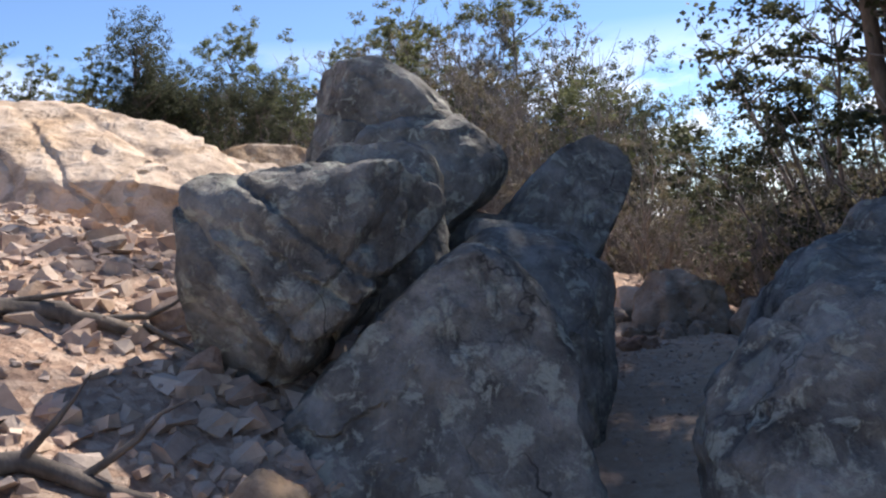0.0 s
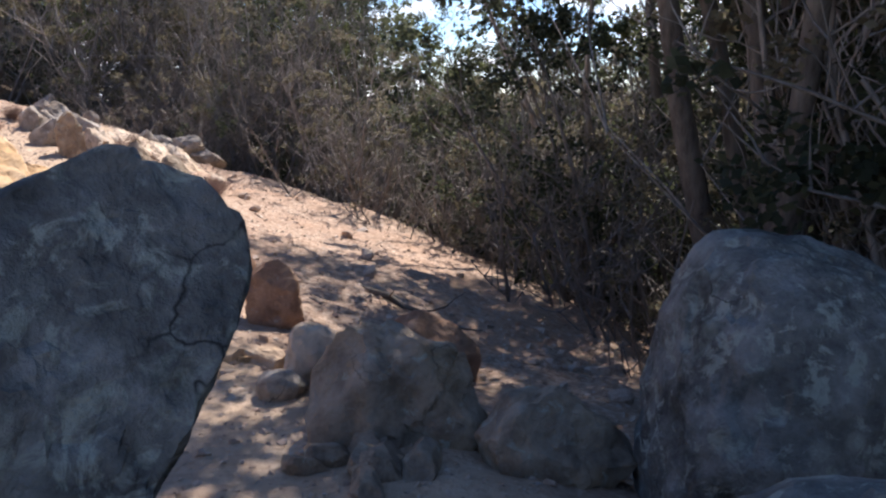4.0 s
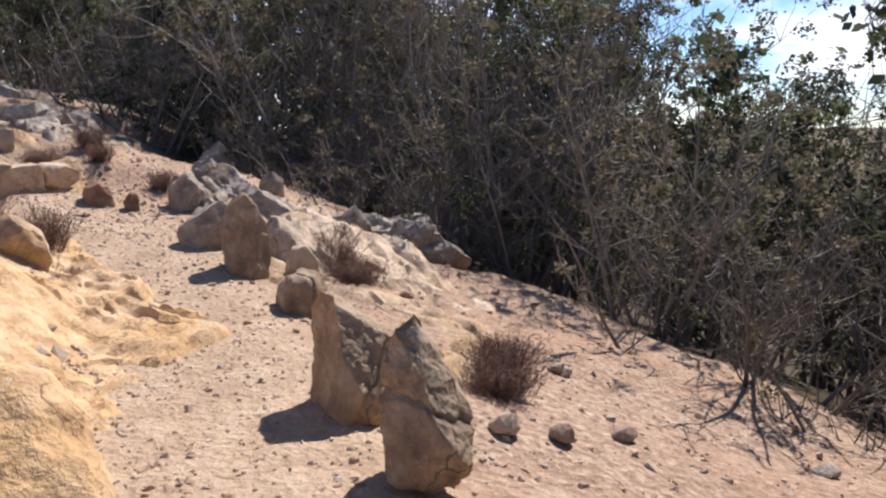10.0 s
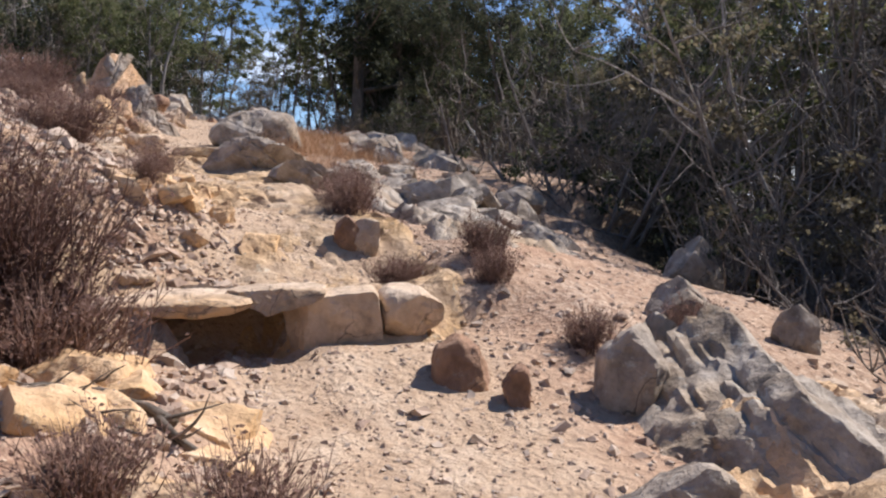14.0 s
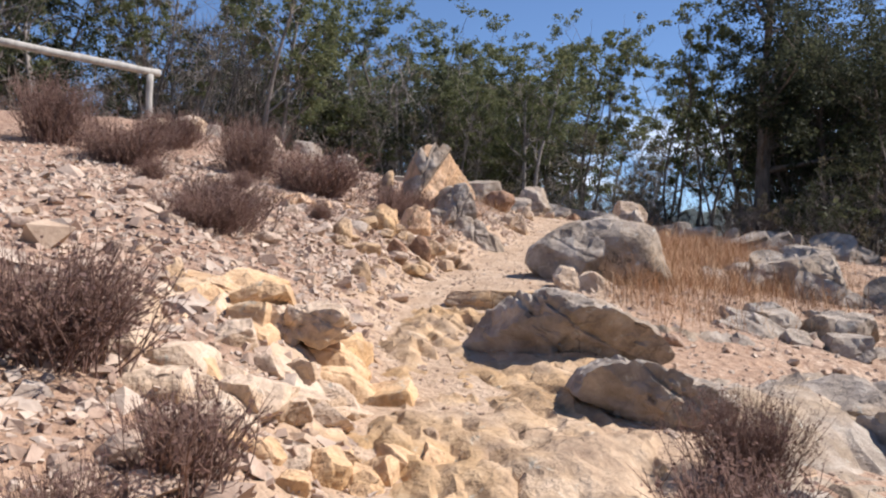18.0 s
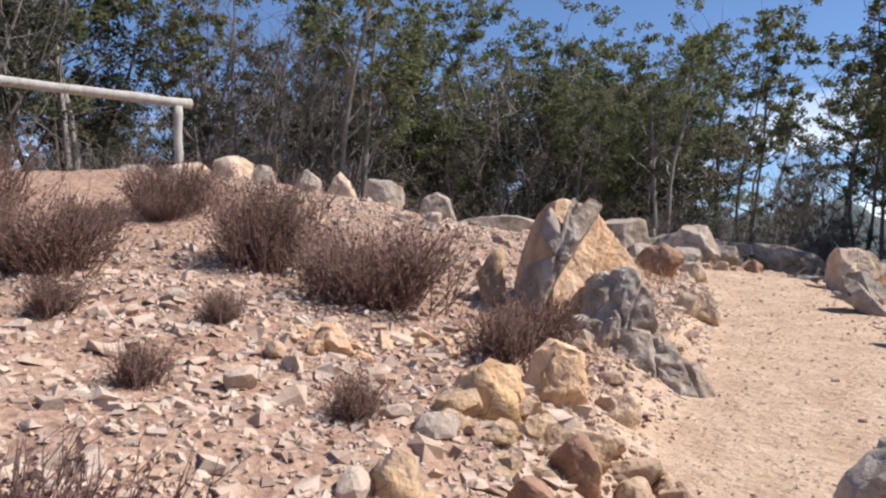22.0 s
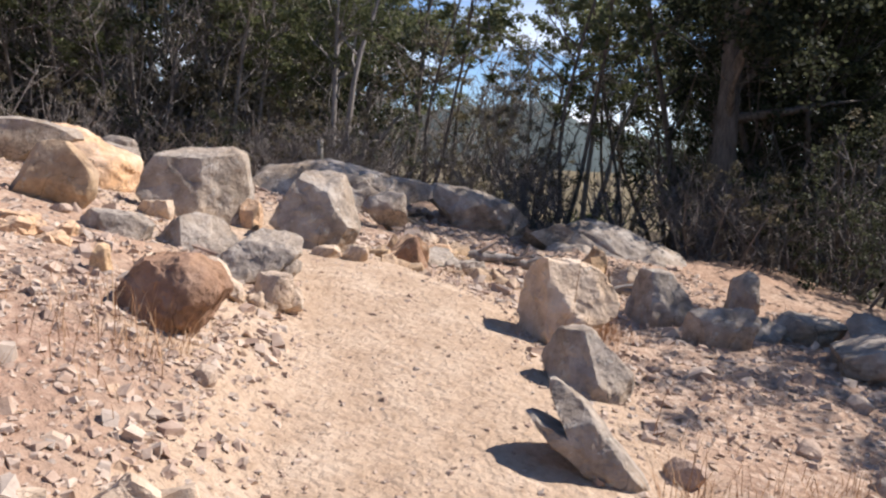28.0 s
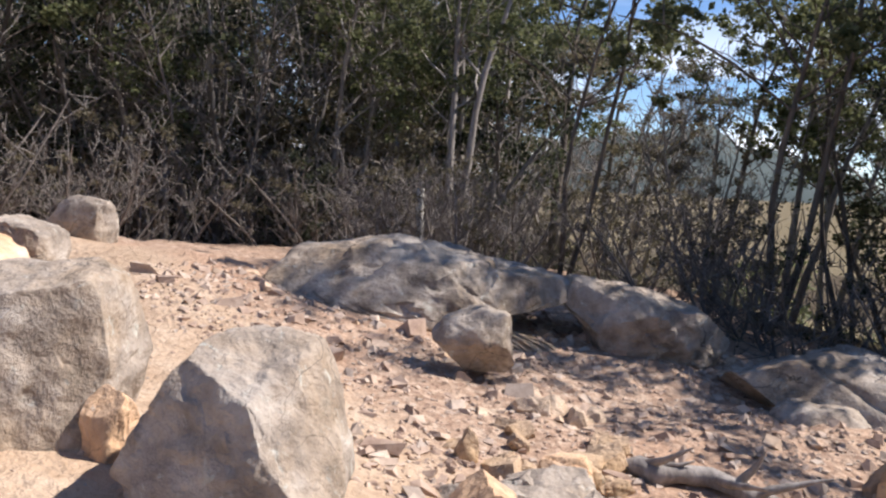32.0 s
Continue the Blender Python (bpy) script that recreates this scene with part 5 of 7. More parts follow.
hewn("boulder", (-16.42, 21.19, 4.62), [(-0.20, 0.02), (-0.16, 0.48), (0.00, 0.56), (0.20, 0.40), (0.20, 0.00)], 0.40, 80, ROCK_GREY, "pointed grey boulder in the row on the crest", 48, 4.0, 0.12, group="boulders on the crest")
hewn("boulder", (-16.21, 21.62, 4.58), [(-0.26, 0.04), (-0.12, 0.38), (0.04, 0.58), (0.26, 0.08), (0.26, 0.00)], 0.40, 81, ROCK_PALE, "pale pyramid-shaped rock in the row on the crest", 48, 4.0, 0.12, group="boulders on the crest")
hewn("boulder", (-15.95, 22.18, 4.47), [(-0.30, 0.02), (-0.22, 0.58), (0.08, 0.56), (0.26, 0.44), (0.30, 0.00)], 0.45, 82, ROCK_GREY, "grey boulder in the row on the crest", 48, 4.0, 0.12, group="boulders on the crest")
hewn("boulder", (-15.61, 22.86, 4.37), [(-0.30, 0.02), (-0.18, 0.40), (0.02, 0.48), (0.20, 0.38), (0.30, 0.00)], 0.45, 348, ROCK_GREY, "rounded grey boulder in the row on the crest", 48, 3.2, 0.12, group="boulders on the crest")
hewn("boulder", (-0.04, 3.98, 0.17), [(-0.28, 0.28), (-0.22, 0.42), (-0.08, 0.48), (0.12, 0.44), (0.28, 0.30), (0.28, 0.02), (0.04, 0.00)], 0.42, 28, ROCK_RED, "dark brown flat-topped rock at the path edge", 16, 3.0, 0.12, rough=0.09)
hewn("boulder", (0.23, 3.31, 0.08), [(-0.18, 0.08), (-0.16, 0.40), (-0.06, 0.52), (0.06, 0.52), (0.14, 0.40), (0.18, 0.00), (-0.06, 0.00)], 0.24, 29, ROCK_RED, "upright brown pointed rock in tree shade", -6, 4.0, 0.12)
hewn("boulder", (1.00, 2.62, -0.15), [(-0.24, 0.36), (-0.26, 0.50), (-0.06, 0.52), (0.16, 0.40), (0.26, 0.26), (0.20, 0.00), (-0.02, 0.06)], 0.36, 24, ROCK_RED, "dark reddish block lying in tree shade", -6, 4.0, 0.12)
hewn("stone", (0.17, 2.11, 0.09), [(-0.16, 0.24), (-0.10, 0.42), (0.04, 0.40), (0.16, 0.32), (0.14, 0.06), (0.04, 0.00), (-0.16, 0.00)], 0.26, 21, ROCK_PALE, "pale weathered rock among the boulders below the ledge", -6, 3.6, 0.12)
hewn("stone", (0.41, 1.89, 0.05), [(-0.26, 0.00), (-0.14, 0.30), (-0.04, 0.44), (0.12, 0.42), (0.24, 0.28), (0.26, 0.02)], 0.30, 22, ROCK_GREY, "mossy grey rock below the path ledge", -6, 3.2, 0.12)
hewn("stone", (0.74, 2.31, -0.04), [(-0.14, 0.26), (-0.04, 0.36), (0.04, 0.34), (0.14, 0.22), (0.12, 0.00), (-0.04, 0.00)], 0.24, 23, ROCK_GREY, "grey rock with a pinkish face beside the path", -6, 4.0, 0.12)
crag((-0.30, 2.50), (0.95, 0.3, 0.10), 16, 26, ROCK_TAN, "low broken rock ledge with a dark undercut across the path", 10, 0.2)
hewn("stone", (-1.81, 3.11, 0.28), [(-0.12, 0.24), (-0.10, 0.34), (0.02, 0.38), (0.08, 0.32), (0.12, 0.24), (0.12, 0.02), (-0.06, 0.00)], 0.26, 31, ROCK_RED, "angular reddish rock on the scree", 16, 4.0, 0.12)
hewn("boulder", (-3.24, 6.56, 0.61), [(1.48, 0.62), (1.16, 1.04), (1.04, 1.24), (0.88, 1.44), (0.42, 1.66), (-0.34, 1.72), (-1.18, 1.34), (-1.48, 0.54), (-0.60, 0.02), (0.24, 0.00), (0.54, 0.10), (0.98, 0.30), (1.42, 0.48)], 1.50, 320, ROCK_BROWN, "huge grey boulder overhanging a golden ledge", 2, 3.0, 0.10, level=6, cuts=12, rough=0.05, facets=((-80, 35, 0.7), (-60, -25, 0.62)), joints=((60, 0.5, 0.02),))


hewn("boulder", (-1.66, 4.26, 0.28), [(-0.32, 0.30), (-0.24, 0.46), (-0.10, 0.58), (0.10, 0.54), (0.20, 0.50), (0.32, 0.38), (0.32, 0.06), (0.24, 0.00), (0.02, 0.04), (-0.28, 0.10)], 0.50, 37, ROCK_TAN, "large angular tan boulder with a grey lichened top", 7, 4.5, 0.12, level=6, soft=3, rough=0.04, facets=((-95, 12, 0.72), (-110, 55, 0.62), (-40, 30, 0.7)), joints=((-70, 0.05, 0.02),))
hewn("stone", (-1.42, 3.02, 0.19), [(-0.24, 0.18), (-0.18, 0.32), (-0.08, 0.36), (0.06, 0.32), (0.20, 0.26), (0.24, 0.16), (0.10, 0.00), (-0.06, 0.06), (-0.22, 0.16)], 0.42, 32, ROCK_GREY, "low broken grey rock half sunk in sand", 7, 3.6, 0.12, level=6, soft=3, cuts=14, rough=0.07, facets=((-60, 60, 0.5), (-140, 30, 0.6)), joints=((10, -0.06, 0.03), (30, 0.08, 0.02)))
hewn("stone", (-2.49, 4.40, 0.53), [(-0.12, 0.06), (-0.06, 0.30), (0.06, 0.36), (0.12, 0.26), (0.12, 0.02), (-0.04, 0.00)], 0.25, 826, ROCK_RED, "pinkish angular rock on the scree", 7, 4.0, 0.12)
hewn("stone", (-2.21, 3.74, 0.52), [(-0.14, 0.06), (-0.08, 0.10), (0.14, 0.12), (0.14, 0.10), (0.02, 0.00)], 0.30, 827, ROCK_PALE, "thin flat pale slab on the scree", 7, 5.0, 0.12)
hewn("boulder", (-0.52, 2.46, 0.09), [(-0.12, 0.13), (-0.10, 0.24), (-0.02, 0.23), (0.06, 0.20), (0.10, 0.14), (0.12, 0.00), (-0.10, 0.00)], 0.35, 828, ROCK_BROWN, "dark broken rock step in tree shade", 7, 4.0, 0.12, level=6, cuts=14, rough=0.08, facets=((-90, -10, 0.6),))
hewn("outcrop", (-3.20, 5.29, 0.63), [(-0.74, 0.00), (-0.54, 1.34), (0.26, 1.36), (0.42, 0.98), (0.56, 0.74), (0.66, 0.50), (0.74, 0.06), (0.32, 0.02)], 0.80, 829, ROCK_PALE, "pale jointed slab beside the huge boulder", 7, 4.0, 0.30, level=6, rough=0.04, facets=((-85, 30, 0.7),), joints=((40, 0.05, 0.05), (35, -0.3, 0.03)))
hewn("outcrop", (-5.90, 14.81, 2.34), [(-0.30, 0.04), (-0.26, 0.15), (-0.08, 0.19), (0.12, 0.20), (0.24, 0.19), (0.30, 0.07), (0.14, 0.00), (-0.08, 0.00)], 0.55, 830, ROCK_PALE, "low pale yellow bedrock ledge with a shadowed underside", 45, 3.6, 0.20, level=6, cuts=14, rough=0.08, facets=((-95, -30, 0.55),), joints=((20, 0.0, 0.03), (65, 0.1, 0.02)))
hewn("outcrop", (-5.56, 16.31, 2.09), [(-0.60, 0.12), (-0.50, 0.30), (-0.44, 0.34), (-0.22, 0.42), (-0.14, 0.48), (0.00, 0.52), (0.26, 0.46), (0.50, 0.32), (0.60, 0.16), (0.30, 0.06), (-0.02, 0.00), (-0.30, 0.10)], 0.90, 812, ROCK_GREY, "jagged grey outcrop with a shadowed overhang beside the path", 45, 3.6, 0.05, level=6, cuts=16, rough=0.09, soft=2, facets=((-125, -25, 0.35), (-80, -35, 0.5)), joints=((55, 0.1, 0.03), (30, -0.1, 0.03)))
hewn("outcrop", (-4.67, 15.78, 2.05), [(-0.36, 0.14), (-0.30, 0.24), (-0.16, 0.30), (0.06, 0.26), (0.26, 0.18), (0.36, 0.06), (0.30, 0.02), (0.04, 0.00), (-0.22, 0.06)], 0.70, 813, ROCK_GREY, "low ledge of dark weathered rock with an undercut", 45, 3.6, 0.05, level=6, cuts=14, rough=0.09, soft=2, facets=((-110, -28, 0.4),), joints=((50, 0.05, 0.03),))
hewn("boulder", (-13.68, 24.64, 3.66), [(-0.44, 0.34), (-0.36, 0.58), (-0.22, 0.72), (0.04, 0.72), (0.26, 0.74), (0.40, 0.64), (0.44, 0.40), (0.36, 0.12), (0.22, 0.00), (-0.20, 0.04)], 0.75, 90, ROCK_GREY, "large square grey boulder at the bend of the path", 39, 5.0, 0.05, level=6, soft=2, cuts=5, rough=0.035, facets=((-88, 4, 0.72), (-90, 75, 0.8), (-30, 25, 0.8)), joints=((80, -0.28, 0.02),))
hewn("boulder", (-12.72, 25.00, 3.52), [(-0.36, 0.30), (-0.28, 0.48), (-0.18, 0.64), (-0.10, 0.72), (0.10, 0.74), (0.24, 0.70), (0.28, 0.58), (0.34, 0.40), (0.36, 0.28), (0.26, 0.06), (0.08, 0.00), (-0.18, 0.10)], 0.60, 91, ROCK_GREY, "large slanting grey boulder at the bend of the path", 39, 4.5, 0.10, level=6, soft=2, cuts=5, rough=0.035, facets=((-110, 8, 0.68), (-35, 30, 0.7), (-70, 65, 0.75)), joints=((70, -0.2, 0.02), (85, -0.27, 0.02)))
hewn("boulder", (-12.42, 23.54, 3.50), [(-0.26, 0.28), (-0.16, 0.42), (-0.02, 0.48), (0.14, 0.44), (0.24, 0.36), (0.26, 0.28), (0.12, 0.08), (-0.04, 0.00), (-0.22, 0.06)], 0.40, 93, ROCK_GREY, "angular grey boulder at the inner bend", 39, 4.5, 0.12, level=6, soft=2, cuts=5, rough=0.035, facets=((-140, 10, 0.55), (-50, 35, 0.5)))
hewn("boulder", (-11.97, 23.61, 3.47), [(-0.28, 0.20), (-0.18, 0.30), (-0.06, 0.38), (0.02, 0.44), (0.10, 0.42), (0.18, 0.42), (0.28, 0.40), (0.28, 0.20), (0.10, 0.04), (0.00, 0.02), (-0.18, 0.00)], 0.42, 94, ROCK_GREY, "flat-topped split grey rock at the inner bend", 39, 4.5, 0.12, level=6, soft=2, cuts=5, rough=0.035, facets=((-100, 30, 0.6), (-80, 70, 0.75)), joints=((-60, 0.1, 0.04),))
hewn("boulder", (-0.18, 4.86, 0.17), [(-0.22, 0.52), (-0.20, 0.72), (-0.14, 0.88), (-0.08, 0.92), (-0.02, 0.94), (0.06, 0.84), (0.12, 0.74), (0.18, 0.62), (0.22, 0.46), (0.18, 0.20), (0.18, 0.02), (0.00, 0.00), (-0.10, 0.14), (-0.20, 0.40)], 0.46, 39, ROCK_BROWN, "upright angular grey-tan stone edging the path", 2, 4.5, 0.12, level=6, soft=2, cuts=6, rough=0.05, facets=((-140, 0, 0.6), (-55, 28, 0.55), (-60, 60, 0.7)), joints=((20, 0.03, 0.03), (60, 0.1, 0.03), (-50, 0.05, 0.02)), group="stones edging the path")
hewn("boulder", (-0.22, 7.25, 0.52), [(-0.18, 0.42), (-0.16, 0.54), (-0.10, 0.62), (-0.06, 0.66), (-0.04, 0.60), (0.06, 0.48), (0.12, 0.38), (0.18, 0.28), (0.18, 0.06), (0.00, 0.00), (-0.16, 0.04)], 0.34, 44, ROCK_BROWN, "tall pointed tan stone slab leaning over the path edge", -7, 5.0, 0.12, level=6, soft=2, cuts=5, rough=0.045, facets=((-120, 5, 0.6), (-45, 25, 0.55)), joints=((65, 0.0, 0.02),), group="stones edging the path")
hewn("boulder", (-0.40, 8.02, 0.44), [(-0.22, 0.28), (-0.22, 0.62), (-0.16, 0.68), (-0.08, 0.64), (0.06, 0.54), (0.22, 0.46), (0.16, 0.34), (0.12, 0.08), (-0.06, 0.00), (-0.20, 0.00)], 0.42, 45, ROCK_BROWN, "broad angular grey-tan stone edging the path", -7, 5.0, 0.12, level=6, soft=2, cuts=5, rough=0.045, facets=((-155, 3, 0.45), (-65, 25, 0.6)), joints=((-25, 0.1, 0.02),), group="stones edging the path")
hewn("outcrop", (-1.72, 6.12, 0.39), [(-0.52, 0.18), (-0.26, 0.56), (0.00, 0.76), (0.22, 0.92), (0.34, 0.86), (0.46, 0.72), (0.52, 0.52), (0.52, 0.14), (0.48, 0.02), (0.20, 0.04), (-0.02, 0.00), (-0.40, 0.00)], 1.00, 838, ROCK_GOLD, "golden slab with a broken brown edge under the huge boulder", 2, 4.0, 0.35, level=6, soft=3, cuts=8, rough=0.055, facets=((-60, 50, 0.6), (-95, -15, 0.7)), joints=((75, -0.3, 0.02),))
hewn("outcrop", (-9.81, 19.40, 3.31), [(-0.30, 0.14), (-0.24, 0.36), (-0.14, 0.60), (-0.06, 0.74), (0.10, 0.84), (0.24, 0.82), (0.30, 0.76), (0.14, 0.72), (0.02, 0.60), (-0.04, 0.42), (-0.10, 0.14), (-0.16, 0.00), (-0.28, 0.02)], 0.34, 839, ROCK_GREY, "weathered grey slab capping the orange tooth rock", 41, 4.0, 0.15, level=6, soft=2, cuts=5, rough=0.05, facets=((-150, 5, 0.6),), joints=((-15, 0.0, 0.03),))
rock_sheet("outcrop", 364, 13.7, 15.7, (13.7, 14.3, 15.0, 15.7), (0.65, 0.85, 0.85, 0.6), (1.2, 1.6, 1.5, 1.0), 0.005, 0.09, ROCK_TAN, "worn pale bedrock laid bare in the footpath", 0.04)
rock_sheet("outcrop", 366, 10.1, 12.1, (10.1, 10.8, 11.5, 12.1), (1.0, 0.85, 0.85, 1.1), (0.7, 1.3, 1.5, 0.8), -0.02, 0.16, ROCK_TAN, "layered tan bedrock below the row of stones", 0.045, 0.6, 1)
rock_sheet("outcrop", 365, 15.2, 17.4, (15.2, 15.8, 16.6, 17.4), (0.5, 0.75, 0.6, 0.1), (0.9, 1.5, 1.3, 0.7), 0.005, 0.10, ROCK_TAN, "broken tan bedrock in the footpath", 0.035)
crag((-5.05, 14.35), (1.1, 0.6, 0.05), 16, 832, ROCK_GOLD, "broken yellow stones beside the path", 40, 0.14)
crag((-5.55, 14.55), (0.9, 0.6, 0.06), 12, 833, ROCK_PALE, "broken pale stones beside the path", 40, 0.2)
crag((-4.75, 15.05), (0.9, 0.5, 0.03), 12, 834, ROCK_TAN, "broken tan stones bedded in the path", 40, 0.12)
crag((-12.75, 26.75), (1.0, 0.7, 0.06), 14, 835, ROCK_TAN, "broken tan stones under the rock dome", 40, 0.17)
crag((-11.6, 26.9), (1.1, 0.6, 0.04), 14, 836, ROCK_PALE, "broken cream stones round the gnarled roots", 35, 0.13)
crag((-13.2, 27.2), (0.8, 0.5, 0.06), 10, 837, ROCK_PALE, "broken cream stones under the rock dome", 40, 0.18)
crag((-11.72, 23.18), (0.45, 0.3, 0.08), 9, 820, ROCK_PALE, "dry wall of small cream stones under the split rock", 35, 0.15)
crag((-12.05, 23.05), (0.5, 0.25, 0.06), 8, 822, ROCK_PALE, "dry wall of small cream stones at the inner bend", 35, 0.13)
crag((-12.60, 22.65), (0.7, 0.35, 0.08), 10, 823, ROCK_ORANGE, "broken ochre stones at the inner bend", 35, 0.16)
crag((-10.45, 21.25), (0.55, 0.25, 0.05), 9, 824, ROCK_PALE, "small cream stones along the path edge", 50, 0.1)
crag((-10.75, 21.05), (0.5, 0.3, 0.08), 8, 825, ROCK_ORANGE, "broken orange stones above the path edge", 50, 0.14)


# ---------------------------------------------------------------- the post and rail fence
def pole(name, a, b, r, parent, label=""):
    v, f = [], []
    a, b = np.array(a, float), np.array(b, float)
    rng = np.random.default_rng(int(abs(a[0] * 10)))
    pts = [a + (b - a) * k / 8 + rng.normal(size=3) * 0.004 for k in range(9)]
    tube(v, f, pts, [r * (1 + 0.03 * rng.normal()) for _ in range(9)], 14)
    f += [list(range(13, -1, -1)), list(range(8 * 14, 9 * 14))]
    return mesh_object(name, v, f, WOOD_RAIL, parent, label)


def rail_fence():
    root = new("rail_fence")
    tagged(root, "weathered grey round-pole post and rail fence on the crest", "fence")
    posts = [(-17.25, 19.64), (-17.1, 16.9), (-16.9, 14.2)]
    tops = []
    for x, y in posts:
        z = height_at(x, y)
        top = max(z + 0.8, height_at(*posts[0]) + 1.0)
        pole("post", (x, y, z - 0.3), (x, y, top), 0.06, root)
        tops.append((x, y, top + 0.055))
    for a, b in zip(tops, tops[1:]):
        d = (np.array(b) - np.array(a)) * 0.02
        pole("rail", np.array(a) - d * (3.5 if a is tops[0] else 0), np.array(b), 0.065, root)
    return root


rail_fence()


def low_bench():
    """A plain low bench of planks beyond the fence."""
    root = new("bench")
    tagged(root, "low dark plank bench behind the rail fence", "bench")
    x, y = -19.6, 21.6
    z = height_at(x, y)
    for n, (w, d, h, dz, dy) in (("seat", (1.3, 0.36, 0.06, 0.42, 0.0)), ("backrest", (1.3, 0.06, 0.28, 0.52, 0.2)), ("leg", (0.09, 0.3, 0.42, 0.0, 0.0)), ("leg", (0.09, 0.3, 0.42, 0.0, 0.0))):
        bm = bmesh.new()
        bmesh.ops.create_cube(bm, size=1)
        bmesh.ops.scale(bm, vec=(w, d, h), verts=bm.verts)
        bmesh.ops.bevel(bm, geom=bm.edges[:], offset=0.012, segments=2, affect="EDGES")
        me = bpy.data.meshes.new(n)
        bm.to_mesh(me)
        bm.free()
        me.materials.append(BARK_DARK)
        ob = new(n, me)
        ob.parent = root
        sx = 0.0 if n in ("seat", "backrest") else (-0.5 if len([c for c in root.children if c.name.startswith("leg")]) < 2 else 0.5)
        ob.location = (sx, dy, dz + h / 2)
    root.matrix_world = pose(x, y, z, 0, 0, 40)


low_bench()


# ---------------------------------------------------------------- wooden posts and dead wood
def lone_post(x, y, tall, lean):
    root = new("fence_post")
    tagged(root, "old leaning pinkish-grey wooden fence post", "post", "old fence posts")
    z = height_at(x, y)
    pole("stake", (x, y, z - 0.25), (x + lean, y, z + tall), 0.05, root)


lone_post(-18.1, 31.2, 0.95, -0.04)
driftwood("driftwood", (-12.5, 26.9), (-11.85, 27.3), 0.06, 91, "grey weathered gnarled root lying in the scree", 5)
driftwood("driftwood", (-11.46, 26.6), (-10.83, 27.6), 0.055, 92, "grey weathered gnarled root lying in the scree", 4)
driftwood("branch", (-3.3, -1.9), (-2.6, -1.7), 0.035, 93, "dark fallen branch among the stones", 2)
driftwood("branch", (-3.1, -2.6), (-2.4, -2.5), 0.03, 94, "dark fallen branch among the stones", 2)
driftwood("branch", (-3.0, 11.2), (-2.5, 11.0), 0.02, 95, "thin dead branch on the golden rock", 4)
driftwood("branch", (1.2, 4.4), (1.9, 3.9), 0.025, 96, "fallen branch on the sandy slope", 2)
driftwood("branch", (-3.5, 11.35), (-2.95, 11.12), 0.02, 97, "thin dead branch among reddish stones", 5)
driftwood("branch", (-3.3, 10.9), (-2.8, 10.95), 0.014, 98, "thin dead branch among reddish stones", 5)


# ---------------------------------------------------------------- rocks along the walk
boulder("stone", (-0.03, 1.96), (0.25, 0.19, 0.12), 25, ROCK_GREY, "rounded grey stone beside the ledge", -6, box=0.3)
boulder("stone", (-0.54, 3.85), (0.22, 0.17, 0.10), 30, ROCK_RED, "small dark stone on the sandy path", 7, box=0.2)
boulder("stone", (-0.82, 3.33), (0.23, 0.18, 0.15), 34, ROCK_RED, "small brown rock at the ledge", 7, box=0.3)
boulder("stone", (-0.97, 4.09), (0.24, 0.18, 0.16), 38, ROCK_PALE, "pale flat stone on the sand", 8, box=0.3)
boulder("boulder", (-1.40, 12.61), (0.44, 0.34, 0.40), 52, ROCK_GREY, "fractured grey rock at the foot of the outcrop", 12, box=0.4, peak=0.1)
boulder("boulder", (-1.17, 11.11), (0.50, 0.29, 0.37), 53, ROCK_GREY, "dark fissured rock on the outcrop", 12, box=0.4)
boulder("boulder", (-2.36, 10.21), (0.45, 0.30, 0.31), 54, ROCK_TAN, "layered grey rock on the golden slab", 12, box=0.35, peak=0.1)
boulder("stone", (-2.65, 10.04), (0.13, 0.10, 0.11), 55, ROCK_GOLD, "small orange pointed stone on the scree", 12, box=0.35, peak=0.3)
boulder("stone", (-1.39, 13.07), (0.34, 0.27, 0.31), 56, ROCK_GREY, "fractured grey rock at the foot of the outcrop", 26, box=0.45, peak=0.1)
boulder("stone", (-1.50, 12.64), (0.22, 0.17, 0.19), 57, ROCK_TAN, "tan rock at the foot of the outcrop", 26, box=0.35, peak=0.1)
boulder("stone", (-3.48, 13.97), (0.19, 0.16, 0.23), 58, ROCK_RED, "dark cubic stone beside the path", 34, box=0.5)
boulder("stone", (-3.35, 14.02), (0.19, 0.16, 0.22), 59, ROCK_PALE, "pale cubic stone beside the path", 34, box=0.55)
boulder("stone", (-4.43, 13.51), (0.12, 0.10, 0.06), 60, ROCK_TAN, "small square stone on the path", 34, box=0.4, level=3)
boulder("stone", (-4.18, 12.74), (0.16, 0.12, 0.06), 61, ROCK_PALE, "flat pale stone on the path", 34, box=0.4)
boulder("stone", (-3.99, 11.94), (0.17, 0.13, 0.19), 62, ROCK_RED, "reddish upright stone under the bush", 34, box=0.35, peak=0.2)
boulder("stone", (-6.95, 18.26), (0.24, 0.18, 0.14), 63, ROCK_PALE, "small pale stone beside the boulder", 45, box=0.3, level=3)
boulder("stone", (-7.95, 17.46), (0.34, 0.26, 0.09), 64, ROCK_TAN, "flat tan stone on the path", 45, box=0.3)
boulder("boulder", (-6.70, 17.08), (0.68, 0.33, 0.12), 66, ROCK_TAN, "flat stone step across the path", 41, box=0.5)
boulder("stone", (-8.70, 17.80), (0.29, 0.22, 0.18), 68, ROCK_GOLD, "orange angular rock on the bank", 46, box=0.4)
boulder("stone", (-8.27, 17.86), (0.26, 0.20, 0.21), 69, ROCK_RED, "angular brown rock on the bank", 46, box=0.4, peak=0.1)
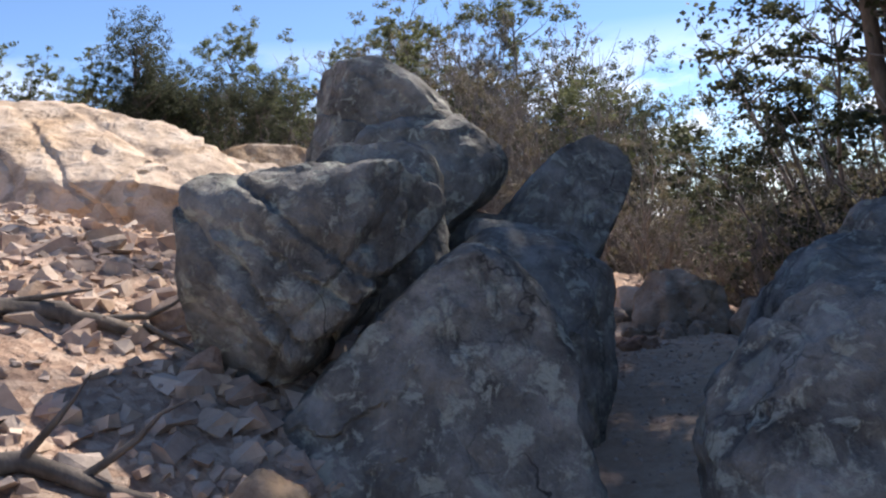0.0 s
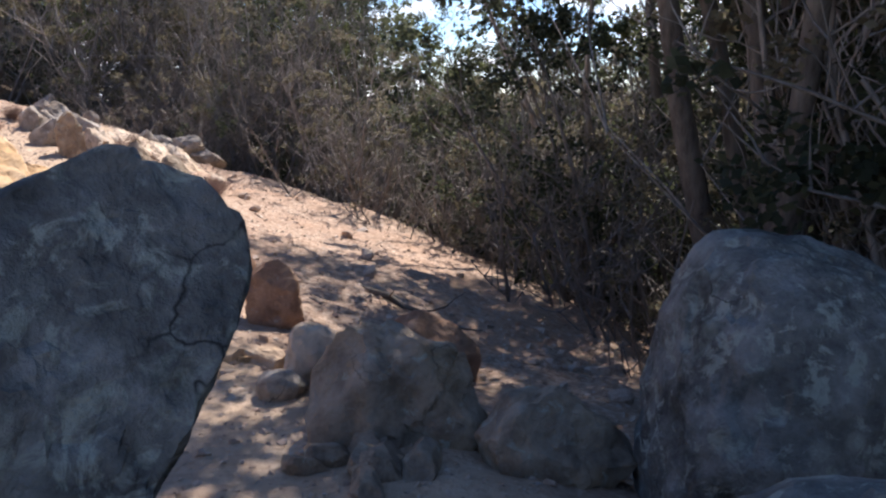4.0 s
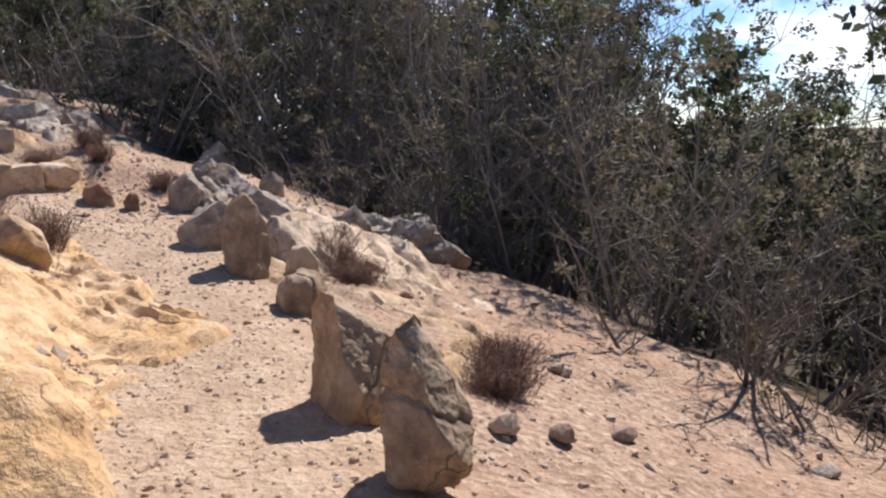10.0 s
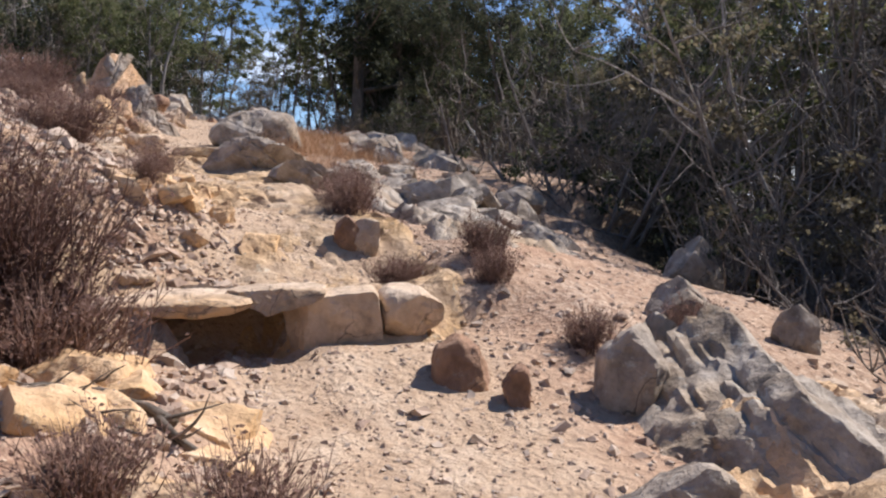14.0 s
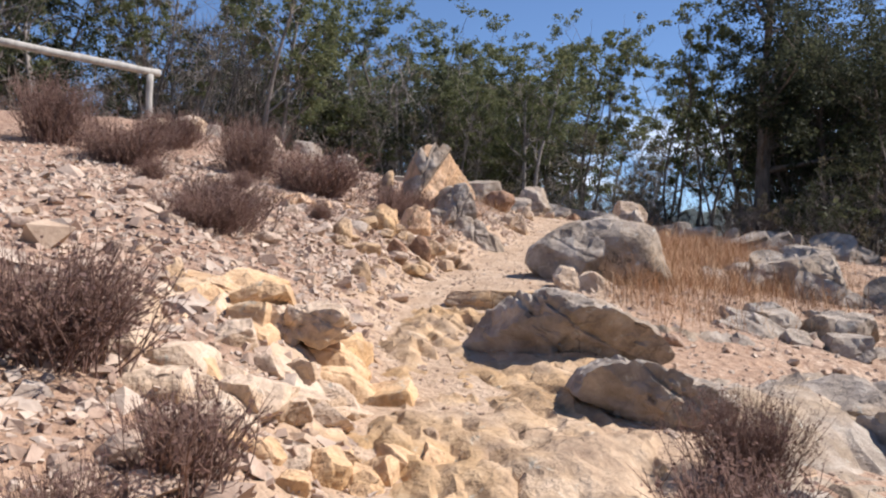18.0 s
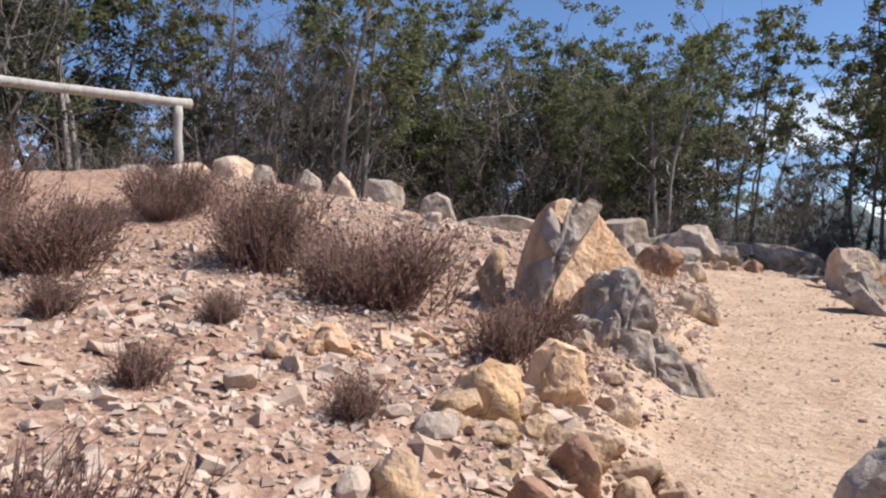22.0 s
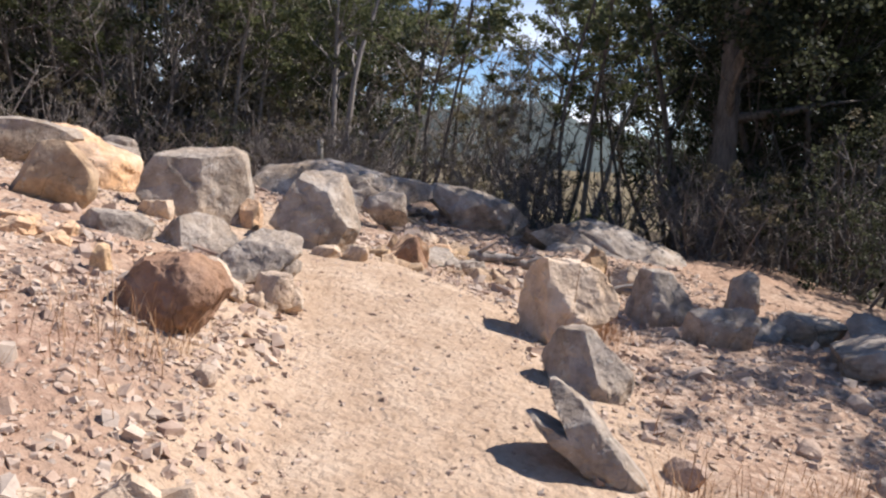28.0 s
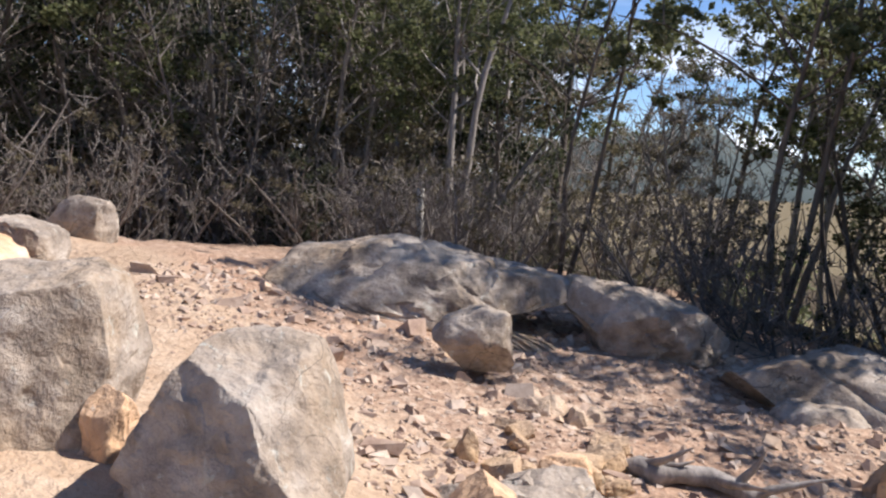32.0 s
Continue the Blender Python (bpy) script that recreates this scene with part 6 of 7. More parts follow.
boulder("stone", (-8.14, 16.85), (0.20, 0.16, 0.18), 70, ROCK_TAN, "angular tan rock on the bank", 46, box=0.4, peak=0.2)
boulder("stone", (-8.05, 17.38), (0.20, 0.15, 0.19), 71, ROCK_RED, "angular brown rock on the bank", 46, box=0.4, peak=0.1)
boulder("stone", (-8.00, 17.59), (0.22, 0.17, 0.14), 72, ROCK_TAN, "angular tan rock on the bank", 46, box=0.4)
boulder("stone", (-7.29, 16.35), (0.19, 0.15, 0.16), 73, ROCK_TAN, "angular tan rock on the bank", 46, box=0.4, peak=0.2)
boulder("boulder", (-13.47, 23.25), (0.64, 0.37, 0.38), 86, ROCK_TAN, "tan outcrop on the crest", 36, box=0.3)
boulder("stone", (-11.59, 23.42), (0.30, 0.20, 0.23), 95, ROCK_PALE, "pale cream rock under the split rock", 35, box=0.35)
boulder("stone", (-11.82, 23.12), (0.26, 0.18, 0.18), 96, ROCK_PALE, "pale cream rock in the dry wall", 35, box=0.35)
boulder("stone", (-12.02, 22.60), (0.13, 0.10, 0.17), 99, ROCK_GOLD, "orange rock at the path edge", 32, box=0.35)
boulder("stone", (-12.21, 25.57), (0.33, 0.26, 0.27), 100, ROCK_RED, "brown angular rock on the slope", 35, box=0.35, peak=0.2)
boulder("boulder", (-9.74, 25.92), (0.63, 0.30, 0.32), 104, ROCK_GREY, "low flat grey rock", 35, box=0.3)
boulder("stone", (-11.53, 27.82), (0.30, 0.23, 0.21), 106, ROCK_GOLD, "small orange rock beside the dome", 35, box=0.35)
boulder("stone", (-12.57, 26.62), (0.33, 0.22, 0.14), 113, ROCK_TAN, "angular tan rock in the scree", 43, box=0.4, peak=0.1)
boulder("stone", (-12.92, 26.31), (0.13, 0.10, 0.15), 114, ROCK_TAN, "small orange rock in the scree", 43, box=0.4, peak=0.1)
boulder("stone", (-10.25, 21.45), (0.31, 0.18, 0.28), 116, ROCK_PALE, "pale cream rock at the path edge", 40, box=0.35)
boulder("stone", (-10.19, 21.55), (0.36, 0.21, 0.25), 117, ROCK_PALE, "pale cream rock at the path edge", 33, box=0.35)
boulder("boulder", (-6.92, 18.86), (1.24, 0.84, 0.49), 118, ROCK_GREY, "far grey boulder beside the upper path", 12, box=0.2)
boulder("boulder", (-3.56, 19.42), (0.84, 0.64, 0.42), 119, ROCK_GREY, "dark grey rock under the trees", 34, box=0.3, peak=0.1)
boulder("boulder", (-3.64, 17.51), (0.60, 0.29, 0.30), 120, ROCK_GREY, "broken grey rock on the slope", 34, box=0.35, peak=0.1)
boulder("stone", (-2.54, 15.37), (0.20, 0.15, 0.14), 121, ROCK_GREY, "small grey stone on the slope", 34, box=0.3)
boulder("boulder", (-1.30, 17.62), (0.72, 0.48, 0.53), 122, ROCK_GREY, "grey rock with a shaded hollow", 26, box=0.3, peak=0.1)
boulder("boulder", (-1.30, 14.04), (0.53, 0.36, 0.29), 123, ROCK_GREY, "pale grey fractured rock", 26, box=0.35, peak=0.1)
boulder("stone", (-0.57, 14.69), (0.35, 0.23, 0.29), 124, ROCK_GREY, "grey rock on the ridge", 8, box=0.3, peak=0.1)
boulder("boulder", (0.23, 13.22), (0.49, 0.28, 0.34), 125, ROCK_GREY, "pale grey rock on the ridge", 8, box=0.35, peak=0.1)
boulder("boulder", (0.56, 12.15), (0.40, 0.23, 0.26), 126, ROCK_GREY, "grey rock under the trees", 8, box=0.35, peak=0.1)
boulder("stone", (-8.99, 18.50), (0.30, 0.23, 0.17), 127, ROCK_GOLD, "ochre block at the path bank", 47, box=0.4, peak=0.1)
boulder("stone", (-9.09, 18.13), (0.09, 0.07, 0.06), 128, ROCK_TAN, "small ochre stone on the bank", 47, box=0.4)
boulder("stone", (-8.68, 17.77), (0.29, 0.22, 0.25), 129, ROCK_GOLD, "ochre block at the path bank", 49, box=0.45, peak=0.1)
boulder("stone", (-8.85, 18.32), (0.32, 0.25, 0.25), 130, ROCK_TAN, "pinkish tan block at the path bank", 49, box=0.45, peak=0.1)
boulder("stone", (-8.69, 18.67), (0.21, 0.16, 0.16), 131, ROCK_PALE, "pale block at the path bank", 49, box=0.4)
boulder("stone", (-8.37, 18.03), (0.30, 0.20, 0.16), 132, ROCK_TAN, "angular tan rock on the bank", 49, box=0.4, peak=0.1)
boulder("boulder", (-12.33, 25.67), (0.40, 0.30, 0.26), 133, ROCK_ORANGE, "angular orange-tan rock in the scree", 45, box=0.5, peak=0.15)
boulder("stone", (-12.55, 26.55), (0.28, 0.22, 0.15), 134, ROCK_ORANGE, "angular orange-tan rock in the scree", 45, box=0.5)
boulder("stone", (-11.59, 27.92), (0.28, 0.21, 0.27), 135, ROCK_TAN, "small tan rock beside the dome", 39, box=0.5, peak=0.1)
boulder("boulder", (-11.12, 27.84), (0.46, 0.35, 0.26), 136, ROCK_PALE, "pale rock with a yellow foot", 39, box=0.45, peak=0.1)
boulder("stone", (-12.35, 24.71), (0.21, 0.16, 0.08), 137, ROCK_PALE, "flat pale stone at the path edge", 40, box=0.45)
boulder("stone", (-12.18, 24.84), (0.20, 0.15, 0.12), 138, ROCK_PALE, "flat pale stone at the path edge", 33, box=0.45)
boulder("stone", (-13.49, 24.08), (0.27, 0.20, 0.13), 139, ROCK_PALE, "flat pale stone at the path edge", 20, box=0.45)
boulder("stone", (-13.27, 24.85), (0.20, 0.15, 0.24), 140, ROCK_ORANGE, "orange stone between the boulders", 45, box=0.45)
boulder("boulder", (-17.38, 26.50), (0.65, 0.37, 0.34), 141, ROCK_GREY, "low grey rock on the crest", 45, box=0.4)


# ---------------------------------------------------------------- woods
ROOM = random.Random(7)
TREES = [
    tree("tree", 1, 8.6, 1, 13, LEAF_OLIVE, BARK_DARK, 7000, 0.10, 0.25, low=0.5, radius=0.10, label="tall slender gum tree with olive leaf clumps"),
    tree("tree", 2, 7.8, 2, 9, LEAF_OLIVE, BARK_GREY, 8000, 0.09, 0.24, low=0.48, lean=0.22, radius=0.08, label="forked gum tree with open olive crown"),
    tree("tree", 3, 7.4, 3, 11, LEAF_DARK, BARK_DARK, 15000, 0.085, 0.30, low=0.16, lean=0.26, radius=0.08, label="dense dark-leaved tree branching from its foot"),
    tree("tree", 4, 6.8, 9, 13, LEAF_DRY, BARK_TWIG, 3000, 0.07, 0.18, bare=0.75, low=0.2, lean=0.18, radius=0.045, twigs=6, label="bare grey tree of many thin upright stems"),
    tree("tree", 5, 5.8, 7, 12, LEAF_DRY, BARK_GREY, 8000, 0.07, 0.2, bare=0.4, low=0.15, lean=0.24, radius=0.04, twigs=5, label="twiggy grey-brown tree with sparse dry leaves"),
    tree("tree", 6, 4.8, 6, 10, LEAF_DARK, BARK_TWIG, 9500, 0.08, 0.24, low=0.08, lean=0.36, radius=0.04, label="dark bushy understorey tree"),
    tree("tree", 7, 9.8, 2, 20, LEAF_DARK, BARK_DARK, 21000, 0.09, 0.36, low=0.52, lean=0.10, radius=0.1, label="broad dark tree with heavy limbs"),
    tree("tree", 8, 5.6, 2, 8, LEAF_OLIVE, BARK_DARK, 5000, 0.085, 0.17, low=0.5, lean=0.2, radius=0.032, label="slender gum sapling with a tuft of leaves on top"),
]
SHRUBS = [
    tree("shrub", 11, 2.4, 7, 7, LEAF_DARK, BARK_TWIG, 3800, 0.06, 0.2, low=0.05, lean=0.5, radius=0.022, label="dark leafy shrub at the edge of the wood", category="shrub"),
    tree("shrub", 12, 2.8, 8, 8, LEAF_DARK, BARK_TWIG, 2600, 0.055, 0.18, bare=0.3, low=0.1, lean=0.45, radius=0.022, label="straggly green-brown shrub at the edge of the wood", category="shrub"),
    tree("shrub", 13, 2.6, 9, 9, LEAF_DRY, BARK_TWIG, 1200, 0.05, 0.16, bare=0.6, low=0.05, lean=0.5, radius=0.02, twigs=5, label="bare tangled grey shrub at the edge of the wood", category="shrub"),
]


def wood_edge(along):
    return float(np.interp(along, [0, 4, 7, 10, 13, 18, 20, 24], [3.4, 3.2, 5.0, 4.6, 4.6, 5.6, 6.8, 7.8]))


def shade_limit(x, y):
    """How tall a tree may stand at (x, y) before its shade falls on the sunny part of the path."""
    sx, sy = math.sin(radians(SUN_AZ)), math.cos(radians(SUN_AZ))
    k = np.arange(1.0, 16.0, 0.5)
    _, al, sd = lie(x - sx * k, y - sy * k)
    near = np.nonzero((sd > -5) & (al > 7.3) & (sd < np.interp(al, [7, 12, 17, 19, 24], [1.8, 1.8, 2.6, 5.6, 7.0])))[0]
    return 30.0 if len(near) == 0 else float(k[near[0]]) * math.tan(radians(SUN_EL)) + 0.6


USED = {}


def plant(ob, x, y, s, group, turn=None, stretch=1.0):
    if ob.name in USED:
        ob = copy_thing(ob, Matrix())
    USED[ob.name] = True
    ob.matrix_basis = pose(x, y, height_at(x, y) - 0.05, ROOM.uniform(-4, 4), ROOM.uniform(-4, 4), ROOM.uniform(0, 360) if turn is None else turn) @ Matrix.Diagonal((s, s, s * stretch, 1))
    return tagged(ob, group=group)


TALL = [8.8, 8.0, 7.6, 7.2, 6.0, 5.0, 10.0, 5.8, 2.6, 3.0, 2.8]


def lane(x, y, ox, oy, az):
    """Distance of (x, y) from a line of sight through the wood, and how far along it lies."""
    dx, dy = math.sin(radians(az)), math.cos(radians(az))
    return abs((x - ox) * dy - (y - oy) * dx), (x - ox) * dx + (y - oy) * dy


# how high the wood rises over the horizon, by direction from the start of the walk
SKYLINE_AZ = (-16, -8, 0, 5, 9, 12, 17, 19, 21, 23, 26, 30, 34, 38, 44)
SKYLINE_RISE = (8, 8, 11, 12.5, 13, 11.5, 10, 7, 3, 5.5, 6.5, 6.5, 9, 12, 18)


def tree_line(x, y, al):
    """How high the wood stands at (x, y): uneven, with clearings where the sky comes down."""
    g = height_at(x, y)
    if al >= 17 or y > 24 or x < -14:
        cap = ROOM.choice((9.0, 10.0, 10.8, 11.6, 12.4) if x < -18 else (7.4, 8.4, 9.2, 10.0)) - g
    else:
        away, az = math.hypot(x + 2, y + 4.6), math.degrees(math.atan2(x + 2, y + 4.6))
        rise = np.interp(az, SKYLINE_AZ, SKYLINE_RISE)
        cap = 1.1 + away * math.tan(radians(float(rise))) * ROOM.uniform(0.75, 1.05) - g
    side, ahead = lane(x, y, -15.9, 31.0, -30)
    if ahead > -2 and side < 1.9 + 0.04 * ahead and ROOM.random() < 0.55:
        cap = min(cap, ROOM.uniform(1.2, 2.6))
    return max(cap, 1.0)


def planted(kinds, weights, count, rule, gap, group, small=0.8, big=1.2, first=0):
    placed, tries = [], 0
    while len(placed) < count and tries < 12000:
        tries += 1
        x, y = ROOM.uniform(-46, 22), ROOM.uniform(-16, 50)
        _, al, sd = lie(np.array([x]), np.array([y]))
        if not rule(x, y, float(al[0]), float(sd[0])):
            continue
        if any((x - a) ** 2 + (y - b) ** 2 < gap * gap for a, b in placed):
            continue
        k = ROOM.choices(range(len(kinds)), weights)[0]
        if first == 0 and al[0] < 8 and x < 14:
            k = ROOM.choices(range(8), [1, 1, 0, 8, 9, 1, 0, 3])[0]
        cap = tree_line(x, y, float(al[0]))
        if first == 0 and al[0] >= 17:
            k = ROOM.choices(range(8), [8, 10, 2, 2, 3, 3, 0, 5] if y > 30 else [6, 8, 3, 7, 4, 3, 0, 5])[0]
            s = min(1.45, cap / TALL[k], shade_limit(x, y) / TALL[k])
        else:
            s = min(ROOM.uniform(small, big), shade_limit(x, y) / TALL[first + k], cap / TALL[first + k])
        if s < 0.4:
            continue
        placed.append((x, y))
        plant(kinds[k], x, y, s, group, None, ROOM.uniform(0.95, 1.15))
    return placed


def wooded(x, y, al, sd):
    e = wood_edge(al)
    if al >= 23.9 or y > 30 or x < -19:      # round the end of the path
        return (y > 31.2 and x < -6 and y < 46 and (x * 7.31 + y * 3.7) % 1 < 0.6) or (x < -22.5 and y > 12 and x > -36) or (sd > e + 0.6 and al < 23.9 and sd < e + 12)
    return e + 0.6 < sd < e + 12


def fringe(x, y, al, sd):
    e = wood_edge(al)
    if al >= 23.9 or y > 30:
        return (30.6 < y < 32.5 and x < -7) or (-23.5 < x < -21.8 and y > 14)
    return sd > 0 and e - 0.3 < sd < e + 2.2


# the big trees that shade the start of the walk
for x, y, k, s in ((3.9, 2.6, 6, 1.0), (4.6, 3.2, 6, 1.0), (6.0, 4.6, 6, 0.8), (5.2, 1.8, 2, 1.2), (5.6, 3.0, 6, 0.9), (7.4, 6.2, 2, 0.85), (4.6, -0.6, 2, 1.15), (6.0, -0.2, 2, 1.2), (3.6, -3.2, 2, 1.0)):
    plant(TREES[k], x, y, s, "trees of the wood")
shade_tree = tree("tree", 42, 11.0, 2, 19, LEAF_DARK, BARK_DARK, 15000, 0.09, 0.34, low=0.56, radius=0.11, slant=(-0.24, -0.02, 1.0), label="tall dark tree leaning over the shaded outcrop")
shade_tree.matrix_world = pose(4.5, 3.7, height_at(4.5, 3.7) - 0.1)
tagged(shade_tree, group="trees of the wood")
high_tree = tree("tree", 44, 11.4, 1, 16, LEAF_DARK, BARK_DARK, 18000, 0.09, 0.4, low=0.74, radius=0.1, slant=(-0.16, 0.24, 1.0), label="tall dark tree with a high crown leaning over the path")
high_tree.matrix_world = pose(6.6, 6.6, height_at(6.6, 6.6) - 0.1)
tagged(high_tree, group="trees of the wood")
gum = tree("tree", 41, 6.6, 2, 6, LEAF_OLIVE, BARK_GREY, 2600, 0.09, 0.15, low=0.82, radius=0.06, twigs=4, slant=(-0.46, -0.2, 1.0), label="slender leaning gum with a tuft of leaves on top")
gum.matrix_world = pose(6.3, 8.6, height_at(6.3, 8.6) - 0.1)
tagged(gum, group="trees of the wood")
old_tree = tree("tree", 43, 8.6, 1, 17, LEAF_DARK, BARK_DARK, 15000, 0.09, 0.34, low=0.34, radius=0.21, slant=(0.02, 0.12, 1.0), twigs=4, label="old dark tree with a thick trunk and spreading limbs")
old_tree.matrix_world = pose(-11.55, 32.2, height_at(-11.55, 32.2) - 0.1)
tagged(old_tree, group="trees of the wood")
plant(TREES[7], -16.8, 32.5, 1.0, "trees of the wood")
plant(TREES[7], -14.0, 32.3, 1.05, "trees of the wood")
plant(TREES[6], -10.8, 34.6, 0.62, "trees of the wood")
for x, y, k, s in ((-15.5, 36.7, 1, 0.75), (-13.9, 35.1, 7, 0.95), (-16.9, 37.1, 0, 0.62), (-14.5, 39.1, 2, 0.70), (-11.1, 34.8, 2, 0.85), (-10.9, 36.8, 2, 0.90), (-12.8, 34.5, 2, 0.85)):
    plant(TREES[k], x, y, s, "trees of the wood")
for x, y, s in ((-7.2, 28.8, 0.66), (-6.0, 27.6, 0.62), (-5.2, 26.2, 0.6)):
    plant(TREES[2], x, y, s, "trees of the wood")
planted(TREES, [3, 3, 6, 11, 6, 4, 0, 2], 250, wooded, 1.2, "trees of the wood")
planted(SHRUBS, [2, 2, 7], 130, fringe, 0.75, "shrubs at the wood's edge", 0.6, 1.1, 8)


def far_woods():
    """The closed foliage deep in the wood below the path, its near-black leaves standing in for the shade inside, and
    the thinner foliage far behind the crest.
    """
    rng = np.random.default_rng(77)
    below, beyond = [], []
    for u in np.arange(2.0, 24.0, 0.22):
        k = np.arange(len(WAY_X))
        fx, fy = np.interp(u, k, WAY_X), np.interp(u, k, WAY_Y)
        dx, dy = np.interp(u + 0.3, k, WAY_X) - np.interp(u - 0.3, k, WAY_X), np.interp(u + 0.3, k, WAY_Y) - np.interp(u - 0.3, k, WAY_Y)
        d = math.hypot(dx, dy) + 1e-9
        for _ in range(8):
            s = wood_edge(u) + rng.uniform(2.6 if u < 12 else 7.5, 13)
            x, y = fx + dy / d * s, fy - dx / d * s
            top = tree_line(x, y, u)
            below.append((x, y, height_at(x, y) + rng.uniform(0.1, 0.85) * min(top, 6.0)))
    for x in np.arange(-38, 6, 0.35):
        for _ in range(3):
            y = 52 + rng.uniform(-4, 6)
            if lane(x, y, -15.9, 31.0, -30)[0] >= 3.0:
                beyond.append((x, y, height_at(x, y) + rng.uniform(0.3, 2.6)))
    for y in np.arange(6, 42, 0.4):
        for _ in range(4):
            x = -30 + rng.uniform(-5, 2)
            beyond.append((x, y, height_at(x, y) + rng.uniform(0.2, 2.2)))
    # shade inside the wood is put into the leaf colour; lighter leaves behind the crest
    for spots, count, leaf, label in ((below, 52000, LEAF_DARK, "dense foliage deep in the wood, coloured near black for its shade"), (beyond, 16000, LEAF_OLIVE, "sunlit olive foliage far behind the crest")):
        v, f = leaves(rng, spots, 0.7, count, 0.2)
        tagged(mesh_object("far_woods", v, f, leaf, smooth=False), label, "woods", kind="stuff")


far_woods()


# ---------------------------------------------------------------- dry bushes on the open slope
BUSHES = [
    dry_bush("dry_bush", 21, 0.9, 0.75, 300, "brown bare twiggy bush on the stony slope", leafy=2200),
    dry_bush("dry_bush", 22, 1.0, 0.5, 330, "low rounded brown twiggy bush on the stony slope", leafy=2200),
    dry_bush("dry_bush", 23, 0.55, 0.42, 150, "small dry brown bush among the stones", leafy=800),
]
BUSH_USED = [False, False, False]


def bush(kind, x, y, s=1.0, turn=0):
    ob = copy_thing(BUSHES[kind], Matrix()) if BUSH_USED[kind] else BUSHES[kind]
    BUSH_USED[kind] = True
    ob.matrix_basis = pose(x, y, height_at(x, y), 0, 0, turn) @ Matrix.Diagonal((s, s, s, 1))
    return tagged(ob, group="dry bushes on the slope")


bush(1, -3.83, 11.50, 1.05, 0)
bush(0, -4.05, 11.58, 1.08, 80)
bush(0, -4.25, 11.25, 1.0, 200)
bush(2, -2.33, 10.76, 0.9, 0)
bush(2, -2.67, 10.56, 0.7, 0)
bush(2, -3.71, 14.54, 0.9, 0)
bush(1, -2.91, 13.54, 0.45, 0)
bush(2, -2.34, 13.62, 0.6, 0)
bush(2, -1.69, 13.08, 0.6, 0)
bush(2, -1.20, 13.77, 0.7, 0)
bush(2, -3.89, 14.86, 0.8, 0)
bush(2, -2.50, 14.0, 0.7, 60)
bush(2, -4.59, 13.33, 0.5, 0)
bush(2, -4.82, 13.71, 0.7, 0)
bush(1, -5.53, 13.61, 0.8, 0)
bush(0, -4.10, 15.39, 0.45, 30)
bush(1, -7.55, 15.35, 0.6, 0)
bush(0, -11.28, 17.96, 1.0, 0)
bush(1, -10.36, 18.25, 1.25, 0)
bush(1, -11.45, 16.54, 1.1, 0)
bush(1, -13.41, 18.09, 1.1, 0)
bush(2, -9.20, 16.39, 0.5, 0)
bush(0, -12.75, 16.31, 1.1, 0)
bush(2, -10.47, 16.38, 0.6, 0)
bush(2, -9.94, 17.05, 0.5, 0)
bush(1, -7.87, 15.60, 0.8, 70)
bush(1, -13.07, 17.90, 0.6, 0)
bush(1, -12.78, 17.23, 0.6, 0)
bush(2, -9.21, 18.33, 0.9, 0)
bush(2, -9.33, 18.72, 0.9, 50)
bush(2, -8.70, 17.06, 0.5, 0)
bush(1, -3.14, 9.33, 0.5, 0)
bush(2, -2.99, 8.98, 0.8, 0)
bush(1, -4.66, 12.06, 0.7, 0)
bush(2, -0.17, 11.58, 0.8, 0)
bush(2, 0.60, 8.88, 0.7, 0)
bush(1, 0.48, 8.54, 0.5, 0)
bush(1, -0.05, 10.81, 0.5, 0)
bush(1, 0.69, 9.18, 0.5, 0)
bush(2, -0.18, 11.09, 0.8, 0)

# ---------------------------------------------------------------- loose stones
STONES = []
for k in range(10):
    v, f = rock_shape((1.0, random.uniform(0.6, 0.95), random.uniform(0.35, 0.7)), 400 + k, level=2, cuts=11, box=0.35, rough=0.05)
    me = bpy.data.meshes.new("loose_stone")
    me.from_pydata((v - np.array([0, 0, 0.12])).tolist(), [], f)
    me.materials.append(STONE_ONE)
    STONES.append(me)


def loose_stone(x, y, size):
    ob = new("loose_stone", ROOM.choice(STONES))
    ob.matrix_world = pose(x, y, height_at(x, y), ROOM.uniform(-25, 25), ROOM.uniform(-25, 25), ROOM.uniform(0, 360)) @ Matrix.Diagonal((size, size, size, 1))
    tagged(ob, "angular tan stone lying loose on the slope", "stone", "loose stones")


n = 0
while n < 290:
    u = ROOM.uniform(1.0, 23)
    sd = -ROOM.uniform(0.5, 4.5) if ROOM.random() < 0.75 else ROOM.uniform(0.7, 3.6)
    i = int(u)
    fx, fy = WAY_X[i] + (WAY_X[i + 1] - WAY_X[i]) * (u - i), WAY_Y[i] + (WAY_Y[i + 1] - WAY_Y[i]) * (u - i)
    dx, dy = WAY_X[i + 1] - WAY_X[i], WAY_Y[i + 1] - WAY_Y[i]
    d = math.hypot(dx, dy)
    loose_stone(fx + dy / d * sd, fy - dx / d * sd, ROOM.choice((0.09, 0.12, 0.15, 0.2)) * ROOM.uniform(0.8, 1.3))
    n += 1


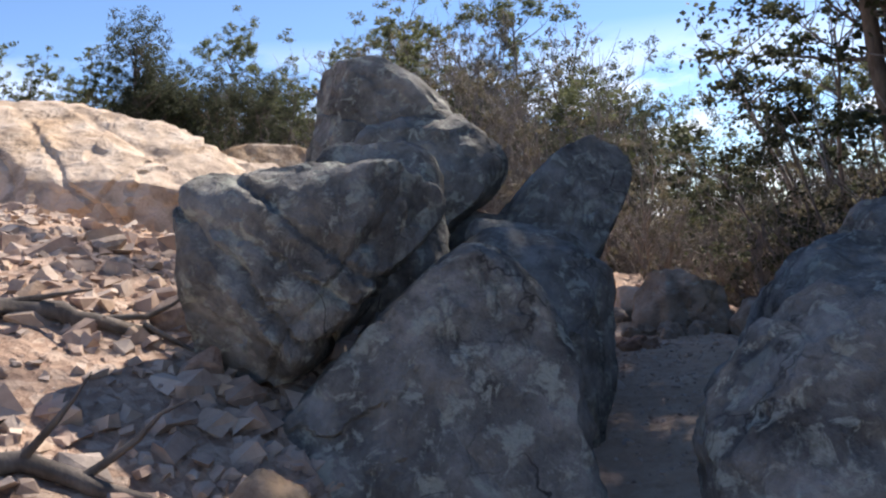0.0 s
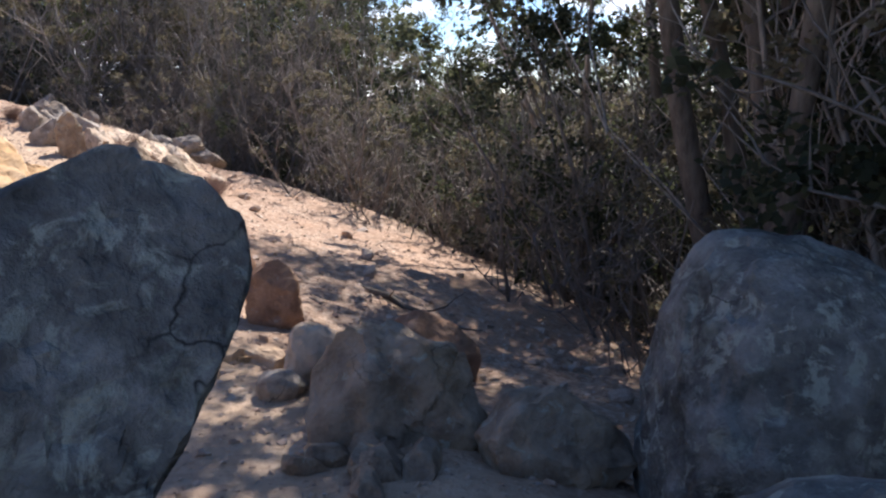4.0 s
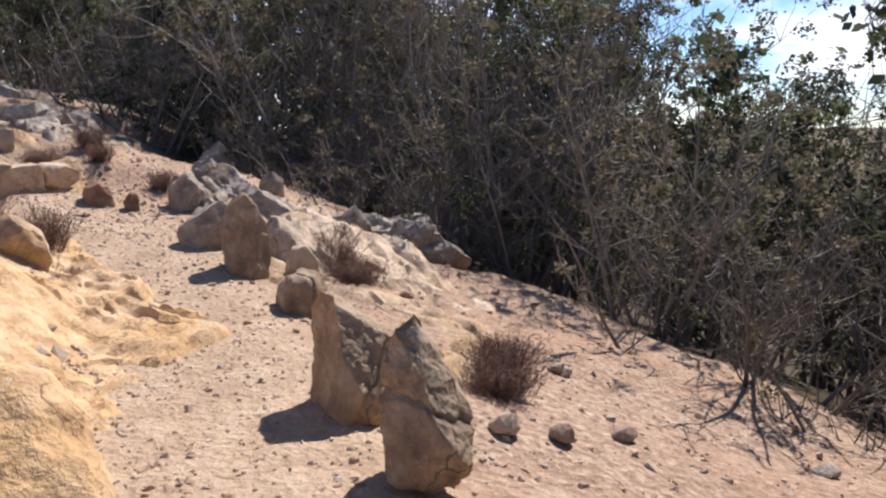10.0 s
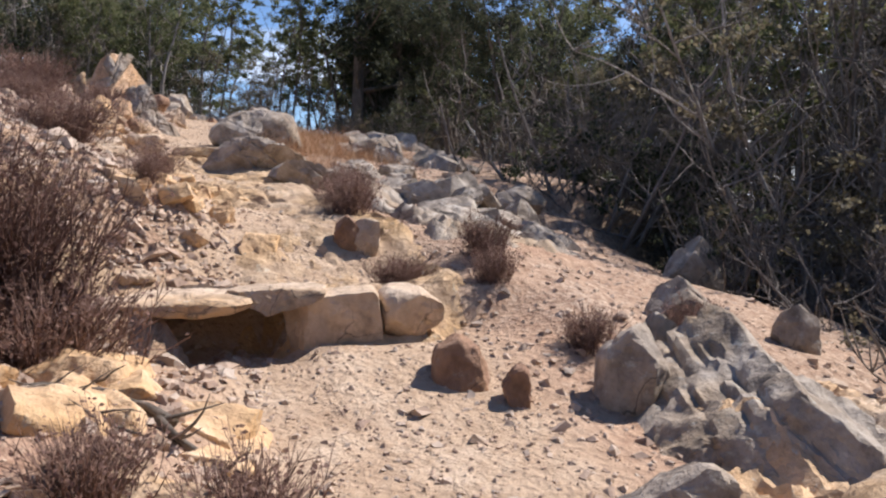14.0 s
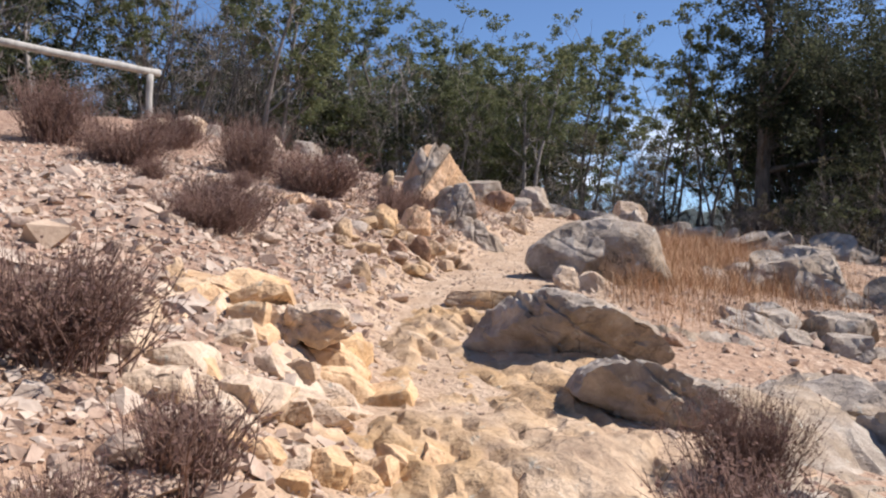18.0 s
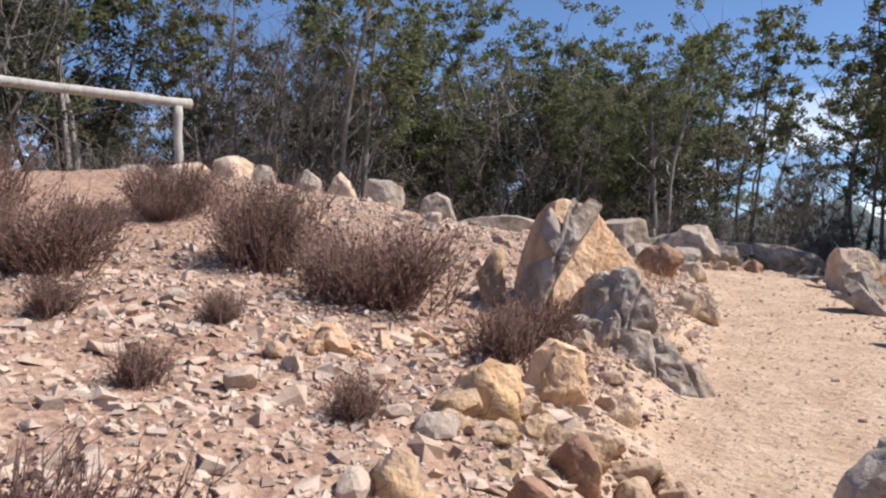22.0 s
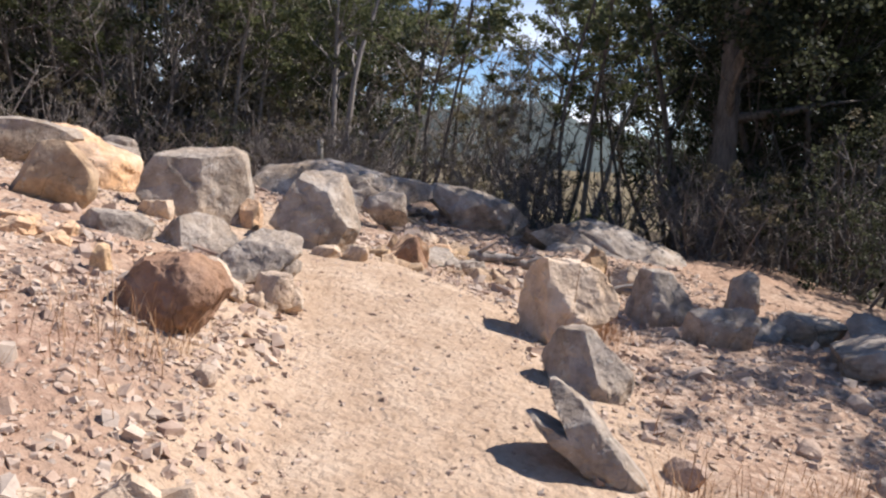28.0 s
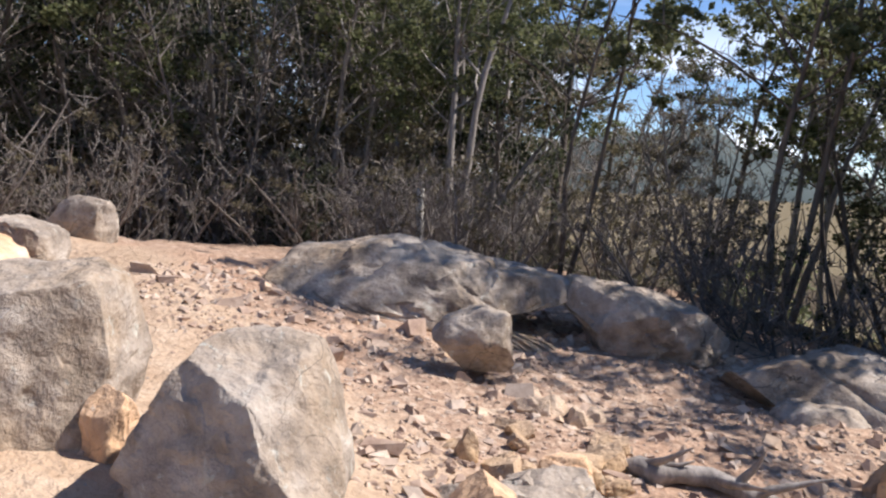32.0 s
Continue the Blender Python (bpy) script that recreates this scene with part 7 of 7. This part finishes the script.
def scree(name, count, seed, lo, hi, size, label, where=(0.0, 23.9), power=1.4):
    """Countless small angular fragments over a stretch of the slope."""
    rng = np.random.default_rng(seed)
    cube = np.array([(a, b, c) for c in (-1, 1) for b in (-1, 1) for a in (-1, 1)], float) * 0.5
    quads = np.array([(0, 2, 3, 1), (4, 5, 7, 6), (0, 1, 5, 4), (2, 6, 7, 3), (0, 4, 6, 2), (1, 3, 7, 5)])
    u = rng.uniform(*where, count)
    sd = lo + (hi - lo) * rng.random(count) ** power
    k = np.arange(len(WAY_X))
    fx, fy = np.interp(u, k, WAY_X), np.interp(u, k, WAY_Y)
    dx, dy = np.interp(u + 0.3, k, WAY_X) - np.interp(u - 0.3, k, WAY_X), np.interp(u + 0.3, k, WAY_Y) - np.interp(u - 0.3, k, WAY_Y)
    d = np.hypot(dx, dy) + 1e-9
    x, y = fx + dy / d * sd, fy - dx / d * sd
    p = cube[None] + rng.uniform(-0.26, 0.26, (count, 8, 3))
    p[:, 4:, :2] *= rng.uniform(0.45, 1.0, (count, 1, 2))
    s = size * rng.lognormal(0, 0.42, count)
    p *= (s[:, None] * rng.uniform((0.8, 0.6, 0.3), (1.5, 1.1, 0.75), (count, 3)))[:, None]
    tip, nod, w = rng.normal(size=count) * 0.35, rng.normal(size=count) * 0.35, rng.uniform(0, 6.28, count)
    for a, b, t in ((0, 2, tip), (1, 2, nod), (0, 1, w)):
        c, q = np.cos(t)[:, None], np.sin(t)[:, None]
        pa, pb = p[:, :, a] * c - p[:, :, b] * q, p[:, :, a] * q + p[:, :, b] * c
        p[:, :, a], p[:, :, b] = pa, pb
    p[:, :, 0] += x[:, None]
    p[:, :, 1] += y[:, None]
    p[:, :, 2] += (heights(x, y) + 0.08 * s)[:, None]
    faces = quads[None] + 8 * np.arange(count)[:, None, None]
    return tagged(mesh_object(name, p.reshape(-1, 3), faces.reshape(-1, 4), STONE_MANY, smooth=False), label, "scree", kind="stuff")


scree("scree", 9000, 61, -0.6, -6.5, 0.04, "broken tan and brown stones strewn over the uphill slope")
scree("scree", 30000, 67, -0.5, -5.5, 0.02, "small stone chips over the uphill slope")
scree("scree", 16000, 60, -0.8, -4.5, 0.024, "pale angular chips covering the scree slope", (14.5, 21.5))
scree("scree", 3500, 62, 0.75, 4.4, 0.028, "small stones strewn over the downhill slope")
scree("scree", 9000, 68, 0.7, 4.4, 0.016, "stone chips over the downhill slope")
scree("gravel", 9000, 63, -0.7, 0.7, 0.014, "fine gravel on the sandy path", (0.0, 16.0), 1.0)
scree("gravel", 5000, 65, -1.3, 1.3, 0.012, "fine gravel along the upper path", (16.0, 23.9), 1.0)
scree("scree", 2000, 64, -0.75, -3.5, 0.042, "larger broken stones on the bank", (14.5, 20.5))
scree("scree", 2500, 66, -0.7, -4.5, 0.05, "broken rock litter beside the shaded outcrop", (0.8, 4.4))
scree("scree", 900, 59, -2.2, -4.5, 0.04, "broken rock litter beside the reddish slope", (6.5, 9.0))
scree("scree", 1100, 69, 0.9, 5.0, 0.05, "broken rock litter at the bend of the path", (21.5, 23.9), 1.0)
scree("scree", 9000, 58, 0.8, 5.0, 0.02, "stone chips at the bend of the path", (21.0, 23.9), 1.0)

# ---------------------------------------------------------------- dry grass
grass_patch("dry_grass", 71, [(-7.08, 21.14), (-6.39, 18.99), (-6.31, 19.6), (-7.04, 21.37), (-6.27, 20.76), (-7.08, 20.89), (-5.91, 19.62), (-6.26, 18.3)], 0.2, 9000, "tall dry golden grass below the path", 0.45)
grass_patch("dry_grass", 72, [(-8.09, 22.87), (-7.92, 22.5), (-8.31, 22.89), (-7.93, 21.92)], 0.18, 5000, "dry golden grass below the path", 0.5)
grass_patch("dry_grass", 73, [(-9.91, 20.45), (-9.78, 20.48), (-9.68, 20.48), (-9.87, 20.47), (-9.69, 20.29), (-10.0, 21.16)], 0.2, 1300, "thin dry grass along the path edge", 0.18)
grass_patch("dry_grass", 74, [(-8.87, 22.36), (-8.55, 21.8), (-8.39, 21.8), (-10.36, 24.7), (-10.37, 25.03), (-9.15, 22.78)], 0.22, 1200, "pale dry grass round the edging rocks", 0.14)
grass_patch("dry_grass", 75, [(-1.03, 3.01), (-1.0, 2.59), (-0.86, 2.74), (-0.87, 2.63), (-0.72, 3.14)], 0.13, 900, "sparse orange grass beside the ledge", 0.16)
grass_patch("dry_grass", 76, [(-5.77, 15.9), (-5.34, 15.62), (-5.35, 15.89), (-6.05, 16.35)], 0.16, 600, "sparse dry grass under the low outcrop", 0.2)
grass_patch("dry_grass", 77, [(-11.27, 22.55), (-11.31, 22.34), (-11.09, 22.14)], 0.16, 500, "sparse dry grass beside the brown boulder", 0.25)
grass_patch("dry_grass", 78, [(-2.6, 3.7), (-2.9, 4.3), (-3.2, 3.9), (-2.4, 3.2)], 0.12, 700, "sparse reddish dry grass among the stones", 0.25)
grass_patch("dry_grass", 79, [(-9.4, 19.6), (-9.6, 19.9), (-9.2, 19.3)], 0.16, 500, "pale dry grass at the foot of the tooth rock", 0.12)


# ---------------------------------------------------------------- the far hills
def far_hill(name, cx, cy, width, tall, seed, colour, label):
    m = Mat(name, 1.0, 0.0)
    f = m.noise(0.004, 6, 0.6, m.coord(world=True))
    m.colour(m.ramp(f, [(0.3, tuple(c * 0.8 for c in colour)), (0.7, tuple(c * 1.15 for c in colour))]))
    rng = np.random.default_rng(seed)
    nx, ny = 70, 16
    verts, faces = [], []
    for j in range(ny):
        for i in range(nx):
            a, b = i / (nx - 1) * 2 - 1, j / (ny - 1) * 2 - 1
            h = max(0, 1 - a * a) ** 1.3 * max(0, 1 - b * b)
            h *= 0.75 + 0.45 * noise.fractal(Vector((a * 2.2 + seed, b * 2, 0.3)), 0.8, 2.0, 5)
            verts.append((a * width / 2, b * width / 4, h * tall - 8))
    for j in range(ny - 1):
        for i in range(nx - 1):
            q = j * nx + i
            faces.append([q, q + 1, q + nx + 1, q + nx])
    ob = mesh_object(name, verts, faces, m.m)
    ob.matrix_world = pose(cx, cy, 0, 0, 0, math.degrees(math.atan2(-cx, cy)))
    return tagged(ob, label, "hill", kind="structure")


far_hill("backdrop", -470, 880, 560, 84, 3, (0.105, 0.125, 0.12), "hazy grey-green mountain beyond the wood")
